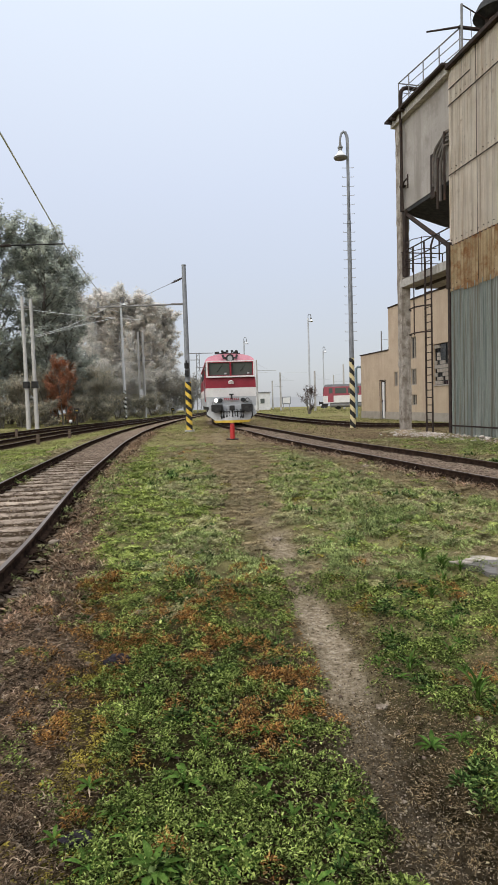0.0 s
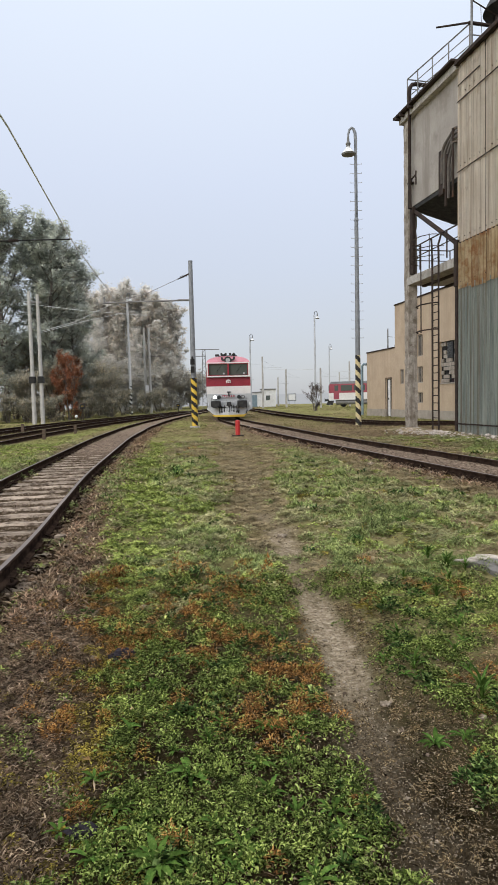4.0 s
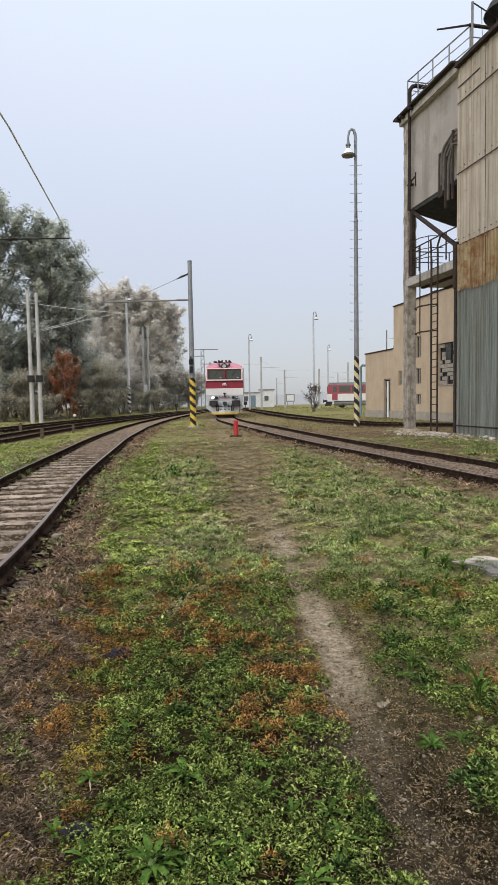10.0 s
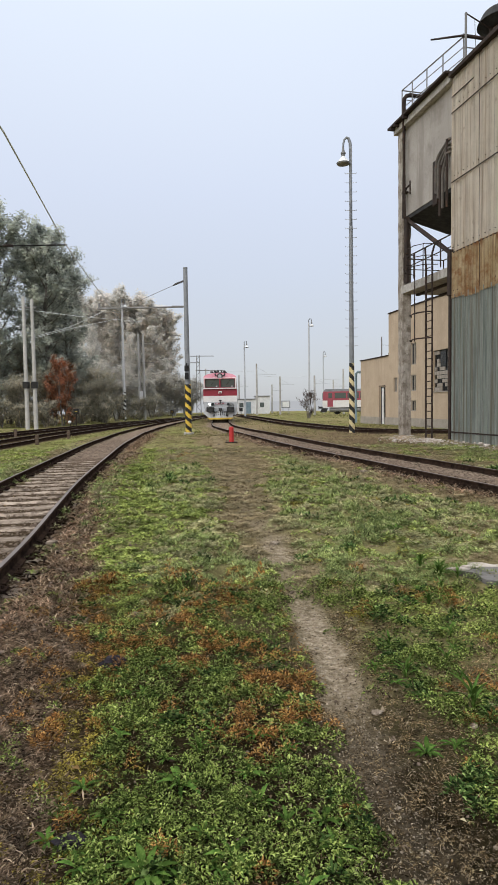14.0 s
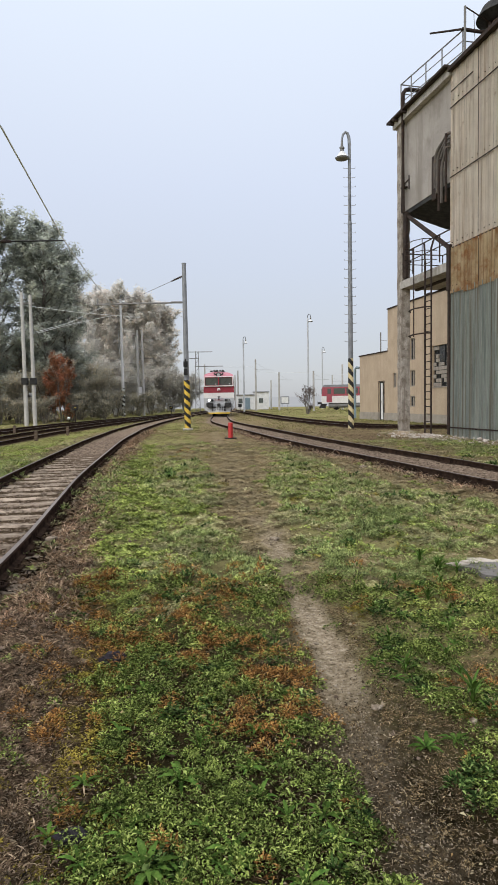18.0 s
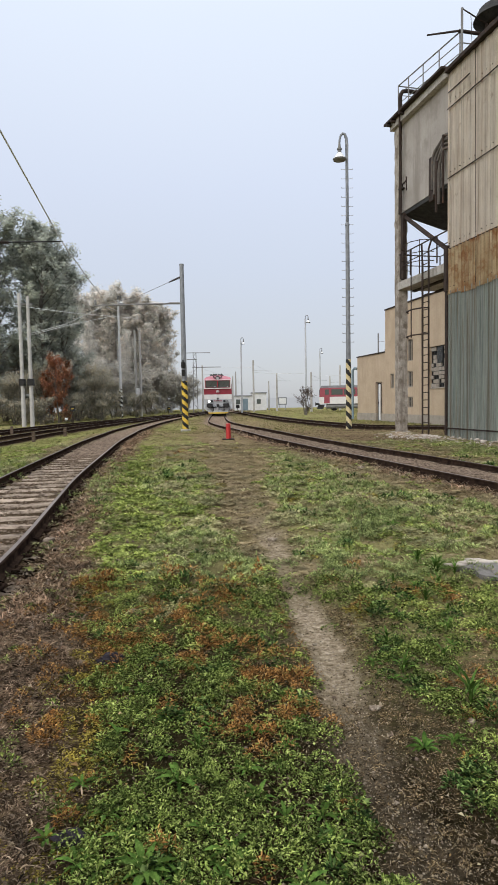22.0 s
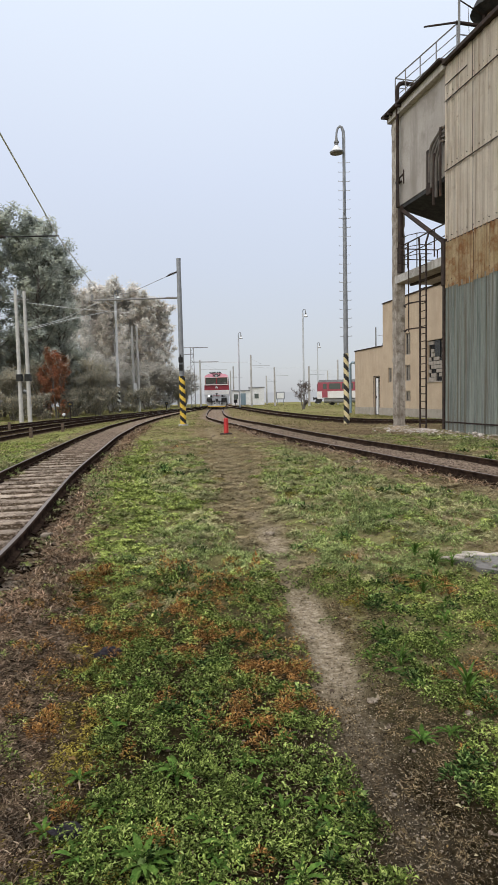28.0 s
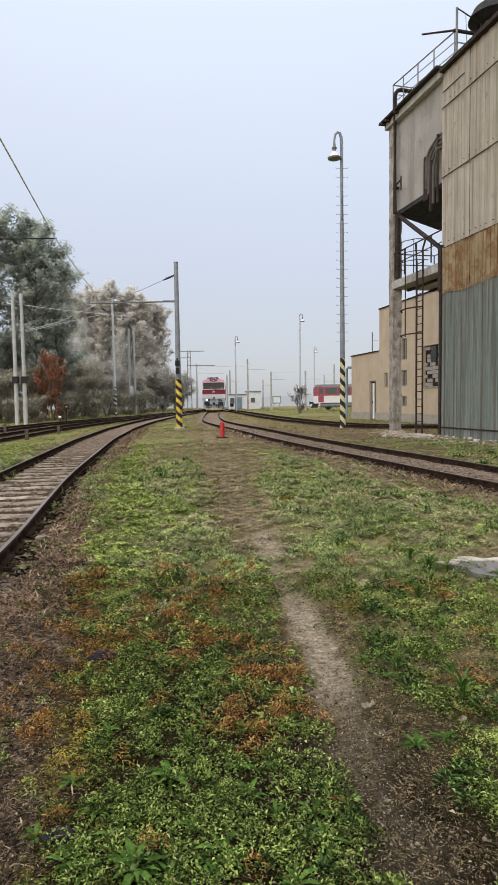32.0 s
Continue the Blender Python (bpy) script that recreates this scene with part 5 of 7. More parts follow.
def build_loco():
    t = thing("diesel_locomotive", Matrix.Identity(4), "red and white diesel locomotive with one headlamp lit", "locomotive")
    L, W = LOCO_LEN, 1.5
    # body: side profile across, drawn along y
    def section(z0, z1, w0, w1):
        return [(-w0, z0), (w0, z0), (w1, z1), (-w1, z1)]
    for z0, z1, w0, w1, mt, nm in ((1.18, 1.78, 1.46, 1.48, LOCO_GREY, "lower_skirt"), (1.78, 2.32, 1.48, 1.49, LOCO_WHITE, "white_band"), (2.32, 2.92, 1.49, 1.48, LOCO_RED, "red_band")):
        bm = B()
        prism(bm, section(z0, z1, w0, w1), "y", 0.0, L)
        for v in bm.verts:
            if v.co.y < 0.01:
                v.co.y += 0.18 * (abs(v.co.x) / 1.5) ** 2 + (0.04 if v.co.z > 2.9 else 0)
        part(nm, bm, mt, t)
    bm = B()
    prism(bm, section(2.92, 3.92, 1.48, 1.34), "y", 0.55, L - 0.2)
    part("side_wall", bm, LOCO_RED, t)
    # roof, gently rounded across
    bm = B()
    poly = [(1.47 * math.cos(math.pi * i / 14), 3.9 + 0.56 * math.sin(math.pi * i / 14) ** 0.72) for i in range(15)]
    prism(bm, poly, "y", 0.16, L - 0.3)
    for v in bm.verts:
        if v.co.y < 0.5:
            v.co.y += 1.0 * max(0, v.co.z - 3.9) + 0.12 * (v.co.x / 1.5) ** 2
    part("roof", bm, LOCO_ROSE, t, "faded rose cab roof")
    # goggle front: white surround and red frame round two panes
    bm = B()
    for c, s in (((0, 0.22, 3.0), (2.9, 0.5, 0.1)), ((0, 0.28, 3.935), (2.86, 0.5, 0.08))):
        box(bm, c, s, 0.03)
    for x in (-1.39, 1.39):
        box(bm, (x, 0.26, 3.47), (0.1, 0.5, 0.9), 0.03)
    part("windscreen_surround", bm, LOCO_WHITE, t, "white windscreen surround")
    bm = B()
    for c, s in (((0, 0.2, 3.065), (2.7, 0.44, 0.035)), ((0, 0.22, 3.882), (2.7, 0.44, 0.035)), ((0, 0.17, 3.47), (0.1, 0.42, 0.8)), ((-1.32, 0.22, 3.47), (0.045, 0.42, 0.8)), ((1.32, 0.22, 3.47), (0.045, 0.42, 0.8))):
        box(bm, c, s, 0.012)
    part("window_frame", bm, LOCO_RED, t, "red window frame")
    for x in (-0.675, 0.675):
        tip = Matrix.Translation((x, 0.17, 3.475)) @ pose(0, 0, 0, 6, 0, 0)
        bm = box(B(), (0, 0, 0), (1.25, 0.05, 0.79), 0.03, tip)
        p = part("windscreen", bm, CAB_GLASS, t, "dark windscreen pane")
        bm = B()
        rod(bm, (x + 0.3, 0.13, 3.85), (x - 0.12, 0.1, 3.3), 0.014, n=5)
        part("wiper", bm, BLACK, p)
        bm = B()
        box(bm, (x + 0.38, 0.135, 3.2), (0.12, 0.02, 0.1), 0.02)
        part("sticker", bm, LOCO_GREY, p, "small pale sticker on the glass")
    # roof headlamp and horns
    bm = B()
    rod(bm, (0, 0.22, 4.14), (0, 0.7, 4.14), 0.25, 0.22, n=18)
    h = part("roof_headlamp", bm, LOCO_DARK, t)
    part("lens", rod(B(), (0, 0.195, 4.14), (0, 0.215, 4.14), 0.15, n=16), LAMP_OFF, h)
    for x in (-0.42, 0.42, -0.14, 0.16):
        bm = B()
        rod(bm, (x, 0.55, 4.58), (x, 1.0, 4.58), 0.085, 0.035, n=10)
        rod(bm, (x, 0.9, 4.3), (x, 0.9, 4.6), 0.03, n=6)
        part("horn", bm, LOCO_DARK, t)
    bm = B()
    box(bm, (0, 1.2, 4.46), (1.3, 0.6, 0.1), 0.02)
    for x in (-0.72, 0.42, -0.3):
        box(bm, (x, 1.2, 4.54), (0.26, 0.4, 0.14), 0.03)
    part("roof_equipment", bm, LOCO_DARK, t)
    for x in (-0.36, 0.38):
        bm = tube(B(), [(x * 0.6, 0.3, 4.16), (x, 0.32, 4.16), (x * 1.15, 0.4, 4.34)], 0.07, 6)
        part("lamp_bracket", bm, LOCO_DARK, t)
    bm = B()
    box(bm, (0, 6.5, 4.32), (1.3, 4.0, 0.16), 0.03)
    box(bm, (0, 12.0, 4.32), (1.2, 2.0, 0.14), 0.03)
    part("roof_grille", bm, LOCO_GREY, t)
    # nose badge, handrails, plate
    bm = B()
    tube(bm, [(0.125 * math.cos(a), -0.012, 2.62 + 0.115 * math.sin(a)) for a in [math.pi * (-0.2 + 1.4 * i / 12) for i in range(13)]], 0.05, 6)
    box(bm, (0, -0.01, 2.6), (0.07, 0.03, 0.1), 0.01)
    part("nose_emblem", bm, LOCO_WHITE, t, "plain white arched emblem")
    bm = B()
    box(bm, (0, -0.012, 1.62), (0.86, 0.03, 0.14), 0.01)
    n = part("number_plate", bm, LOCO_RED, t, "red plate with pale bars")
    for i in range(7):
        bm = box(B(), (-0.36 + 0.12 * i, -0.032, 1.62), (0.07, 0.012, 0.09))
        part("bar", bm, LOCO_GREY, n)
    bm = B()
    rod(bm, (0, -0.1, 1.95), (0, -0.1, 1.62), 0.05, n=8)
    box(bm, (0, -0.04, 1.9), (0.26, 0.1, 0.1), 0.02)
    part("nose_socket", bm, LOCO_DARK, t)
    # headlamps
    for x, on in ((-0.93, True), (-0.66, False), (0.68, False), (0.94, False)):
        bm = rod(B(), (x, -0.06, 1.56), (x, 0.12, 1.56), 0.13, n=16)
        h = part("headlamp", bm, BLACK, t)
        part("lens", rod(B(), (x, -0.075, 1.56), (x, -0.062, 1.56), 0.105 if on else 0.09, n=16), LAMP_ON if on else (LAMP_OFF if abs(x) > 0.7 else DARK_GLASS), h, "glowing white lens" if on else "")
    # buffer beam, buffers, coupler, hoses
    bm = B()
    box(bm, (0, 0.12, 1.06), (2.7, 0.24, 0.4), 0.03)
    part("buffer_beam", bm, LOCO_GREY, t)
    for x in (-0.93, 0.93):
        bm = B()
        rod(bm, (x, -0.6, 1.06), (x, 0.0, 1.06), 0.13, n=14)
        rod(bm, (x, -0.62, 1.06), (x, -0.56, 1.06), 0.26, n=20)
        box(bm, (x * 0.95, -0.3, 1.1), (0.66, 0.4, 0.42), 0.05)
        part("buffer", bm, LOCO_DARK, t)
    bm = B()
    box(bm, (0, -0.12, 1.06), (0.22, 0.5, 0.22), 0.03)
    tube(bm, [(0, -0.32, 1.06), (0, -0.45, 0.9), (0, -0.42, 0.55)], 0.06, 8)
    part("coupling_hook", bm, LOCO_DARK, t)
    for x in (-0.62, -0.48, -0.3, -0.14, 0.16, 0.3, 0.5, 0.62, 1.14):
        bm = tube(B(), [(x, -0.05, 0.95), (x * 1.03, -0.26, 0.85), (x * 1.05, -0.3, 0.6), (x, -0.2, 0.45)], 0.045, 7)
        part("brake_hose", bm, LOCO_DARK, t)
    bm = B()
    for x in (-1.15, 1.15):
        tube(bm, [(x, -0.05, 1.5), (x, -0.14, 1.5), (x, -0.14, 1.28), (x, -0.05, 1.28)], 0.018, 6)
    part("grab_rail", bm, LOCO_DARK, t)
    bm = B()
    box(bm, (0, -0.2, 0.86), (1.5, 0.08, 0.07), 0.02)
    box(bm, (0, -0.34, 1.08), (0.3, 0.3, 0.3), 0.04)
    part("hose_bar", bm, LOCO_DARK, t)
    # snowplough
    bm = B()
    for s in (-1, 1):
        a = [bm.verts.new(p) for p in ((0, -0.45, 0.32), (s * 1.0, -0.12, 0.32), (s * 1.5, 0.05, 0.74), (s * 1.38, 0.05, 0.98), (0, -0.28, 0.92))]
        b = [bm.verts.new(v.co + Vector((0, 0.07, 0))) for v in a]
        bm.faces.new(a)
        bm.faces.new(b[::-1])
        for i in range(5):
            bm.faces.new((a[i], a[(i + 1) % 5], b[(i + 1) % 5], b[i]))
    part("snowplough", bm, LOCO_GREY, t, "pale grey snowplough blade")
    bm = B()
    for s in (-1, 1):
        a = [bm.verts.new(p) for p in ((0, -0.47, 0.18), (s * 0.98, -0.14, 0.18), (s * 1.14, -0.09, 0.33), (0, -0.465, 0.33))]
        b = [bm.verts.new(v.co + Vector((0, 0.05, 0))) for v in a]
        bm.faces.new(a)
        bm.faces.new(b[::-1])
        for i in range(4):
            bm.faces.new((a[i], a[(i + 1) % 4], b[(i + 1) % 4], b[i]))
    part("plough_edge", bm, YELLOW, t, "yellow plough edge")
    # underframe
    bm = B()
    box(bm, (0, L / 2, 1.08), (2.7, L - 0.6, 0.24))
    box(bm, (0, L / 2, 0.72), (2.5, 3.6, 0.7), 0.1)
    part("underframe", bm, LOCO_DARK, t)
    bm = B()
    box(bm, (0, L - 0.05, 1.06), (2.7, 0.24, 0.4), 0.03)
    for x in (-0.93, 0.93):
        rod(bm, (x, L, 1.06), (x, L + 0.6, 1.06), 0.14, n=12)
    part("rear_buffer_beam", bm, LOCO_DARK, t)
    axles = []
    for y in (4.0, 12.5):
        bm = B()
        for x in (-1.02, 1.02):
            box(bm, (x, y, 0.62), (0.16, 3.4, 0.34), 0.05)
        box(bm, (0, y, 0.66), (2.0, 0.4, 0.26), 0.04)
        bg = part("bogie_frame", bm, LOCO_DARK, t)
        for dy in (-1.2, 1.2):
            bm = B()
            rod(bm, (-0.9, 0, 0), (0.9, 0, 0), 0.08, n=10)
            for s in (-1, 1):
                rod(bm, (s * 0.69, 0, 0), (s * 0.81, 0, 0), 0.5, n=28)
                rod(bm, (s * 0.66, 0, 0), (s * 0.7, 0, 0), 0.53, n=28)
                rod(bm, (s * 0.8, 0, 0), (s * 0.86, 0, 0), 0.16, n=12)
                for k in range(4):
                    a = math.pi * k / 2 + 0.4
                    rod(bm, (s * 0.81, 0.3 * math.cos(a), 0.3 * math.sin(a)), (s * 0.82, 0.3 * math.cos(a), 0.3 * math.sin(a)), 0.06, n=8)
            wh = part("wheelset", bm, DARK_RUST, t)
            wh.location = (0, y + dy, 0.5)
            axles.append((wh, y + dy))
    # side grilles, windows and door
    for s in (-1, 1):
        for y in (1.35, 15.2):
            bm = box(B(), (s * 1.445, y, 3.35), (0.05, 0.75, 0.66), 0.02)
            part("side_window", bm, CAB_GLASS, t)
        for y in (5.0, 7.0, 9.0, 11.0):
            bm = box(B(), (s * 1.44, y, 3.38), (0.05, 1.3, 0.55), 0.02)
            part("side_grille", bm, LOCO_DARK, t)
        bm = box(B(), (s * 1.49, 2.4, 2.5), (0.04, 0.75, 2.0), 0.02)
        d = part("cab_door", bm, LOCO_RED, t)
        bm = rod(B(), (s * 1.54, 2.0, 1.6), (s * 1.54, 2.0, 2.9), 0.02, n=6)
        part("handrail", bm, GALV, d)
    return t, axles


loco, loco_axles = build_loco()
for piece in loco.children_recursive:
    if piece.name.split(".")[0] not in ("wheelset", "bogie_frame"):
        for v in piece.data.vertices:
            v.co.x *= 1.04


# ---- railcar standing beyond the workshop ----
CAR_RED = surf("muted_railcar_red", (0.30, 0.05, 0.075), (0.36, 0.08, 0.10), 2, 40, 0.5, bump=0.03)


def build_railcar():
    t = thing("railcar", pose(10.2, 84, RAIL_Z, 0, 0, -6), "parked red and white railcar with dark window band", "railcar")
    L = 20.0
    for z0, z1, mt, nm in ((0.95, 1.9, LOCO_WHITE, "white_band"), (1.9, 3.1, CAR_RED, "red_band")):
        bm = B()
        prism(bm, [(0, z0), (L, z0), (L, z1), (0.1 if z1 > 2 else 0, z1)], "y", 0, 2.9)
        part(nm, bm, mt, t)
    bm = B()
    prism(bm, [(0.1, 3.1), (L, 3.1), (L, 3.42), (0.3, 3.42)], "y", 0.05, 2.85)
    part("roof", bm, GALV, t)
    for i in range(9):
        bm = box(B(), (2.35 + 1.7 * i, -0.005, 2.55), (1.5, 0.05, 0.75), 0.04)
        part("side_window", bm, CAB_GLASS, t)
    bm = box(B(), (0.02, 1.45, 2.55), (0.1, 2.2, 0.75), 0.04)
    part("end_window", bm, CAB_GLASS, t)
    bm = B()
    rod(bm, (0.9, 0.35, 0.62), (5.6, 0.35, 0.62), 0.3, n=12)
    box(bm, (10, 1.4, 0.75), (18, 2.2, 0.4), 0.05)
    part("underframe_tank", bm, STEEL_PAINT, t)
    for x in (2.0, 4.2, 15.5, 17.5):
        for y in (0.7, 2.2):
            bm = rod(B(), (x, y - 0.06, 0.45), (x, y + 0.06, 0.45), 0.45, n=20)
            part("wheel", bm, LOCO_DARK, t)
    for x in (3.1, 16.5):
        bm = B()
        for y in (0.25, 2.65):
            box(bm, (x, y, 0.55), (3.4, 0.16, 0.3), 0.05)
        for dx in (-1.1, 1.1):
            box(bm, (x + dx, 0.2, 0.5), (0.4, 0.2, 0.4), 0.04)
        part("bogie_frame", bm, LOCO_DARK, t)
    for y in (0.5, 2.4):
        bm = rod(B(), (-0.5, y, 0.95), (0, y, 0.95), 0.14, n=10)
        rod(bm, (-0.56, y, 0.95), (-0.5, y, 0.95), 0.24, n=16)
        part("buffer", bm, LOCO_DARK, t)
    bm = B()
    prism(bm, [(-0.35, 0.3), (0.5, 0.3), (0.7, 0.85), (-0.1, 0.85)], "y", 0.2, 2.7)
    part("snowplough", bm, LOCO_DARK, t)
    for x in (1.0, 18.9):
        bm = box(B(), (x, -0.01, 2.0), (0.75, 0.05, 1.9), 0.03)
        d = part("side_door", bm, CAR_RED, t, "red folding door")
        part("pane", box(B(), (x, -0.045, 2.55), (0.5, 0.02, 0.7), 0.01), CAB_GLASS, d)


build_railcar()


# ---- white signal hut in the distance ----
def build_hut():
    t = thing("signal_hut", pose(-1.75, 112, 0), "small white flat-roofed hut beside the distant tracks", "hut")
    for x0, x1, h, nm in ((0, 3.1, 2.6, "low_block"), (3.1, 5.8, 3.1, "high_block")):
        bm = box(B(), ((x0 + x1) / 2, 2.0, h / 2), (x1 - x0, 4.0, h))
        part(nm, bm, WHITE, t)
        bm = box(B(), ((x0 + x1) / 2, 1.95, h + 0.07), (x1 - x0 + 0.25, 4.3, 0.14), 0.02)
        part("roof", bm, GALV, t)
    bm = box(B(), (2.0, -0.02, 1.1), (0.9, 0.06, 2.1), 0.01)
    part("door", bm, TEAL, t)
    for x in (0.7, 4.4):
        w = part("window", box(B(), (x, -0.01, 1.6), (0.9, 0.08, 1.0), 0.01), WHITE, t)
        part("pane", box(B(), (x, -0.06, 1.6), (0.74, 0.03, 0.84)), CAB_GLASS, w)
    s = thing("notice_board", pose(6.7, 108, 0), "grey notice board on two posts", "sign")
    for x in (-0.5, 0.5):
        part("post", rod(B(), (x, 0, 0), (x, 0, 2.2), 0.05, n=6), GALV, s)
    part("panel", box(B(), (0, 0, 1.6), (1.5, 0.06, 1.3), 0.01), GALV, s)
    part("face", box(B(), (0, -0.045, 1.6), (1.2, 0.02, 1.0)), WHITE, s)


build_hut()


def motions():
    """The locomotive backs away along its track; its wheels roll."""
    line = EAST
    s = np.concatenate([[0], np.cumsum(np.linalg.norm(np.diff(line, axis=0), axis=1))])
    k0 = float(np.interp(38.3, line[:, 1], s))

    def along(d):
        return Vector((float(np.interp(d, s, line[:, 0])), float(np.interp(d, s, line[:, 1])), RAIL_Z))
    times = (0, 3, 6, 9, 12, 14, 17, 20, 24, 28, 32)
    went = (0, 3.9, 8.0, 11.8, 15.6, 18.6, 23.4, 28.3, 34.8, 40.7, 45.8)
    tt = np.arange(0, 32.01, 0.4)
    run = np.interp(tt, times, went)
    for _ in range(8):
        run[1:-1] = (run[:-2] + 2 * run[1:-1] + run[2:]) / 4
    rows = []
    for t, d in zip(tt, run):
        a, b = along(k0 + d + 4.0), along(k0 + d + 12.5)
        ahead = (b - a).normalized()
        turn = math.degrees(math.atan2(-ahead.x, ahead.y))
        p = a - ahead * 4.0
        rows.append((float(t), pose(p.x, p.y, p.z, 0, 0, turn)))
    walk(loco, rows)
    for wh, y in loco_axles:
        walk(wh, [(float(t), pose(0, y, 0.5, math.degrees(-d / 0.5), 0, 0)) for t, d in zip(tt, run)])


# ---- trees and bushes ----
def fast_mesh(name, verts, faces, material, parent=None):
    """Many faces of one size, set in bulk."""
    mesh = bpy.data.meshes.new(name)
    k = faces.shape[1]
    mesh.vertices.add(len(verts))
    mesh.vertices.foreach_set("co", np.ascontiguousarray(verts, np.float32).ravel())
    mesh.loops.add(faces.size)
    mesh.loops.foreach_set("vertex_index", np.ascontiguousarray(faces, np.int32).ravel())
    mesh.polygons.add(len(faces))
    mesh.polygons.foreach_set("loop_start", np.arange(0, faces.size, k, dtype=np.int32))
    mesh.update(calc_edges=True)
    mesh.materials.append(material)
    return link(name, mesh, parent)


def leaf_geometry(p, azim, elev, length, width, droop=0.25, fold=0.12, oval=False):
    """One folded leaf for each place, pointed or oval."""
    n = len(p)
    ca, sa, ce, se = np.cos(azim), np.sin(azim), np.cos(elev), np.sin(elev)
    d = np.stack([ca * ce, sa * ce, se], 1)
    s = np.stack([-sa, ca, np.zeros(n)], 1)
    u = np.stack([-ca * se, -sa * se, ce], 1)
    ln, w = length[:, None], width[:, None]
    if oval:
        q1, q2 = p + d * ln * 0.3, p + d * ln * 0.78 - u * ln * droop * 0.4
        v = np.stack([p, q1 + s * w / 2 + u * ln * fold, q2 + s * w * 0.42 + u * ln * fold, p + d * ln - u * ln * droop,
                      q2 - s * w * 0.42 + u * ln * fold, q1 - s * w / 2 + u * ln * fold], 1).reshape(-1, 3)
        i = np.arange(n) * 6
        return v, np.concatenate([np.stack([i, i + 3, i + 2, i + 1], 1), np.stack([i, i + 5, i + 4, i + 3], 1)])
    mid = p + d * ln * 0.5
    v = np.stack([p, mid + s * w / 2 + u * ln * fold, p + d * ln - u * ln * droop, mid - s * w / 2 + u * ln * fold], 1).reshape(-1, 3)
    i = np.arange(n) * 4
    f = np.concatenate([np.stack([i, i + 2, i + 1], 1), np.stack([i, i + 3, i + 2], 1)])
    return v, f


def tri_leaves(p, azim, elev, length, width):
    """One pointed three-cornered leaf for each place."""
    n = len(p)
    ce = np.cos(elev)
    d = np.stack([np.cos(azim) * ce, np.sin(azim) * ce, np.sin(elev)], 1) * length[:, None]
    s = np.stack([-np.sin(azim), np.cos(azim), np.zeros(n)], 1) * (width / 2)[:, None]
    return np.stack([p - s, p + s, p + d], 1).reshape(-1, 3), np.arange(3 * n).reshape(n, 3)


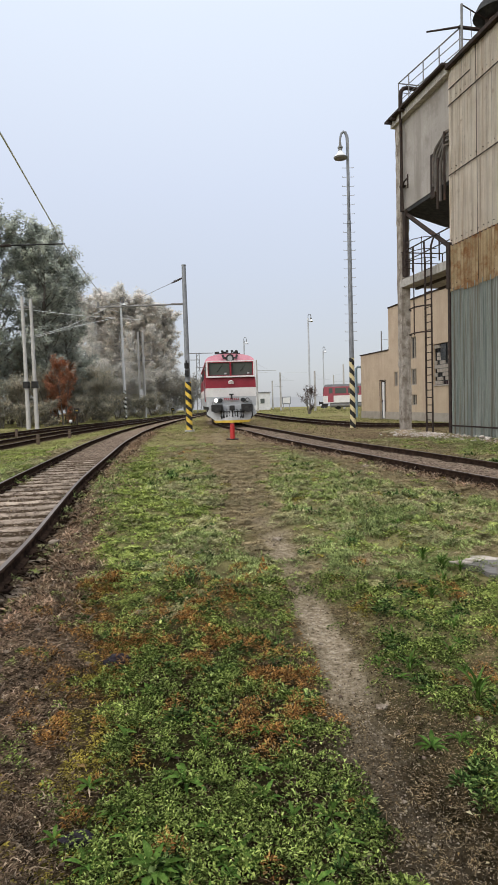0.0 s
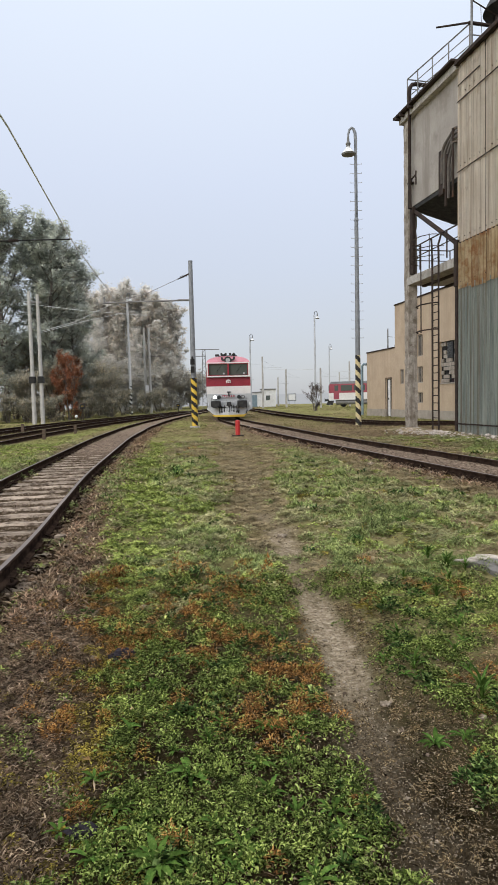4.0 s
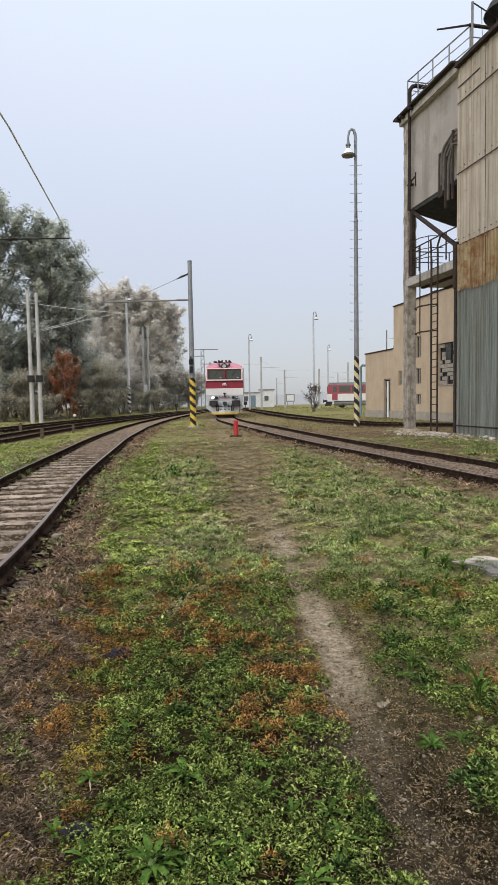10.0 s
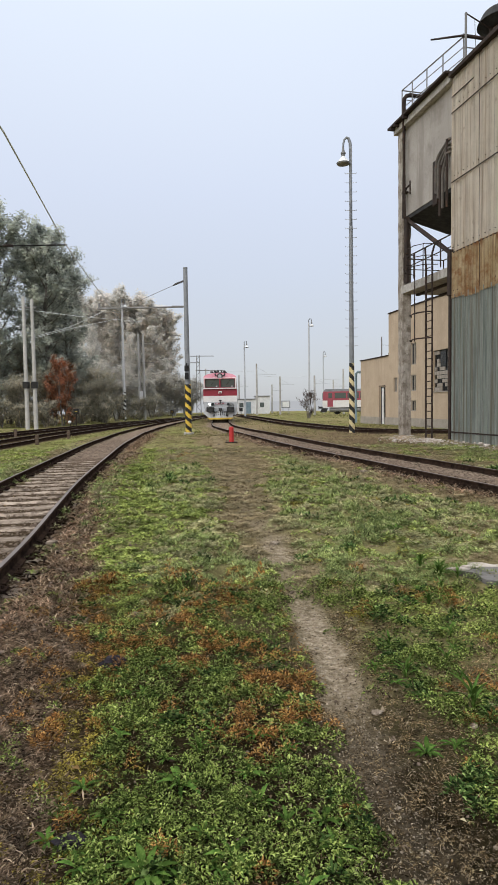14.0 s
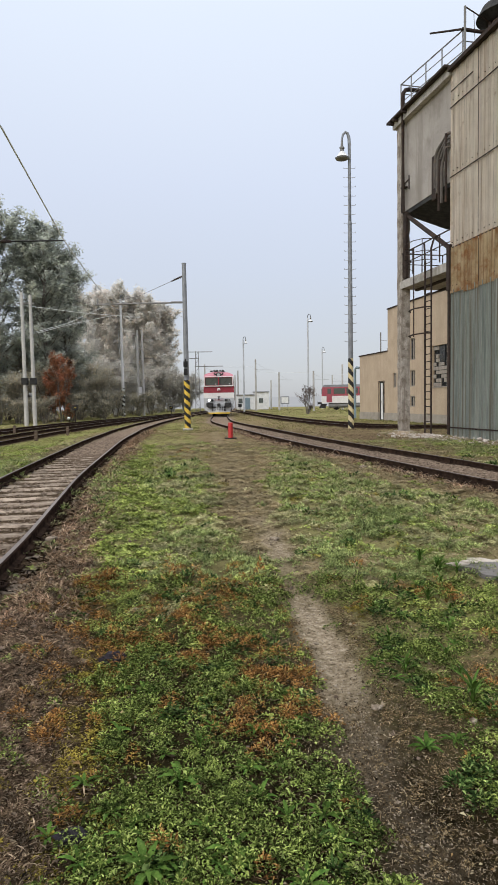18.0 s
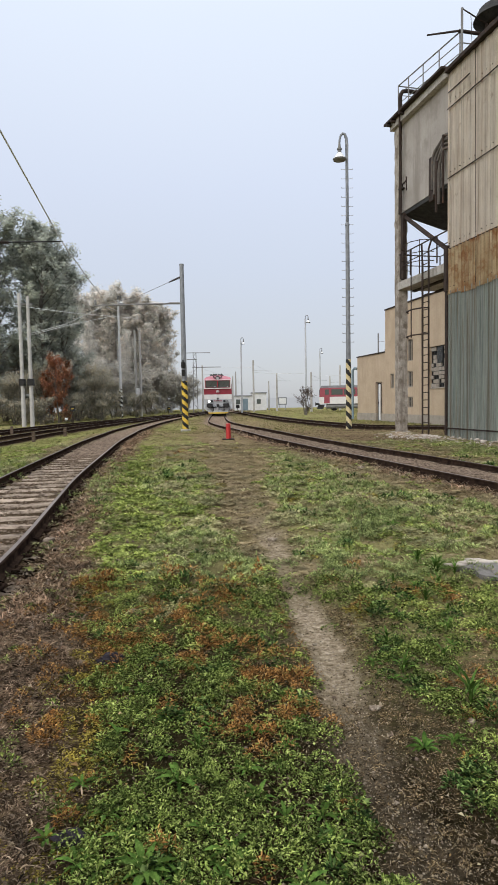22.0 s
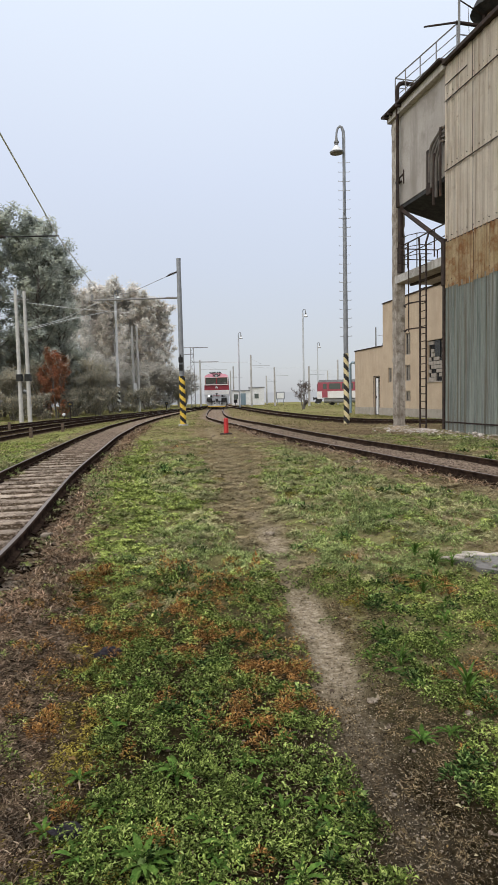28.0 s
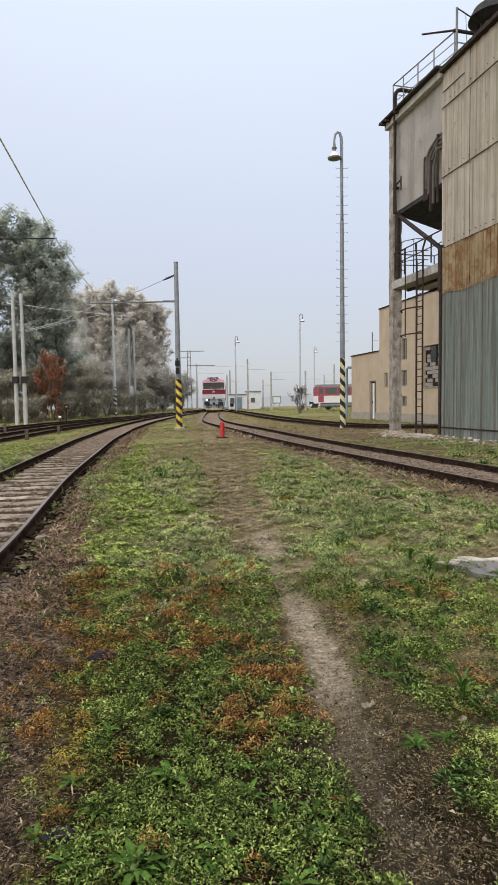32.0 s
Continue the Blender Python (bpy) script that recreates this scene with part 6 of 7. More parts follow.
def grow_tree(name, seed, h, spread, base, leaves, size, leaf_mat, label, category="tree", trunk_r=0.2, limbs=44, rise=0.7, fuzz=0.3, stems=1, top=0.7, bark=None, subs=5, low=0.55):
    """Trunk, limbs, branches and twigs; the leaves cluster along the outer wood."""
    rng = random.Random(seed)
    nr = np.random.RandomState(seed)
    t = thing(name, Matrix.Identity(4), label, category)
    bm = B()
    segs = []

    def way(a, e):
        return Vector((math.cos(a) * math.cos(e), math.sin(a) * math.cos(e), math.sin(e)))
    for s in range(stems):
        a0 = 2 * math.pi * s / stems + rng.random()
        lean = way(a0, 0) * (0.0 if stems == 1 else spread * 0.45)
        pts = [way(a0, 0) * 0.12 * (stems > 1) + Vector((0, 0, -0.1))]
        for i in range(1, 9):
            f = i / 8
            pts.append(pts[0] + lean * f + Vector((rng.uniform(-1, 1), rng.uniform(-1, 1), 0)) * h * 0.012 + Vector((0, 0, h * 0.95 * f)))
        tube(bm, pts, trunk_r, 7, trunk_r * 0.1)
        own = max(3, limbs // stems)
        for k in range(own):
            f = (base + (h * 0.97 - base) * ((k + rng.random()) / own) ** 0.9) / h
            g = (f - base / h) / (1 - base / h)
            reach = spread * (low + (1 - low) * min(1, g / 0.35)) * (1.0 if g < top else 1 - 0.8 * (g - top) / (1 - top)) * rng.uniform(0.55, 1.2)
            j = min(7.99, f / 0.95 * 8)
            o = pts[int(j)].lerp(pts[int(j) + 1], j - int(j))
            a, e = k * 2.399 + rng.uniform(-0.5, 0.5), rise * rng.uniform(0.4, 1.1) + 0.35 * g
            limb = [o]
            for i in range(4):
                limb.append(limb[-1] + way(a + rng.uniform(-0.3, 0.3), e + 0.12 * i + rng.uniform(-0.2, 0.2)) * reach / 4)
            tube(bm, limb, trunk_r * 0.3 * (1 - 0.6 * g) + 0.008, 5, 0.01)
            for i in range(1, 4):
                segs.append((limb[i], limb[i + 1], 0.6))
            for i in range(subs):
                q = 0.25 + 0.75 * (i + rng.random()) / subs
                j2 = min(3.99, q * 4)
                o2 = limb[int(j2)].lerp(limb[int(j2) + 1], j2 - int(j2))
                b1 = o2 + way(a + rng.choice((-1, 1)) * rng.uniform(0.4, 1.4), e + rng.uniform(-0.5, 0.6)) * reach * rng.uniform(0.2, 0.42)
                tube(bm, [o2, o2.lerp(b1, 0.5) + Vector((0, 0, 0.05 * reach)), b1], 0.02 * trunk_r / 0.2, 3, 0.006)
                segs.append((o2, b1, 1.0))
                for _ in range(2):
                    segs.append((o2.lerp(b1, rng.uniform(0.4, 1)), b1 + way(rng.uniform(0, 6.283), rng.uniform(-0.4, 1.0)) * reach * rng.uniform(0.08, 0.2), 0.9))
    part("trunk", bm, bark or BARK, t)
    a = np.array([tuple(q[0]) for q in segs])
    b = np.array([tuple(q[1]) for q in segs])
    w = np.array([q[2] for q in segs]) * np.linalg.norm(b - a, axis=1) * nr.uniform(0.3, 1.7, len(segs))
    idx = nr.choice(len(segs), leaves, p=w / w.sum())
    p = a[idx] + (b - a)[idx] * nr.rand(leaves)[:, None] + nr.normal(0, fuzz * 0.6, (leaves, 3)) * np.array([1, 1, 0.8])
    p[:, 2] = np.maximum(p[:, 2], 0.1)
    v, f = tri_leaves(p, nr.rand(leaves) * 6.283, nr.uniform(-0.9, 0.8, leaves), size * nr.uniform(0.6, 1.4, leaves), size * nr.uniform(0.5, 1.0, leaves))
    fast_mesh("crown", v, f, leaf_mat, t)
    return t


def put(src, places):
    """Moves the first, copies it for the rest: (x, y, turn, scale)."""
    for i, (x, y, rz, s) in enumerate(places):
        m = pose(x, y, 0, 0, 0, rz)
        if i == 0:
            src.matrix_basis = m
            src.scale = (s, s, s)
        else:
            o = copy_thing(src, m)
            o.scale = (s, s, s)


DARK_LEAF = leaf_material("dark_wine_leaves", [(0, (0.10, 0.08, 0.08)), (0.6, (0.16, 0.125, 0.12)), (1, (0.24, 0.18, 0.155))], 0.85, 0.3)


# thicket leaves carry the distance haze in their base colour
LEAF_THICKET = leaf_material("mist_paled_thicket_leaves", [(0, (0.43, 0.415, 0.39)), (0.6, (0.49, 0.465, 0.43)), (1, (0.55, 0.50, 0.42))], 0.9, 0.5, patch=1.2, depth=0.25)


def build_trees():
    a = grow_tree("poplar_tree", 5, 20.5, 3.9, 1.5, 21000, 0.30, LEAF_MIST_GREEN, "tall grey-green leafy tree at the wood's edge", trunk_r=0.3, limbs=62, rise=0.7, fuzz=0.4, top=0.78)
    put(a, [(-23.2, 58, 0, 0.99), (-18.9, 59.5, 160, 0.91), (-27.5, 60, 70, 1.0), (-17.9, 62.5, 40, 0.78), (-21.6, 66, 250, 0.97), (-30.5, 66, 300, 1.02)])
    b = grow_tree("birch_tree", 8, 21.0, 4.3, 1.0, 11500, 0.42, LEAF_MIST_AUTUMN, "thin-leaved autumn tree pale in the mist", trunk_r=0.17, limbs=50, rise=0.85, fuzz=0.42, top=0.78, bark=PALE_BARK)
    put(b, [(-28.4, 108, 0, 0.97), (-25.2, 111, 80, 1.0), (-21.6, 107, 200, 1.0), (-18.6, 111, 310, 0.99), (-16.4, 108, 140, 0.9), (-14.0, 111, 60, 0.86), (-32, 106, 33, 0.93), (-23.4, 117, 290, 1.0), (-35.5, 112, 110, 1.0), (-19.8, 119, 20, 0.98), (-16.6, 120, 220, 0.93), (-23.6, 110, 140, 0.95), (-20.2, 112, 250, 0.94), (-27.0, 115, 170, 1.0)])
    c = grow_tree("slender_tree", 21, 16.0, 2.8, 2.0, 6000, 0.22, LEAF_MIST_AUTUMN, "slender half-bare tree in front of the misty wood", trunk_r=0.13, limbs=40, rise=0.9, fuzz=0.35, bark=PALE_BARK)
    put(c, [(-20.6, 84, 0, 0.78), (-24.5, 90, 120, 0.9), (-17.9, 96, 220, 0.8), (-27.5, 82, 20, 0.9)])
    r = grow_tree("rust_bush", 31, 5.4, 1.5, 0.25, 7000, 0.14, LEAF_RUST, "rust-red autumn shrub beside the tracks", "shrub", 0.06, 30, 0.9, 0.2, 3, 0.75)
    put(r, [(-16.2, 54.5, 0, 1.0), (-17.3, 56.0, 90, 0.8)])
    d = grow_tree("hedge_bush", 41, 3.6, 1.8, 0.1, 7000, 0.16, LEAF_BUSH, "dense brown-green bush along the wood", "shrub", 0.06, 40, 0.85, 0.45, 6, 0.6, low=0.8)
    put(d, [(-19.3, 52.5, 0, 1.0), (-22.5, 51, 60, 1.15), (-25.8, 50, 150, 0.9), (-18.4, 58, 200, 1.2), (-17.2, 63, 20, 1.0), (-16.0, 68, 290, 1.1), (-17.8, 72, 110, 1.5), (-29, 52, 200, 1.2), (-21.5, 66, 220, 1.9), (-24.5, 64, 320, 1.8)])
    q = grow_tree("thicket_bush", 45, 3.8, 1.7, 0.15, 7000, 0.19, LEAF_THICKET, "thicket coloured pale for the mist under the wood", "shrub", 0.06, 45, 0.8, 0.3, 5, 0.6, bark=PALE_BARK, low=0.8)
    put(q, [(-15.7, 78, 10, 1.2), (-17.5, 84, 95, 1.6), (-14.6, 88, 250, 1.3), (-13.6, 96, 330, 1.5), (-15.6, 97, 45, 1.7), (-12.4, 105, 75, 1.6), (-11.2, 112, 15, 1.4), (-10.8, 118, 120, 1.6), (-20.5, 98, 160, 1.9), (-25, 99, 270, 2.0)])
    e = grow_tree("dark_shrub", 52, 3.0, 1.35, 0.2, 2400, 0.12, DARK_LEAF, "dark reddish half-bare shrub on the grass", "shrub", 0.05, 34, 0.8, 0.14, 6, 0.6)
    put(e, [(6.8, 69, 0, 0.95)])
    g = grow_tree("thin_bush", 61, 2.2, 1.2, 0.1, 2200, 0.14, LEAF_BUSH, "low yellowish bush by the rails", "shrub", 0.04, 26, 0.6, 0.2, 4, 0.6, low=0.8)
    put(g, [(-16.4, 50.6, 0, 0.9), (-18.0, 49.8, 40, 0.85), (-19.9, 50.2, 130, 1.0), (-21.6, 49.2, 210, 0.9), (-23.6, 49.4, 280, 1.1), (-25.4, 48.6, 350, 0.9), (-15.4, 55.5, 160, 0.8), (-15.9, 59.5, 70, 1.1), (-14.6, 69.5, 20, 1.2), (-14.4, 80, 190, 1.3), (-13.8, 60.5, 100, 0.8), (-14.9, 64, 220, 1.2), (-13.0, 75, 300, 1.1), (-12.6, 82, 10, 1.3)])


build_trees()


# ---- small growth on the ground ----
def scatter(n, seed, y0=1.55, y1=30.0, wide=0.47, west=0.0, east=0.0):
    """Places thinning out with distance from the near end of the footpath."""
    nr = np.random.RandomState(seed)
    y = np.exp(nr.uniform(np.log(y0), np.log(y1), n))
    x = nr.uniform(-1, 1, n) * (wide * y + 0.35)
    return x, y, nr


def weeds(name, n, seed, keep, size, mat, label, elev=(0.1, 0.9), lift=0.03, slim=0.6, grow=0.10, y1=30.0, clump=0, spread=0.03, drop=0.25, y0=1.55, oval=False, sigma=0.28, hump=0.0):
    """Leaves or blades on the ground; a clump's leaves share a height."""
    x, y, nr = scatter(n, seed, y0, y1)
    chance = keep(x, y, *ground_masks(x, y))
    ok = nr.rand(n) < chance
    x, y = x[ok], y[ok]
    top = nr.rand(len(x)) * hump
    if clump:
        far = 1 + grow * np.maximum(0, y - 3)
        x = np.repeat(x, clump) + nr.normal(0, 1, len(x) * clump) * np.repeat(far, clump) * spread
        y = np.repeat(y, clump) + nr.normal(0, 1, len(y) * clump) * np.repeat(far, clump) * spread
        top = np.repeat(top, clump)
    m = len(x)
    far = 1 + grow * np.maximum(0, y - 3)
    s = size * far * np.exp(nr.normal(0, sigma, m))
    z = ground_height(x, y) + (top + nr.rand(m) ** 1.5 * lift) * far ** 0.5
    v, f = leaf_geometry(np.stack([x, y, z], 1), nr.rand(m) * 6.283, nr.uniform(elev[0], elev[1], m), s, s * slim * nr.uniform(0.7, 1.3, m), drop if slim > 0.15 else drop * 0.4, 0.12 if slim > 0.3 else 0.01, oval)
    tagged(fast_mesh(name, v, f, mat), label, "weeds", kind="stuff")


def open_ground(path, bed, verge):
    return (1 - np.minimum(1, path * 1.3)) * (1 - bed) * (1 - 0.93 * verge)


def build_weeds():
    def step(v, at, width):
        return np.clip((v - at) / width, 0, 1)

    def straw(x, y, path, bed, verge, dry, n1, n2, n3):
        inner = np.abs(off_line(WEST, x, y)) < 0.95
        return np.clip(0.2 + 0.15 * step(5.5 - y, 0, 1) + verge + 0.5 * dry + 0.1 * bed, 0, 1) * (1 - path) ** 2 * np.where(inner, 0.02, 1)

    def verge_straw(x, y, path, bed, verge, dry, n1, n2, n3):
        w = off_line(WEST, x, y)
        e = off_line(EAST, x, y)
        close = np.clip(1 - np.abs(np.abs(w) - 1.25) / 0.4, 0, 1) * (w > 1.04) + 0.8 * np.clip(1 - np.abs(e + 1.15) / 0.45, 0, 1) * (e < -0.9)
        return np.clip(verge * 0.9 * (w > 1.04) * (e < 0.5) + close, 0, 1) * np.clip(0.3 + step(fnoise(x, y, 0.3, 17), 0.42, 0.1), 0, 1)

    def foot_debris(x, y, path, bed, verge, dry, n1, n2, n3):
        w, e = off_line(WEST, x, y), off_line(EAST, x, y)
        near = np.clip(1 - np.abs(w - 0.92) / 0.17, 0, 1) + np.clip(1 - np.abs(e + 1.0) / 0.2, 0, 1)
        return np.clip(near, 0, 1) * np.clip(step(fnoise(x, y, 0.5, 61), 0.42, 0.12), 0.1, 1)

    def grass(x, y, path, bed, verge, dry, n1, n2, n3):
        k = fnoise(x, y, 0.9, 131)
        return open_ground(path, bed, verge) * np.clip(step(k, 0.44, 0.08), 0.05, 1) * (1 - 0.93 * dry)

    def brown(x, y, path, bed, verge, dry, n1, n2, n3):
        k = fnoise(x, y, 0.5, 191)
        return (1 - bed) * np.clip(dry * 1.1 + step(k, 0.52, 0.08) * 0.6, 0, 1) * (1 - path)

    def spots(x, y, places):
        k = np.zeros_like(x)
        for cx, cy, r in places:
            k = np.maximum(k, np.exp(-((x - cx) / r) ** 2 - ((y - cy) / r) ** 2))
        return k

    def ochre(x, y, *masks):
        return spots(x, y, ((-0.78, 2.95, 0.2), (-0.72, 2.62, 0.18), (-0.62, 2.2, 0.1), (-0.85, 3.3, 0.15), (2.2, 7.2, 0.4), (1.75, 5.2, 0.15), (-0.8, 1.9, 0.12))) * step(vnoise(x, y, 0.05, 77), 0.35, 0.15)

    def fallen(x, y, path, bed, verge, dry, n1, n2, n3):
        return 1 - 0.5 * path

    def far_grass(x, y, path, bed, verge, dry, n1, n2, n3):
        return (1 - bed) * np.clip((fnoise(x, y, 5.0, 171) - 0.35) / 0.15, 0.15, 1)

    weeds("dead_grass", 60000, 5, straw, 0.026, STRAW, "dead straw and withered stalks lying on the soil", (-0.2, 0.5), 0.02, 0.1, grow=0.09, y1=14)
    weeds("dead_grass", 22000, 15, brown, 0.016, STRAW, "withered brown turf beside the footpath", (0.0, 0.8), 0.01, 0.22, grow=0.10, y0=2.2, y1=34, clump=4, spread=0.02)
    weeds("dead_stalks", 52000, 25, verge_straw, 0.04, DRY_STALK, "tangle of dead brown stalks beside the rails", (-0.1, 1.1), 0.03, 0.1, grow=0.085, y0=4.3, y1=34, clump=7, spread=0.03, drop=0.45, sigma=0.3)
    weeds("dead_stalks", 42000, 26, verge_straw, 0.019, GREY_STALK, "matted grey-brown dead stems on the dark soil", (-0.3, 0.9), 0.018, 0.15, grow=0.13, y0=1.6, y1=5.2, clump=6, spread=0.022, drop=0.55, sigma=0.4)
    weeds("short_grass", 36000, 6, grass, 0.022, GRASS, "short grass of the yard", (0.1, 0.9), 0.006, 0.22, grow=0.07, y0=14.0, y1=45.0, clump=4, spread=0.03)
    weeds("dead_stalks", 17000, 35, foot_debris, 0.05, DARK_STALK, "dark tangled stalks and leaves caught under the rails", (0.0, 1.2), 0.03, 0.16, grow=0.05, y0=3.2, y1=34, clump=6, spread=0.04, drop=0.5)
    weeds("ground_moss", 60000, 42, ochre, 0.009, WEED_OCHRE, "ochre moss between the weeds", (0.0, 0.7), 0.008, 0.7, 0.11, clump=6, spread=0.01, y0=1.6, y1=9)
    weeds("fallen_leaves", 260, 43, fallen, 0.02, FALLEN, "scattered yellow fallen leaves", (-0.1, 0.3), 0.05, 0.6, 0.04, y1=12)
    weeds("far_grass", 26000, 8, far_grass, 0.05, GRASS, "uneven short grass between the distant tracks", (0.2, 1.2), 0.01, 0.3, grow=0.02, y0=30.0, y1=120.0, clump=3, spread=0.06)


build_weeds()


# ---- turf: cushions of small leaves, each of one kind of weed ----
def spread_places(seed, y0, y1, radius, cover):
    """Places whose density lets cushions of that radius cover the ground so many times over."""
    nr = np.random.RandomState(seed)
    ys = np.linspace(y0, y1, 400)
    rate = cover * (0.94 * ys + 0.7) / (math.pi * radius(ys) ** 2)
    total = np.concatenate([[0], np.cumsum((rate[1:] + rate[:-1]) / 2 * np.diff(ys))])
    n = int(total[-1])
    y = np.interp(nr.rand(n) * total[-1], total, ys)
    return nr.uniform(-1, 1, n) * (0.47 * y + 0.35), y, nr


def cushion_radius(y):
    return 0.036 + 0.0042 * np.maximum(0, y - 2)


def weed_kind(x, y, nr):
    """The kind of weed that holds each spot: 0 fresh green, 1 yellow-green, 2 dark, 3 rust-red, 4 olive turf, 5 withered, 6 ochre moss."""
    path, bed, verge, dry, n1, n2, n3 = ground_masks(x, y)
    o = np.argsort(FOOTPATH[:, 1])
    d = x - np.interp(y, FOOTPATH[o, 1], FOOTPATH[o, 0])
    w = off_line(WEST, x, y)
    left = np.clip(-d / 0.15, 0, 1)
    strip = np.clip(1.3 - np.abs(w - 1.85 - 0.4 * (n2 - 0.5)) / 0.42, 0, 1) * np.clip((y - 4.5) / 1.5, 0, 1)
    mid = np.clip((y - 4.2) / 2.5, 0, 1)
    lush = np.clip((3.0 - y) / 0.6, 0, 1) * np.clip((-d - 0.05) / 0.1, 0, 1) * np.clip((x + 0.36 * y) / 0.3, 0, 1)
    east = np.clip((d + 0.08) / 0.1, 0, 1) * np.clip((0.36 + 0.5 * (n3 - 0.5) - d) / 0.12, 0, 1) * np.clip((3.6 - y) / 0.6, 0, 1)
    zone = np.clip(1.3 - np.abs(y - 3.9) / 2.2, 0, 1) * left
    edge = np.clip(1 - np.abs(w - 1.8) / 0.35, 0, 1) * (y < 6.5)

    def field(scale, seed):
        return (fnoise(x, y, scale, seed) - 0.5) * 2.2 + (vnoise(x, y, scale * 0.3, seed + 7) - 0.5) * 0.55
    beside = np.clip(1 - np.abs(np.abs(d) - np.where(d < 0, 0.12, 0.2)) / np.where(d < 0, 0.14, 0.24), 0, 1) * (y > 2.6)
    right = np.clip((d - 0.1) / 0.2, 0, 1) * np.clip((6.5 - y) / 1.5, 0, 1)
    score = np.stack([
        field(0.30, 601) + 0.26 - 0.15 * mid + 0.35 * lush - 0.6 * dry * (1 - lush) + np.where(x < 0, 0.25, 0.6) * bright_patch(x, y) - 0.06 * right,
        field(0.36, 611) - 0.05 + 0.95 * strip + 0.75 * bright_patch(x, y) * mid * (x < 0) - 0.3 * lush + 0.85 * (w < -1.5) - 0.25 * right,
        field(0.27, 621) - 0.2 + 0.6 * lush * np.clip((d + 0.55) / 0.3, 0, 1) - 0.5 * dry - 0.2 * mid - 0.05 * right,
        field(0.17, 631) - 0.16 + 0.34 * zone + 0.3 * edge - 0.3 * lush - 0.7 * np.clip((y - 5.3) / 1.0, 0, 1) - 0.3 * (1 - left),
        field(0.50, 641) - 0.65 + 0.86 * mid - 0.3 * dry,
        field(0.28, 651) - 0.2 + 0.9 * dry + 0.6 * east - 0.35 * lush + 0.12 * mid + 0.45 * beside + 0.16 * right,
        field(0.26, 661) - 0.42 + 0.6 * np.clip((-0.27 * y + 0.2 - x) / 0.2, 0, 1) * (y < 3.8) + 0.35 * edge + 0.15 * mid])
    grow = (1 - np.minimum(1, path * 1.6)) * (1 - bed) * (1 - 0.86 * verge) * (1 - 0.6 * east) * (1 - 0.3 * dry)
    score += nr.normal(0, 0.17, score.shape)
    return score.argmax(0), grow


def build_turf():
    looks = ((WEED_GREEN, 0.0135, 0.4, (-0.2, 1.1), 0.045, "low fresh-green weeds and clover covering the yard"),
             (WEED_LIME, 0.0115, 0.75, (-0.2, 0.7), 0.03, "yellow-green moss and clover patches"),
             (WEED_DARK, 0.021, 0.36, (0.0, 1.0), 0.045, "darker broad-leaved weeds in lush patches"),
             (WEED_RED, 0.016, 0.28, (0.1, 1.2), 0.05, "red-brown withered weeds"),
             (TURF, 0.0135, 0.55, (-0.3, 0.6), 0.036, "olive turf of short grass and moss"),
             (DRY_TURF, 0.014, 0.4, (-0.3, 0.5), 0.018, "withered brown turf"),
             (WEED_OCHRE, 0.010, 0.7, (-0.2, 0.6), 0.018, "ochre moss between the weeds"))
    for y0, y1, seed, cover, near in ((1.5, 5.2, 701, 2.3, True), (5.2, 23.0, 702, 1.3, False)):
        x, y, nr = spread_places(seed, y0, y1, cushion_radius, cover)
        kind, grow = weed_kind(x, y, nr)
        ok = nr.rand(len(x)) < grow * np.clip(0.45 + (vnoise(x, y, 0.11 if near else 0.3, 9) - 0.25) * 2.2, 0.3, 1)
        x, y, kind = x[ok], y[ok], kind[ok]
        for k, (mat, size, slim, elev, tall, label) in enumerate(looks):
            cx, cy = x[kind == k], y[kind == k]
            if k == 0 and not near:
                mat = FIELD_GREEN
            if k == 5 and near:
                mat, size, slim = WITHERED, 0.011, 0.3
            r = cushion_radius(cy) * (1.0 if near else 1.25) * np.exp(nr.normal(0, 0.25, len(cx)))
            s = size * (1 + (0.10 if near else 0.22) * np.clip(cy - 3, 0, 8.5))
            count = np.clip((1.0 if near else 1.3) * r * r * 3.14 / (s * s * max(slim, 0.3) * 0.55), 5, 72).astype(int)
            i = np.repeat(np.arange(len(cx)), count)
            m = len(i)
            a, q = nr.rand(m) * 6.283, np.sqrt(nr.rand(m)) * 1.15
            high = tall * np.exp(nr.normal(0, 0.35, len(cx))) * (1 + 0.05 * cy)
            px, py = cx[i] + q * r[i] * np.cos(a), cy[i] + q * r[i] * np.sin(a)
            z = ground_height(px, py) + high[i] * np.clip(1 - q * q * 0.8, 0.03, 1) * (0.55 + 0.45 * nr.rand(m))
            ln = s[i] * np.exp(nr.normal(0, 0.28, m))
            p = np.stack([px, py, z], 1)
            az, el = a + nr.normal(0, 0.9, m), nr.uniform(elev[0], elev[1], m)
            if near:
                v, f = leaf_geometry(p, az, el, ln, ln * slim * nr.uniform(0.7, 1.3, m), 0.25, 0.12 if slim > 0.3 else 0.02)
            else:
                v, f = tri_leaves(p, az, el, ln * 1.15, ln * max(slim, 0.45) * nr.uniform(0.8, 1.4, m))
            tagged(fast_mesh("ground_weeds" if k != 5 else "dead_grass", v, f, mat), label, "weeds", kind="stuff")


build_turf()


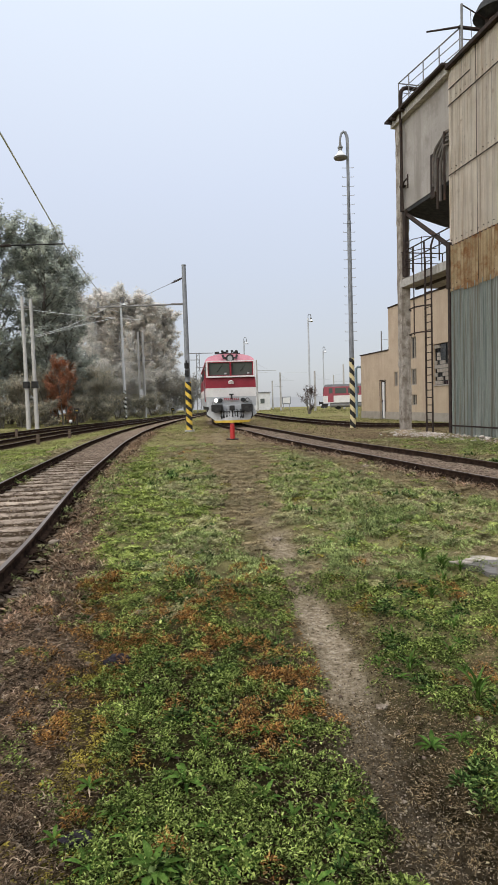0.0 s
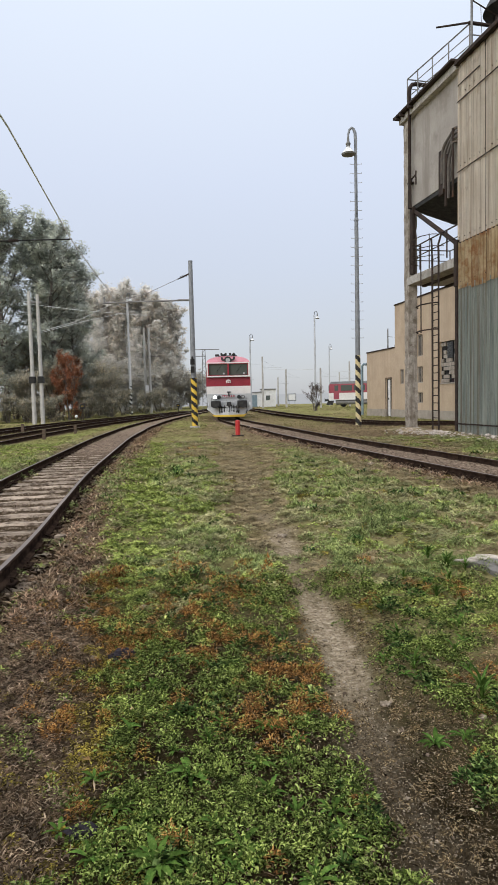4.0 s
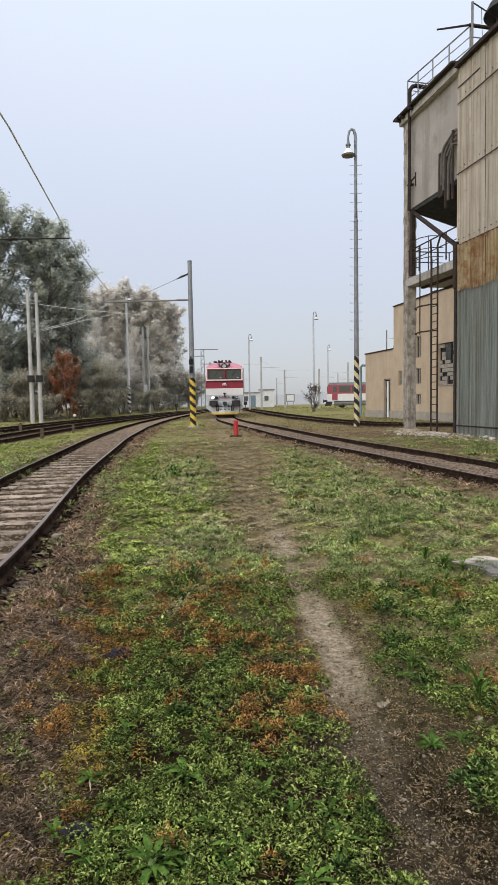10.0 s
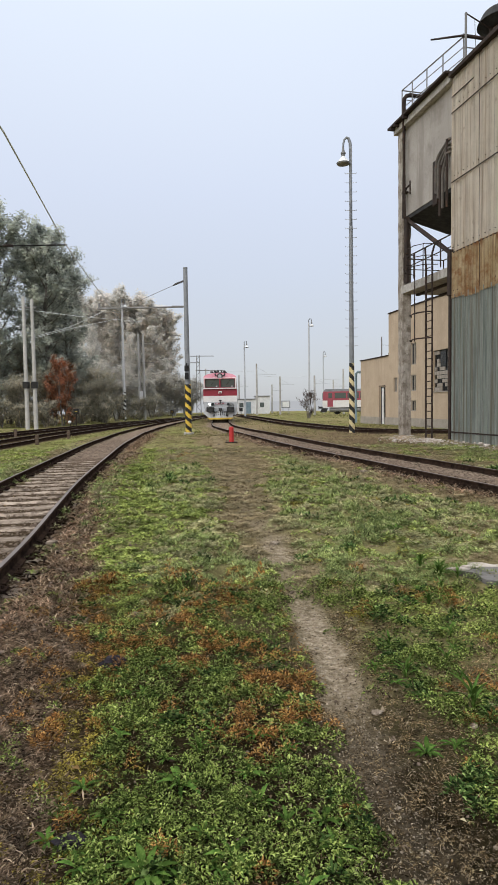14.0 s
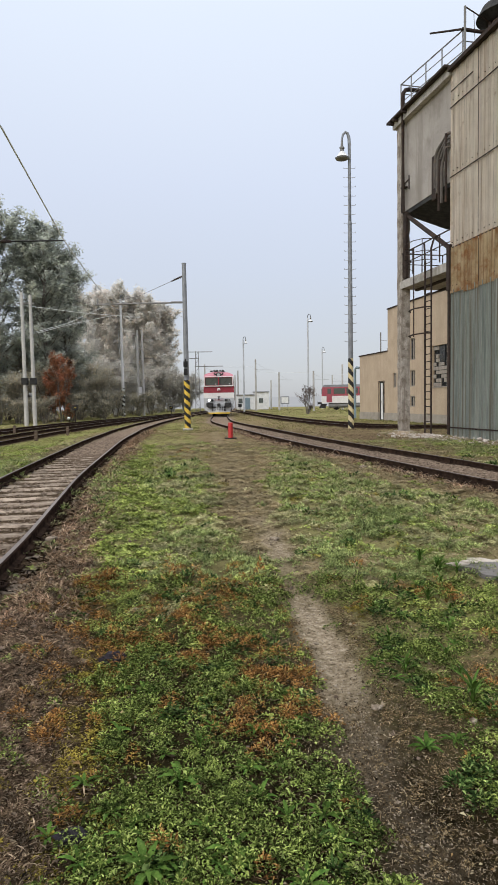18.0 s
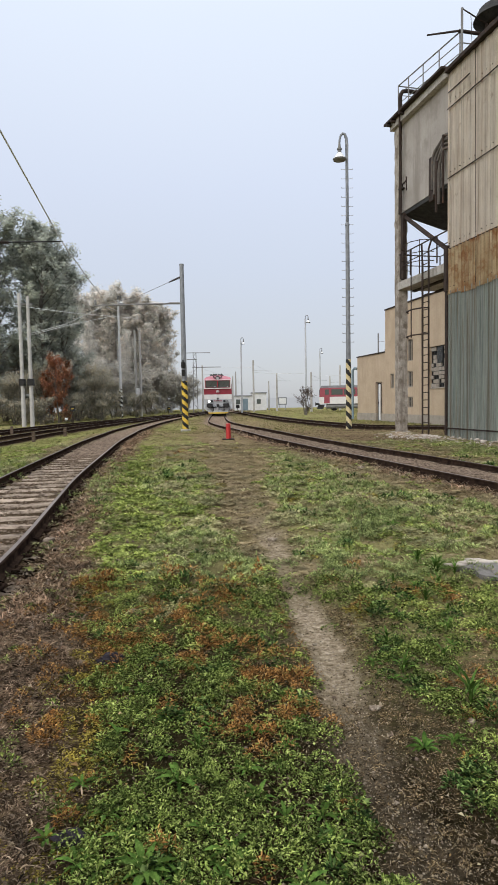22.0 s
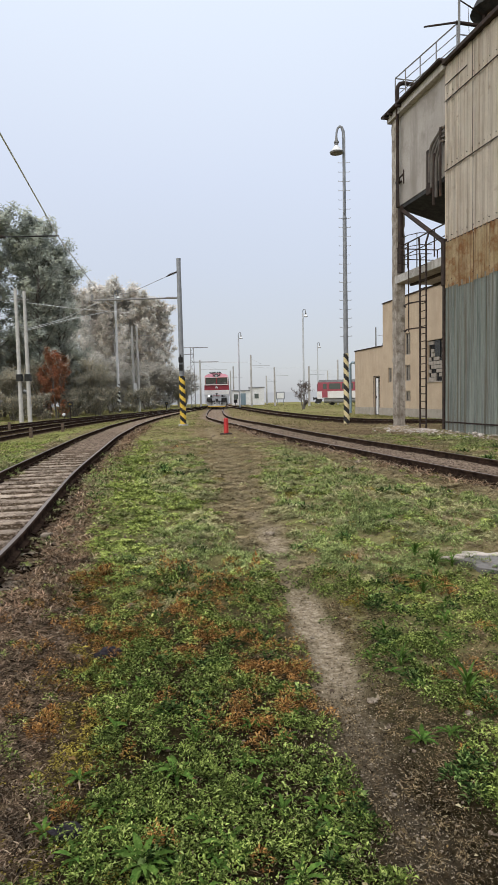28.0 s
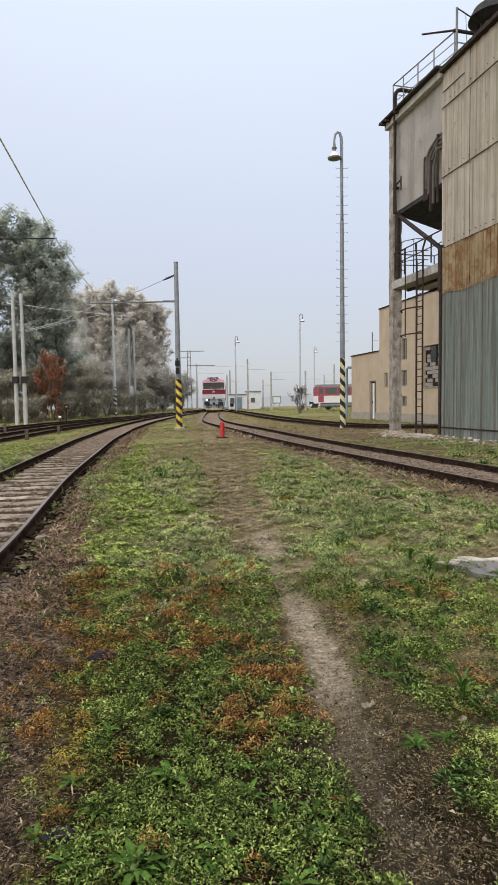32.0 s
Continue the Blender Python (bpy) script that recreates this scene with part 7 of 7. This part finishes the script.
def build_crumbs():
    """Crumbs of soil, chaff and grit on the trodden and bare places."""
    x, y, nr = scatter(150000, 811, 1.55, 12.0)
    path, bed, verge, dry, n1, n2, n3 = ground_masks(x, y)
    o = np.argsort(FOOTPATH[:, 1])
    d = np.abs(x - np.interp(y, FOOTPATH[o, 1], FOOTPATH[o, 0]))
    ok = nr.rand(len(x)) < np.clip(0.15 + 0.8 * np.clip((0.42 - d) / 0.15, 0, 1) + 0.6 * verge + 0.3 * dry, 0, 1) * (1 - 0.9 * path)
    x, y = x[ok], y[ok]
    m = len(x)
    s = 0.0055 * (1 + 0.2 * np.maximum(0, y - 2)) * np.exp(nr.normal(0, 0.45, m))
    v, f = tri_leaves(np.stack([x, y, ground_height(x, y) + 0.004 + 0.006 * nr.rand(m)], 1), nr.rand(m) * 6.283, nr.uniform(-0.3, 0.9, m), s, s * nr.uniform(0.4, 1.1, m))
    tagged(fast_mesh("soil_crumbs", v, f, CRUMB), "loose crumbs of soil and chaff on the bare ground", "soil", kind="stuff")


build_crumbs()


def outer_weeds():
    """Coarser growth beside and behind the standpoint."""
    nr = np.random.RandomState(88)
    n = 11000
    x, y = nr.uniform(-6, 7, n), nr.uniform(-5, 9, n)
    kind, grow = weed_kind(x, y, nr)
    ok = ((np.abs(x) > 0.47 * y + 0.3) | (y < 1.5)) & (nr.rand(n) < grow)
    for k, mat, label in ((0, WEED_GREEN, "low green weeds over the rest of the yard"), (1, WEED_LIME, "yellow-green moss over the rest of the yard"), (3, WEED_RED, "red-brown weeds over the rest of the yard"), (4, TURF, "olive turf over the rest of the yard"), (5, DRY_TURF, "withered turf over the rest of the yard")):
        q = ok & ((kind == k) | ((k == 4) & np.isin(kind, (2, 6))))
        cx, cy = np.repeat(x[q], 13), np.repeat(y[q], 13)
        m = len(cx)
        r, a = 0.09 * np.sqrt(nr.rand(m)), nr.rand(m) * 6.283
        px, py = cx + r * np.cos(a), cy + r * np.sin(a)
        s = 0.034 * np.exp(nr.normal(0, 0.3, m))
        v, f = tri_leaves(np.stack([px, py, ground_height(px, py) + 0.045 * (1 - r / 0.1)], 1), a + nr.normal(0, 0.8, m), nr.uniform(-0.2, 0.8, m), s, s * 0.55)
        tagged(fast_mesh("ground_weeds", v, f, mat), label, "weeds", kind="stuff")


outer_weeds()


def lance_leaf(length, width, arch, seed, jag=0.1):
    """A ribbed, arching leaf with a midrib fold and a wavy edge."""
    rng = random.Random(seed)
    bm = B()
    rows = []
    for i in range(11):
        f = i / 10
        w = width * (math.sin(math.pi * (0.06 + 0.94 * f) ** 1.2) ** 0.8) * 0.5 * (rng.uniform(0.95, 1.15) if i % 2 else rng.uniform(1 - jag, 1))
        z = arch * length * (f - 1.15 * f * f)
        rows.append([bm.verts.new((f * length, s * w, z + abs(s) * w * 0.35)) for s in (-1, 0, 1)])
    for a, b in zip(rows, rows[1:]):
        for j in range(2):
            fc = bm.faces.new((a[j], a[j + 1], b[j + 1], b[j]))
            fc.smooth = True
    mesh = bpy.data.meshes.new("leaf")
    bm.to_mesh(mesh)
    bm.free()
    return mesh


def build_rosettes():
    wide = [lance_leaf(0.13, 0.03, 0.6, i, 0.55) for i in range(5)]
    slim = [lance_leaf(0.2, 0.018, 0.8, 10 + i) for i in range(4)]
    for k in wide + slim:
        k.materials.append(BROAD_LEAF)
    rng = random.Random(77)
    spots = [(-0.36, 1.95, 0.85, wide, 22), (-0.08, 2.02, 0.75, wide, 8), (-0.30, 2.44, 0.85, wide, 11), (-0.02, 2.50, 0.7, wide, 9), (-0.24, 2.66, 0.6, slim, 10), (0.02, 2.32, 0.6, wide, 8), (0.28, 2.05, 0.6, wide, 8), (-0.42, 2.95, 0.6, wide, 8),
             (1.70, 5.50, 0.95, slim, 30), (1.60, 5.75, 0.8, slim, 24), (1.84, 5.42, 0.7, slim, 18), (1.10, 3.0, 1.0, slim, 16), (1.78, 7.5, 1.2, wide, 12), (0.72, 3.55, 0.6, wide, 8), (-0.75, 2.15, 0.6, wide, 7), (-0.55, 2.25, 0.7, wide, 8), (0.12, 2.2, 0.6, wide, 8),
             (1.05, 4.3, 0.8, wide, 9), (1.35, 4.1, 0.8, wide, 9), (1.22, 4.6, 0.7, wide, 8)]
    for _ in range(34):
        y = rng.uniform(1.75, 3.3)
        spots.append((rng.uniform(-0.36 * y + 0.1, 0.3), y, rng.uniform(0.35, 0.65), wide, rng.randint(7, 12)))
    for _ in range(22):
        y = rng.uniform(2.6, 5.2)
        spots.append((rng.uniform(0.75, 0.36 * y), y, rng.uniform(0.4, 0.75), rng.choice((wide, slim)), rng.randint(8, 13)))
    for x, y, s, kinds, n in spots:
        z = float(ground_height(np.array([x]), np.array([y]))[0])
        t = thing("leafy_weed", pose(x, y, z, 0, 0, rng.uniform(0, 360)), "rosette of long green leaves growing in the turf" if kinds is wide else "tuft of slender dark green leaves", "weed", "leafy weeds in the turf")
        for i in range(n):
            o = link("leaf", rng.choice(kinds), t)
            el = rng.uniform(4, 34) if kinds is wide else rng.uniform(25, 75)
            q = s * rng.uniform(0.65, 1.15)
            o.matrix_basis = pose(0, 0, 0.005, 0, -el, 360 * i / n + rng.uniform(-18, 18)) @ Matrix.Diagonal((q, q, q, 1))


build_rosettes()


# ---- stones, litter, small things on the ground ----
def rock_mesh(seed, flat=0.7):
    bm = B()
    bmesh.ops.create_icosphere(bm, subdivisions=1, radius=1)
    for v in bm.verts:
        v.co *= 1 + 0.45 * noise.noise(v.co * 1.3 + Vector((seed * 3.1, 0, 0)))
        v.co.z *= flat
    v = np.array([tuple(q.co) for q in bm.verts])
    f = np.array([[q.index for q in p.verts] for p in bm.faces])
    bm.free()
    return v, f


def pebbles(name, x, y, z, size, mat, label, seed=0, category="stones"):
    shapes = [rock_mesh(seed + i) for i in range(4)]
    nr = np.random.RandomState(seed)
    vs, fs, off = [], [], 0
    for i in range(len(x)):
        v, f = shapes[i % 4]
        a = nr.rand() * 6.283
        c, s = math.cos(a), math.sin(a)
        w = v * size[i] * np.array([1, nr.uniform(0.6, 1), nr.uniform(0.5, 1)])
        w = np.stack([w[:, 0] * c - w[:, 1] * s + x[i], w[:, 0] * s + w[:, 1] * c + y[i], w[:, 2] + z[i]], 1)
        vs.append(w)
        fs.append(f + off)
        off += len(v)
    tagged(fast_mesh(name, np.concatenate(vs), np.concatenate(fs), mat), label, category, kind="stuff")


def build_stones():
    nr = np.random.RandomState(12)
    for line, n, seed, y1 in ((WEST, 4200, 1, 30), (EAST, 4800, 2, 34)):
        y = np.exp(nr.uniform(np.log(3.5), np.log(y1), n))
        o = np.argsort(line[:, 1])
        x = np.interp(y, line[o, 1], line[o, 0]) + nr.normal(0, 0.85, n)
        d = np.abs(off_line(line, x, y))
        ok = (np.abs(d - 0.7535) > 0.1) & ((d > 0.85) | (y > 19) | (seed == 2) | (nr.rand(n) < 0.75))
        x, y = x[ok], y[ok]
        pebbles("ballast_stones", x, y, ground_height(x, y) + 0.004, nr.uniform(0.012, 0.032, len(x)) * (1 + 0.02 * y), STONE, "loose brown ballast stones along the track", seed * 10)
    n = 4600
    y = np.exp(nr.uniform(np.log(1.8), np.log(12), n))
    o = np.argsort(FOOTPATH[:, 1])
    x = np.interp(y, FOOTPATH[o, 1], FOOTPATH[o, 0]) + nr.normal(0, 0.1, n)
    ok = nr.rand(n) < np.where(y < 3, 0.5, 0.12) + 0.7 * ground_masks(x, y)[0]
    x, y = x[ok], y[ok]
    n = len(x)
    pebbles("path_gravel", x, y, ground_height(x, y) + 0.001, np.exp(nr.normal(-6.0, 0.45, n)) * (1 + 0.08 * y), PEBBLE, "fine pale gravel on the footpath", 50)
    n = 420
    x, y, _ = scatter(n, 63, 1.7, 14)
    pebbles("dark_pebbles", x, y, ground_height(x, y) + 0.004, nr.uniform(0.004, 0.012, n) * (1 + 0.06 * y), STONE, "scattered dark pebbles between the weeds", 60)
    # rubble at the foot of the tower
    n = 520
    ly = np.where(nr.rand(n) < 0.45, nr.normal(1.0, 1.0, n), nr.uniform(-6.5, 4.0, n))
    lx = nr.normal(-0.6, 0.45, n)
    c, s = math.cos(radians(12.1)), math.sin(radians(12.1))
    x, y = 7.84 + lx * c - ly * s, 23.64 + lx * s + ly * c
    pebbles("broken_rubble", x, y, 0.0 + 0.1 * np.exp(-((lx + 0.3) / 0.6) ** 2) + 0 * x, np.exp(nr.normal(-3.6, 0.6, n)), RUBBLE, "pale broken concrete rubble at the tower's foot", 70, "rubble")


build_stones()


def build_heap():
    """A low bank of earth along the foot of the tower."""
    xs, ys = np.linspace(-1.7, 0.9, 40), np.linspace(-7, 6.2, 130)
    gx, gy = np.meshgrid(xs, ys)
    x, y = gx.ravel(), gy.ravel()
    n = fnoise(x, y, 0.7, 401)
    e = np.interp(y, [-7, -5, 0, 3, 5, 6.2], [0.0, 0.6, 0.8, 1.0, 0.7, 0.0])
    z = 0.2 * e * np.exp(-((x + 0.3) / 0.5) ** 2) * (0.4 + n) + 0.05 * (fnoise(x, y, 0.2, 402) - 0.5) - 0.055
    i = (np.arange(len(ys) - 1)[:, None] * 40 + np.arange(39)[None, :]).ravel()
    ob = fast_mesh("earth_bank", np.stack([x, y, z], 1), np.stack([i, i + 1, i + 41, i + 40], 1), EARTH)
    ob.data.shade_smooth()
    ob.matrix_basis = TOWER
    tagged(ob, "low bank of pale tan earth along the tower's foot", "earth", kind="structure")


build_heap()


def ground_z(x, y):
    return float(ground_height(np.array([x]), np.array([y]))[0])


def build_litter():
    # crumpled dark bag
    for x, y, s, lab in ((-0.82, 3.62, 0.075, "small crumpled dark plastic bag in the weeds"), (-0.66, 2.13, 0.055, "flattened dark scrap lying on the soil")):
        bm = B()
        bmesh.ops.create_icosphere(bm, subdivisions=3, radius=1)
        for v in bm.verts:
            v.co *= 1 + 0.5 * noise.noise(v.co * 2.2 + Vector((x * 9, 0, 0))) + 0.2 * noise.noise(v.co * 6)
            v.co = Vector((v.co.x * s, v.co.y * s * 0.8, v.co.z * s * (0.65 if s > 0.06 else 0.25) + s * 0.45))
        ob = part("crumpled_bag", bm, surf("dark_plastic_film", (0.012, 0.009, 0.012), (0.03, 0.024, 0.03), 9, 40, 0.75, bump=0.3))
        ob.matrix_basis = pose(x, y, ground_z(x, y) - 0.005)
        tagged(ob, lab, "bag")
    # concrete slab with a pale pipe edge
    t = thing("concrete_slab", pose(2.29, 5.40, -0.03, 0, 0, -14), "broken weathered concrete slab lying in the grass", "slab")
    bm = B()
    prism(bm, [(-0.42, 0.03), (-0.3, 0.13), (-0.24, 0.22), (-0.02, 0.22), (0.05, 0.27), (0.4, 0.25), (0.9, 0.3), (1.0, -0.5), (0.4, -0.42), (0.1, -0.46), (-0.05, -0.3), (-0.22, -0.24), (-0.26, -0.08)], "z", -0.06, 0.06)
    bmesh.ops.triangulate(bm, faces=bm.faces[:])
    bmesh.ops.subdivide_edges(bm, edges=bm.edges[:], cuts=4, use_grid_fill=True)
    for v in bm.verts:
        v.co += Vector((noise.noise(v.co * 9), noise.noise(v.co * 9 + Vector((7, 0, 0))), 0.8 * noise.noise(v.co * 6 + Vector((0, 5, 0))))) * 0.025
    part("slab", bm, SLAB, t)
    rng = random.Random(9)
    x = -0.43
    while x < 0.5:
        size = rng.uniform(0.06, 0.12)
        v, f = rock_mesh(rng.randint(1, 90), 0.4)
        y = float(np.interp(x, [-0.43, -0.25, 0.0, 0.5], [0.05, 0.2, 0.235, 0.26]))
        fast_mesh("kerb_edge", v * np.array([size * 1.3, size * 0.5, size * 0.7]) + np.array([x, y, 0.065]), f, RUBBLE, t)
        x += size * 1.4
    # broken plank on the verge
    bm = box(B(), (0, 0, 0.012), (0.26, 0.09, 0.03), 0.008)
    for v in bm.verts:
        v.co.y += 0.03 * noise.noise(v.co * 9) + 0.1 * v.co.x ** 2
    ob = part("broken_plank", bm, CONCRETE_SLEEPER)
    ob.matrix_basis = pose(-2.17, 6.95, ground_z(-2.17, 6.95) + 0.015, 2, -3, -12)
    tagged(ob, "weathered broken plank lying on the verge", "plank")
    # red marker post
    t = thing("marker_post", pose(-0.68, 25.8, 0), "short red painted marker post by the track", "marker post")
    bm = B()
    rod(bm, (0, 0, 0), (0, 0, 0.64), 0.1, 0.095, n=16)
    part("post", bm, RED_POST, t, "", True)
    bm = B()
    rod(bm, (0, 0, 0.64), (0, 0, 0.67), 0.105, 0.08, n=16)
    part("cap", bm, RED_POST, t)
    bm = box(B(), (0, 0, 0.02), (0.5, 0.4, 0.06), 0.02)
    part("base_plate", bm, DARK_RUST, t)
    # white stones here and there
    for x, y, s in ((-1.15, 24.6, 0.07), (2.61, 14.02, 0.10), (0.62, 3.0, 0.03), (1.05, 2.85, 0.022), (0.42, 3.9, 0.02), (4.9, 8.9, 0.08), (0.28, 6.9, 0.06), (1.0, 2.45, 0.015), (0.35, 2.0, 0.014)):
        v, f = rock_mesh(int(x * 10 + y), 0.5)
        ob = fast_mesh("pale_stone", v * s, f, PEBBLE)
        ob.matrix_basis = pose(x, y, ground_z(x, y) + s * 0.2)
        tagged(ob, "small pale stone lying on the ground", "stone", "pale stones")
    # dwarf signals
    for x, y, h in ((-13.9, 50.5, 1.25), (-9.2, 76, 0.9)):
        t = thing("dwarf_signal", pose(x, y, 0), "low black track signal on a short stake", "signal")
        part("stake", rod(B(), (0, 0, 0), (0, 0, h), 0.05, n=8), DARK_RUST, t)
        hd = part("head", box(B(), (0, 0, h), (0.42, 0.16, 0.42), 0.03), BLACK, t)
        part("arrow", box(B(), (0.02, -0.09, h), (0.2, 0.02, 0.05), 0.004, Matrix.Translation((0, 0, 0))), YELLOW, hd)
    t = thing("switch_stand", pose(-14.3, 50.0, 0), "white switch counterweight beside the rails", "switch stand")
    bm = B()
    bmesh.ops.create_uvsphere(bm, u_segments=16, v_segments=10, radius=0.13, matrix=Matrix.Translation((0, 0, 0.42)))
    part("counterweight", bm, WHITE, t, "", True)
    part("lever", rod(B(), (0, 0, 0), (0.1, 0, 0.42), 0.03, n=6), DARK_RUST, t)
    t = thing("switch_stand", pose(-0.9, 88, 0), "dark switch lantern beside the distant rails", "switch stand")
    part("lantern", box(B(), (0, 0, 0.95), (0.5, 0.4, 0.5), 0.06), BLACK, t)
    part("lever", rod(B(), (0, 0, 0), (0, 0, 0.8), 0.05, n=6), DARK_RUST, t)
    for x, y in ((-9.0, 26.5), (-8.95, 31.0), (-12.9, 34.5)):
        t = thing("track_stake", pose(x, y, 0), "short weathered wooden stake by the outer rails", "stake", "stakes by the outer rails")
        part("stake", box(B(), (0, 0, 0.2), (0.14, 0.1, 0.46), 0.02), OLD_SLEEPER, t)


build_litter()


motions()
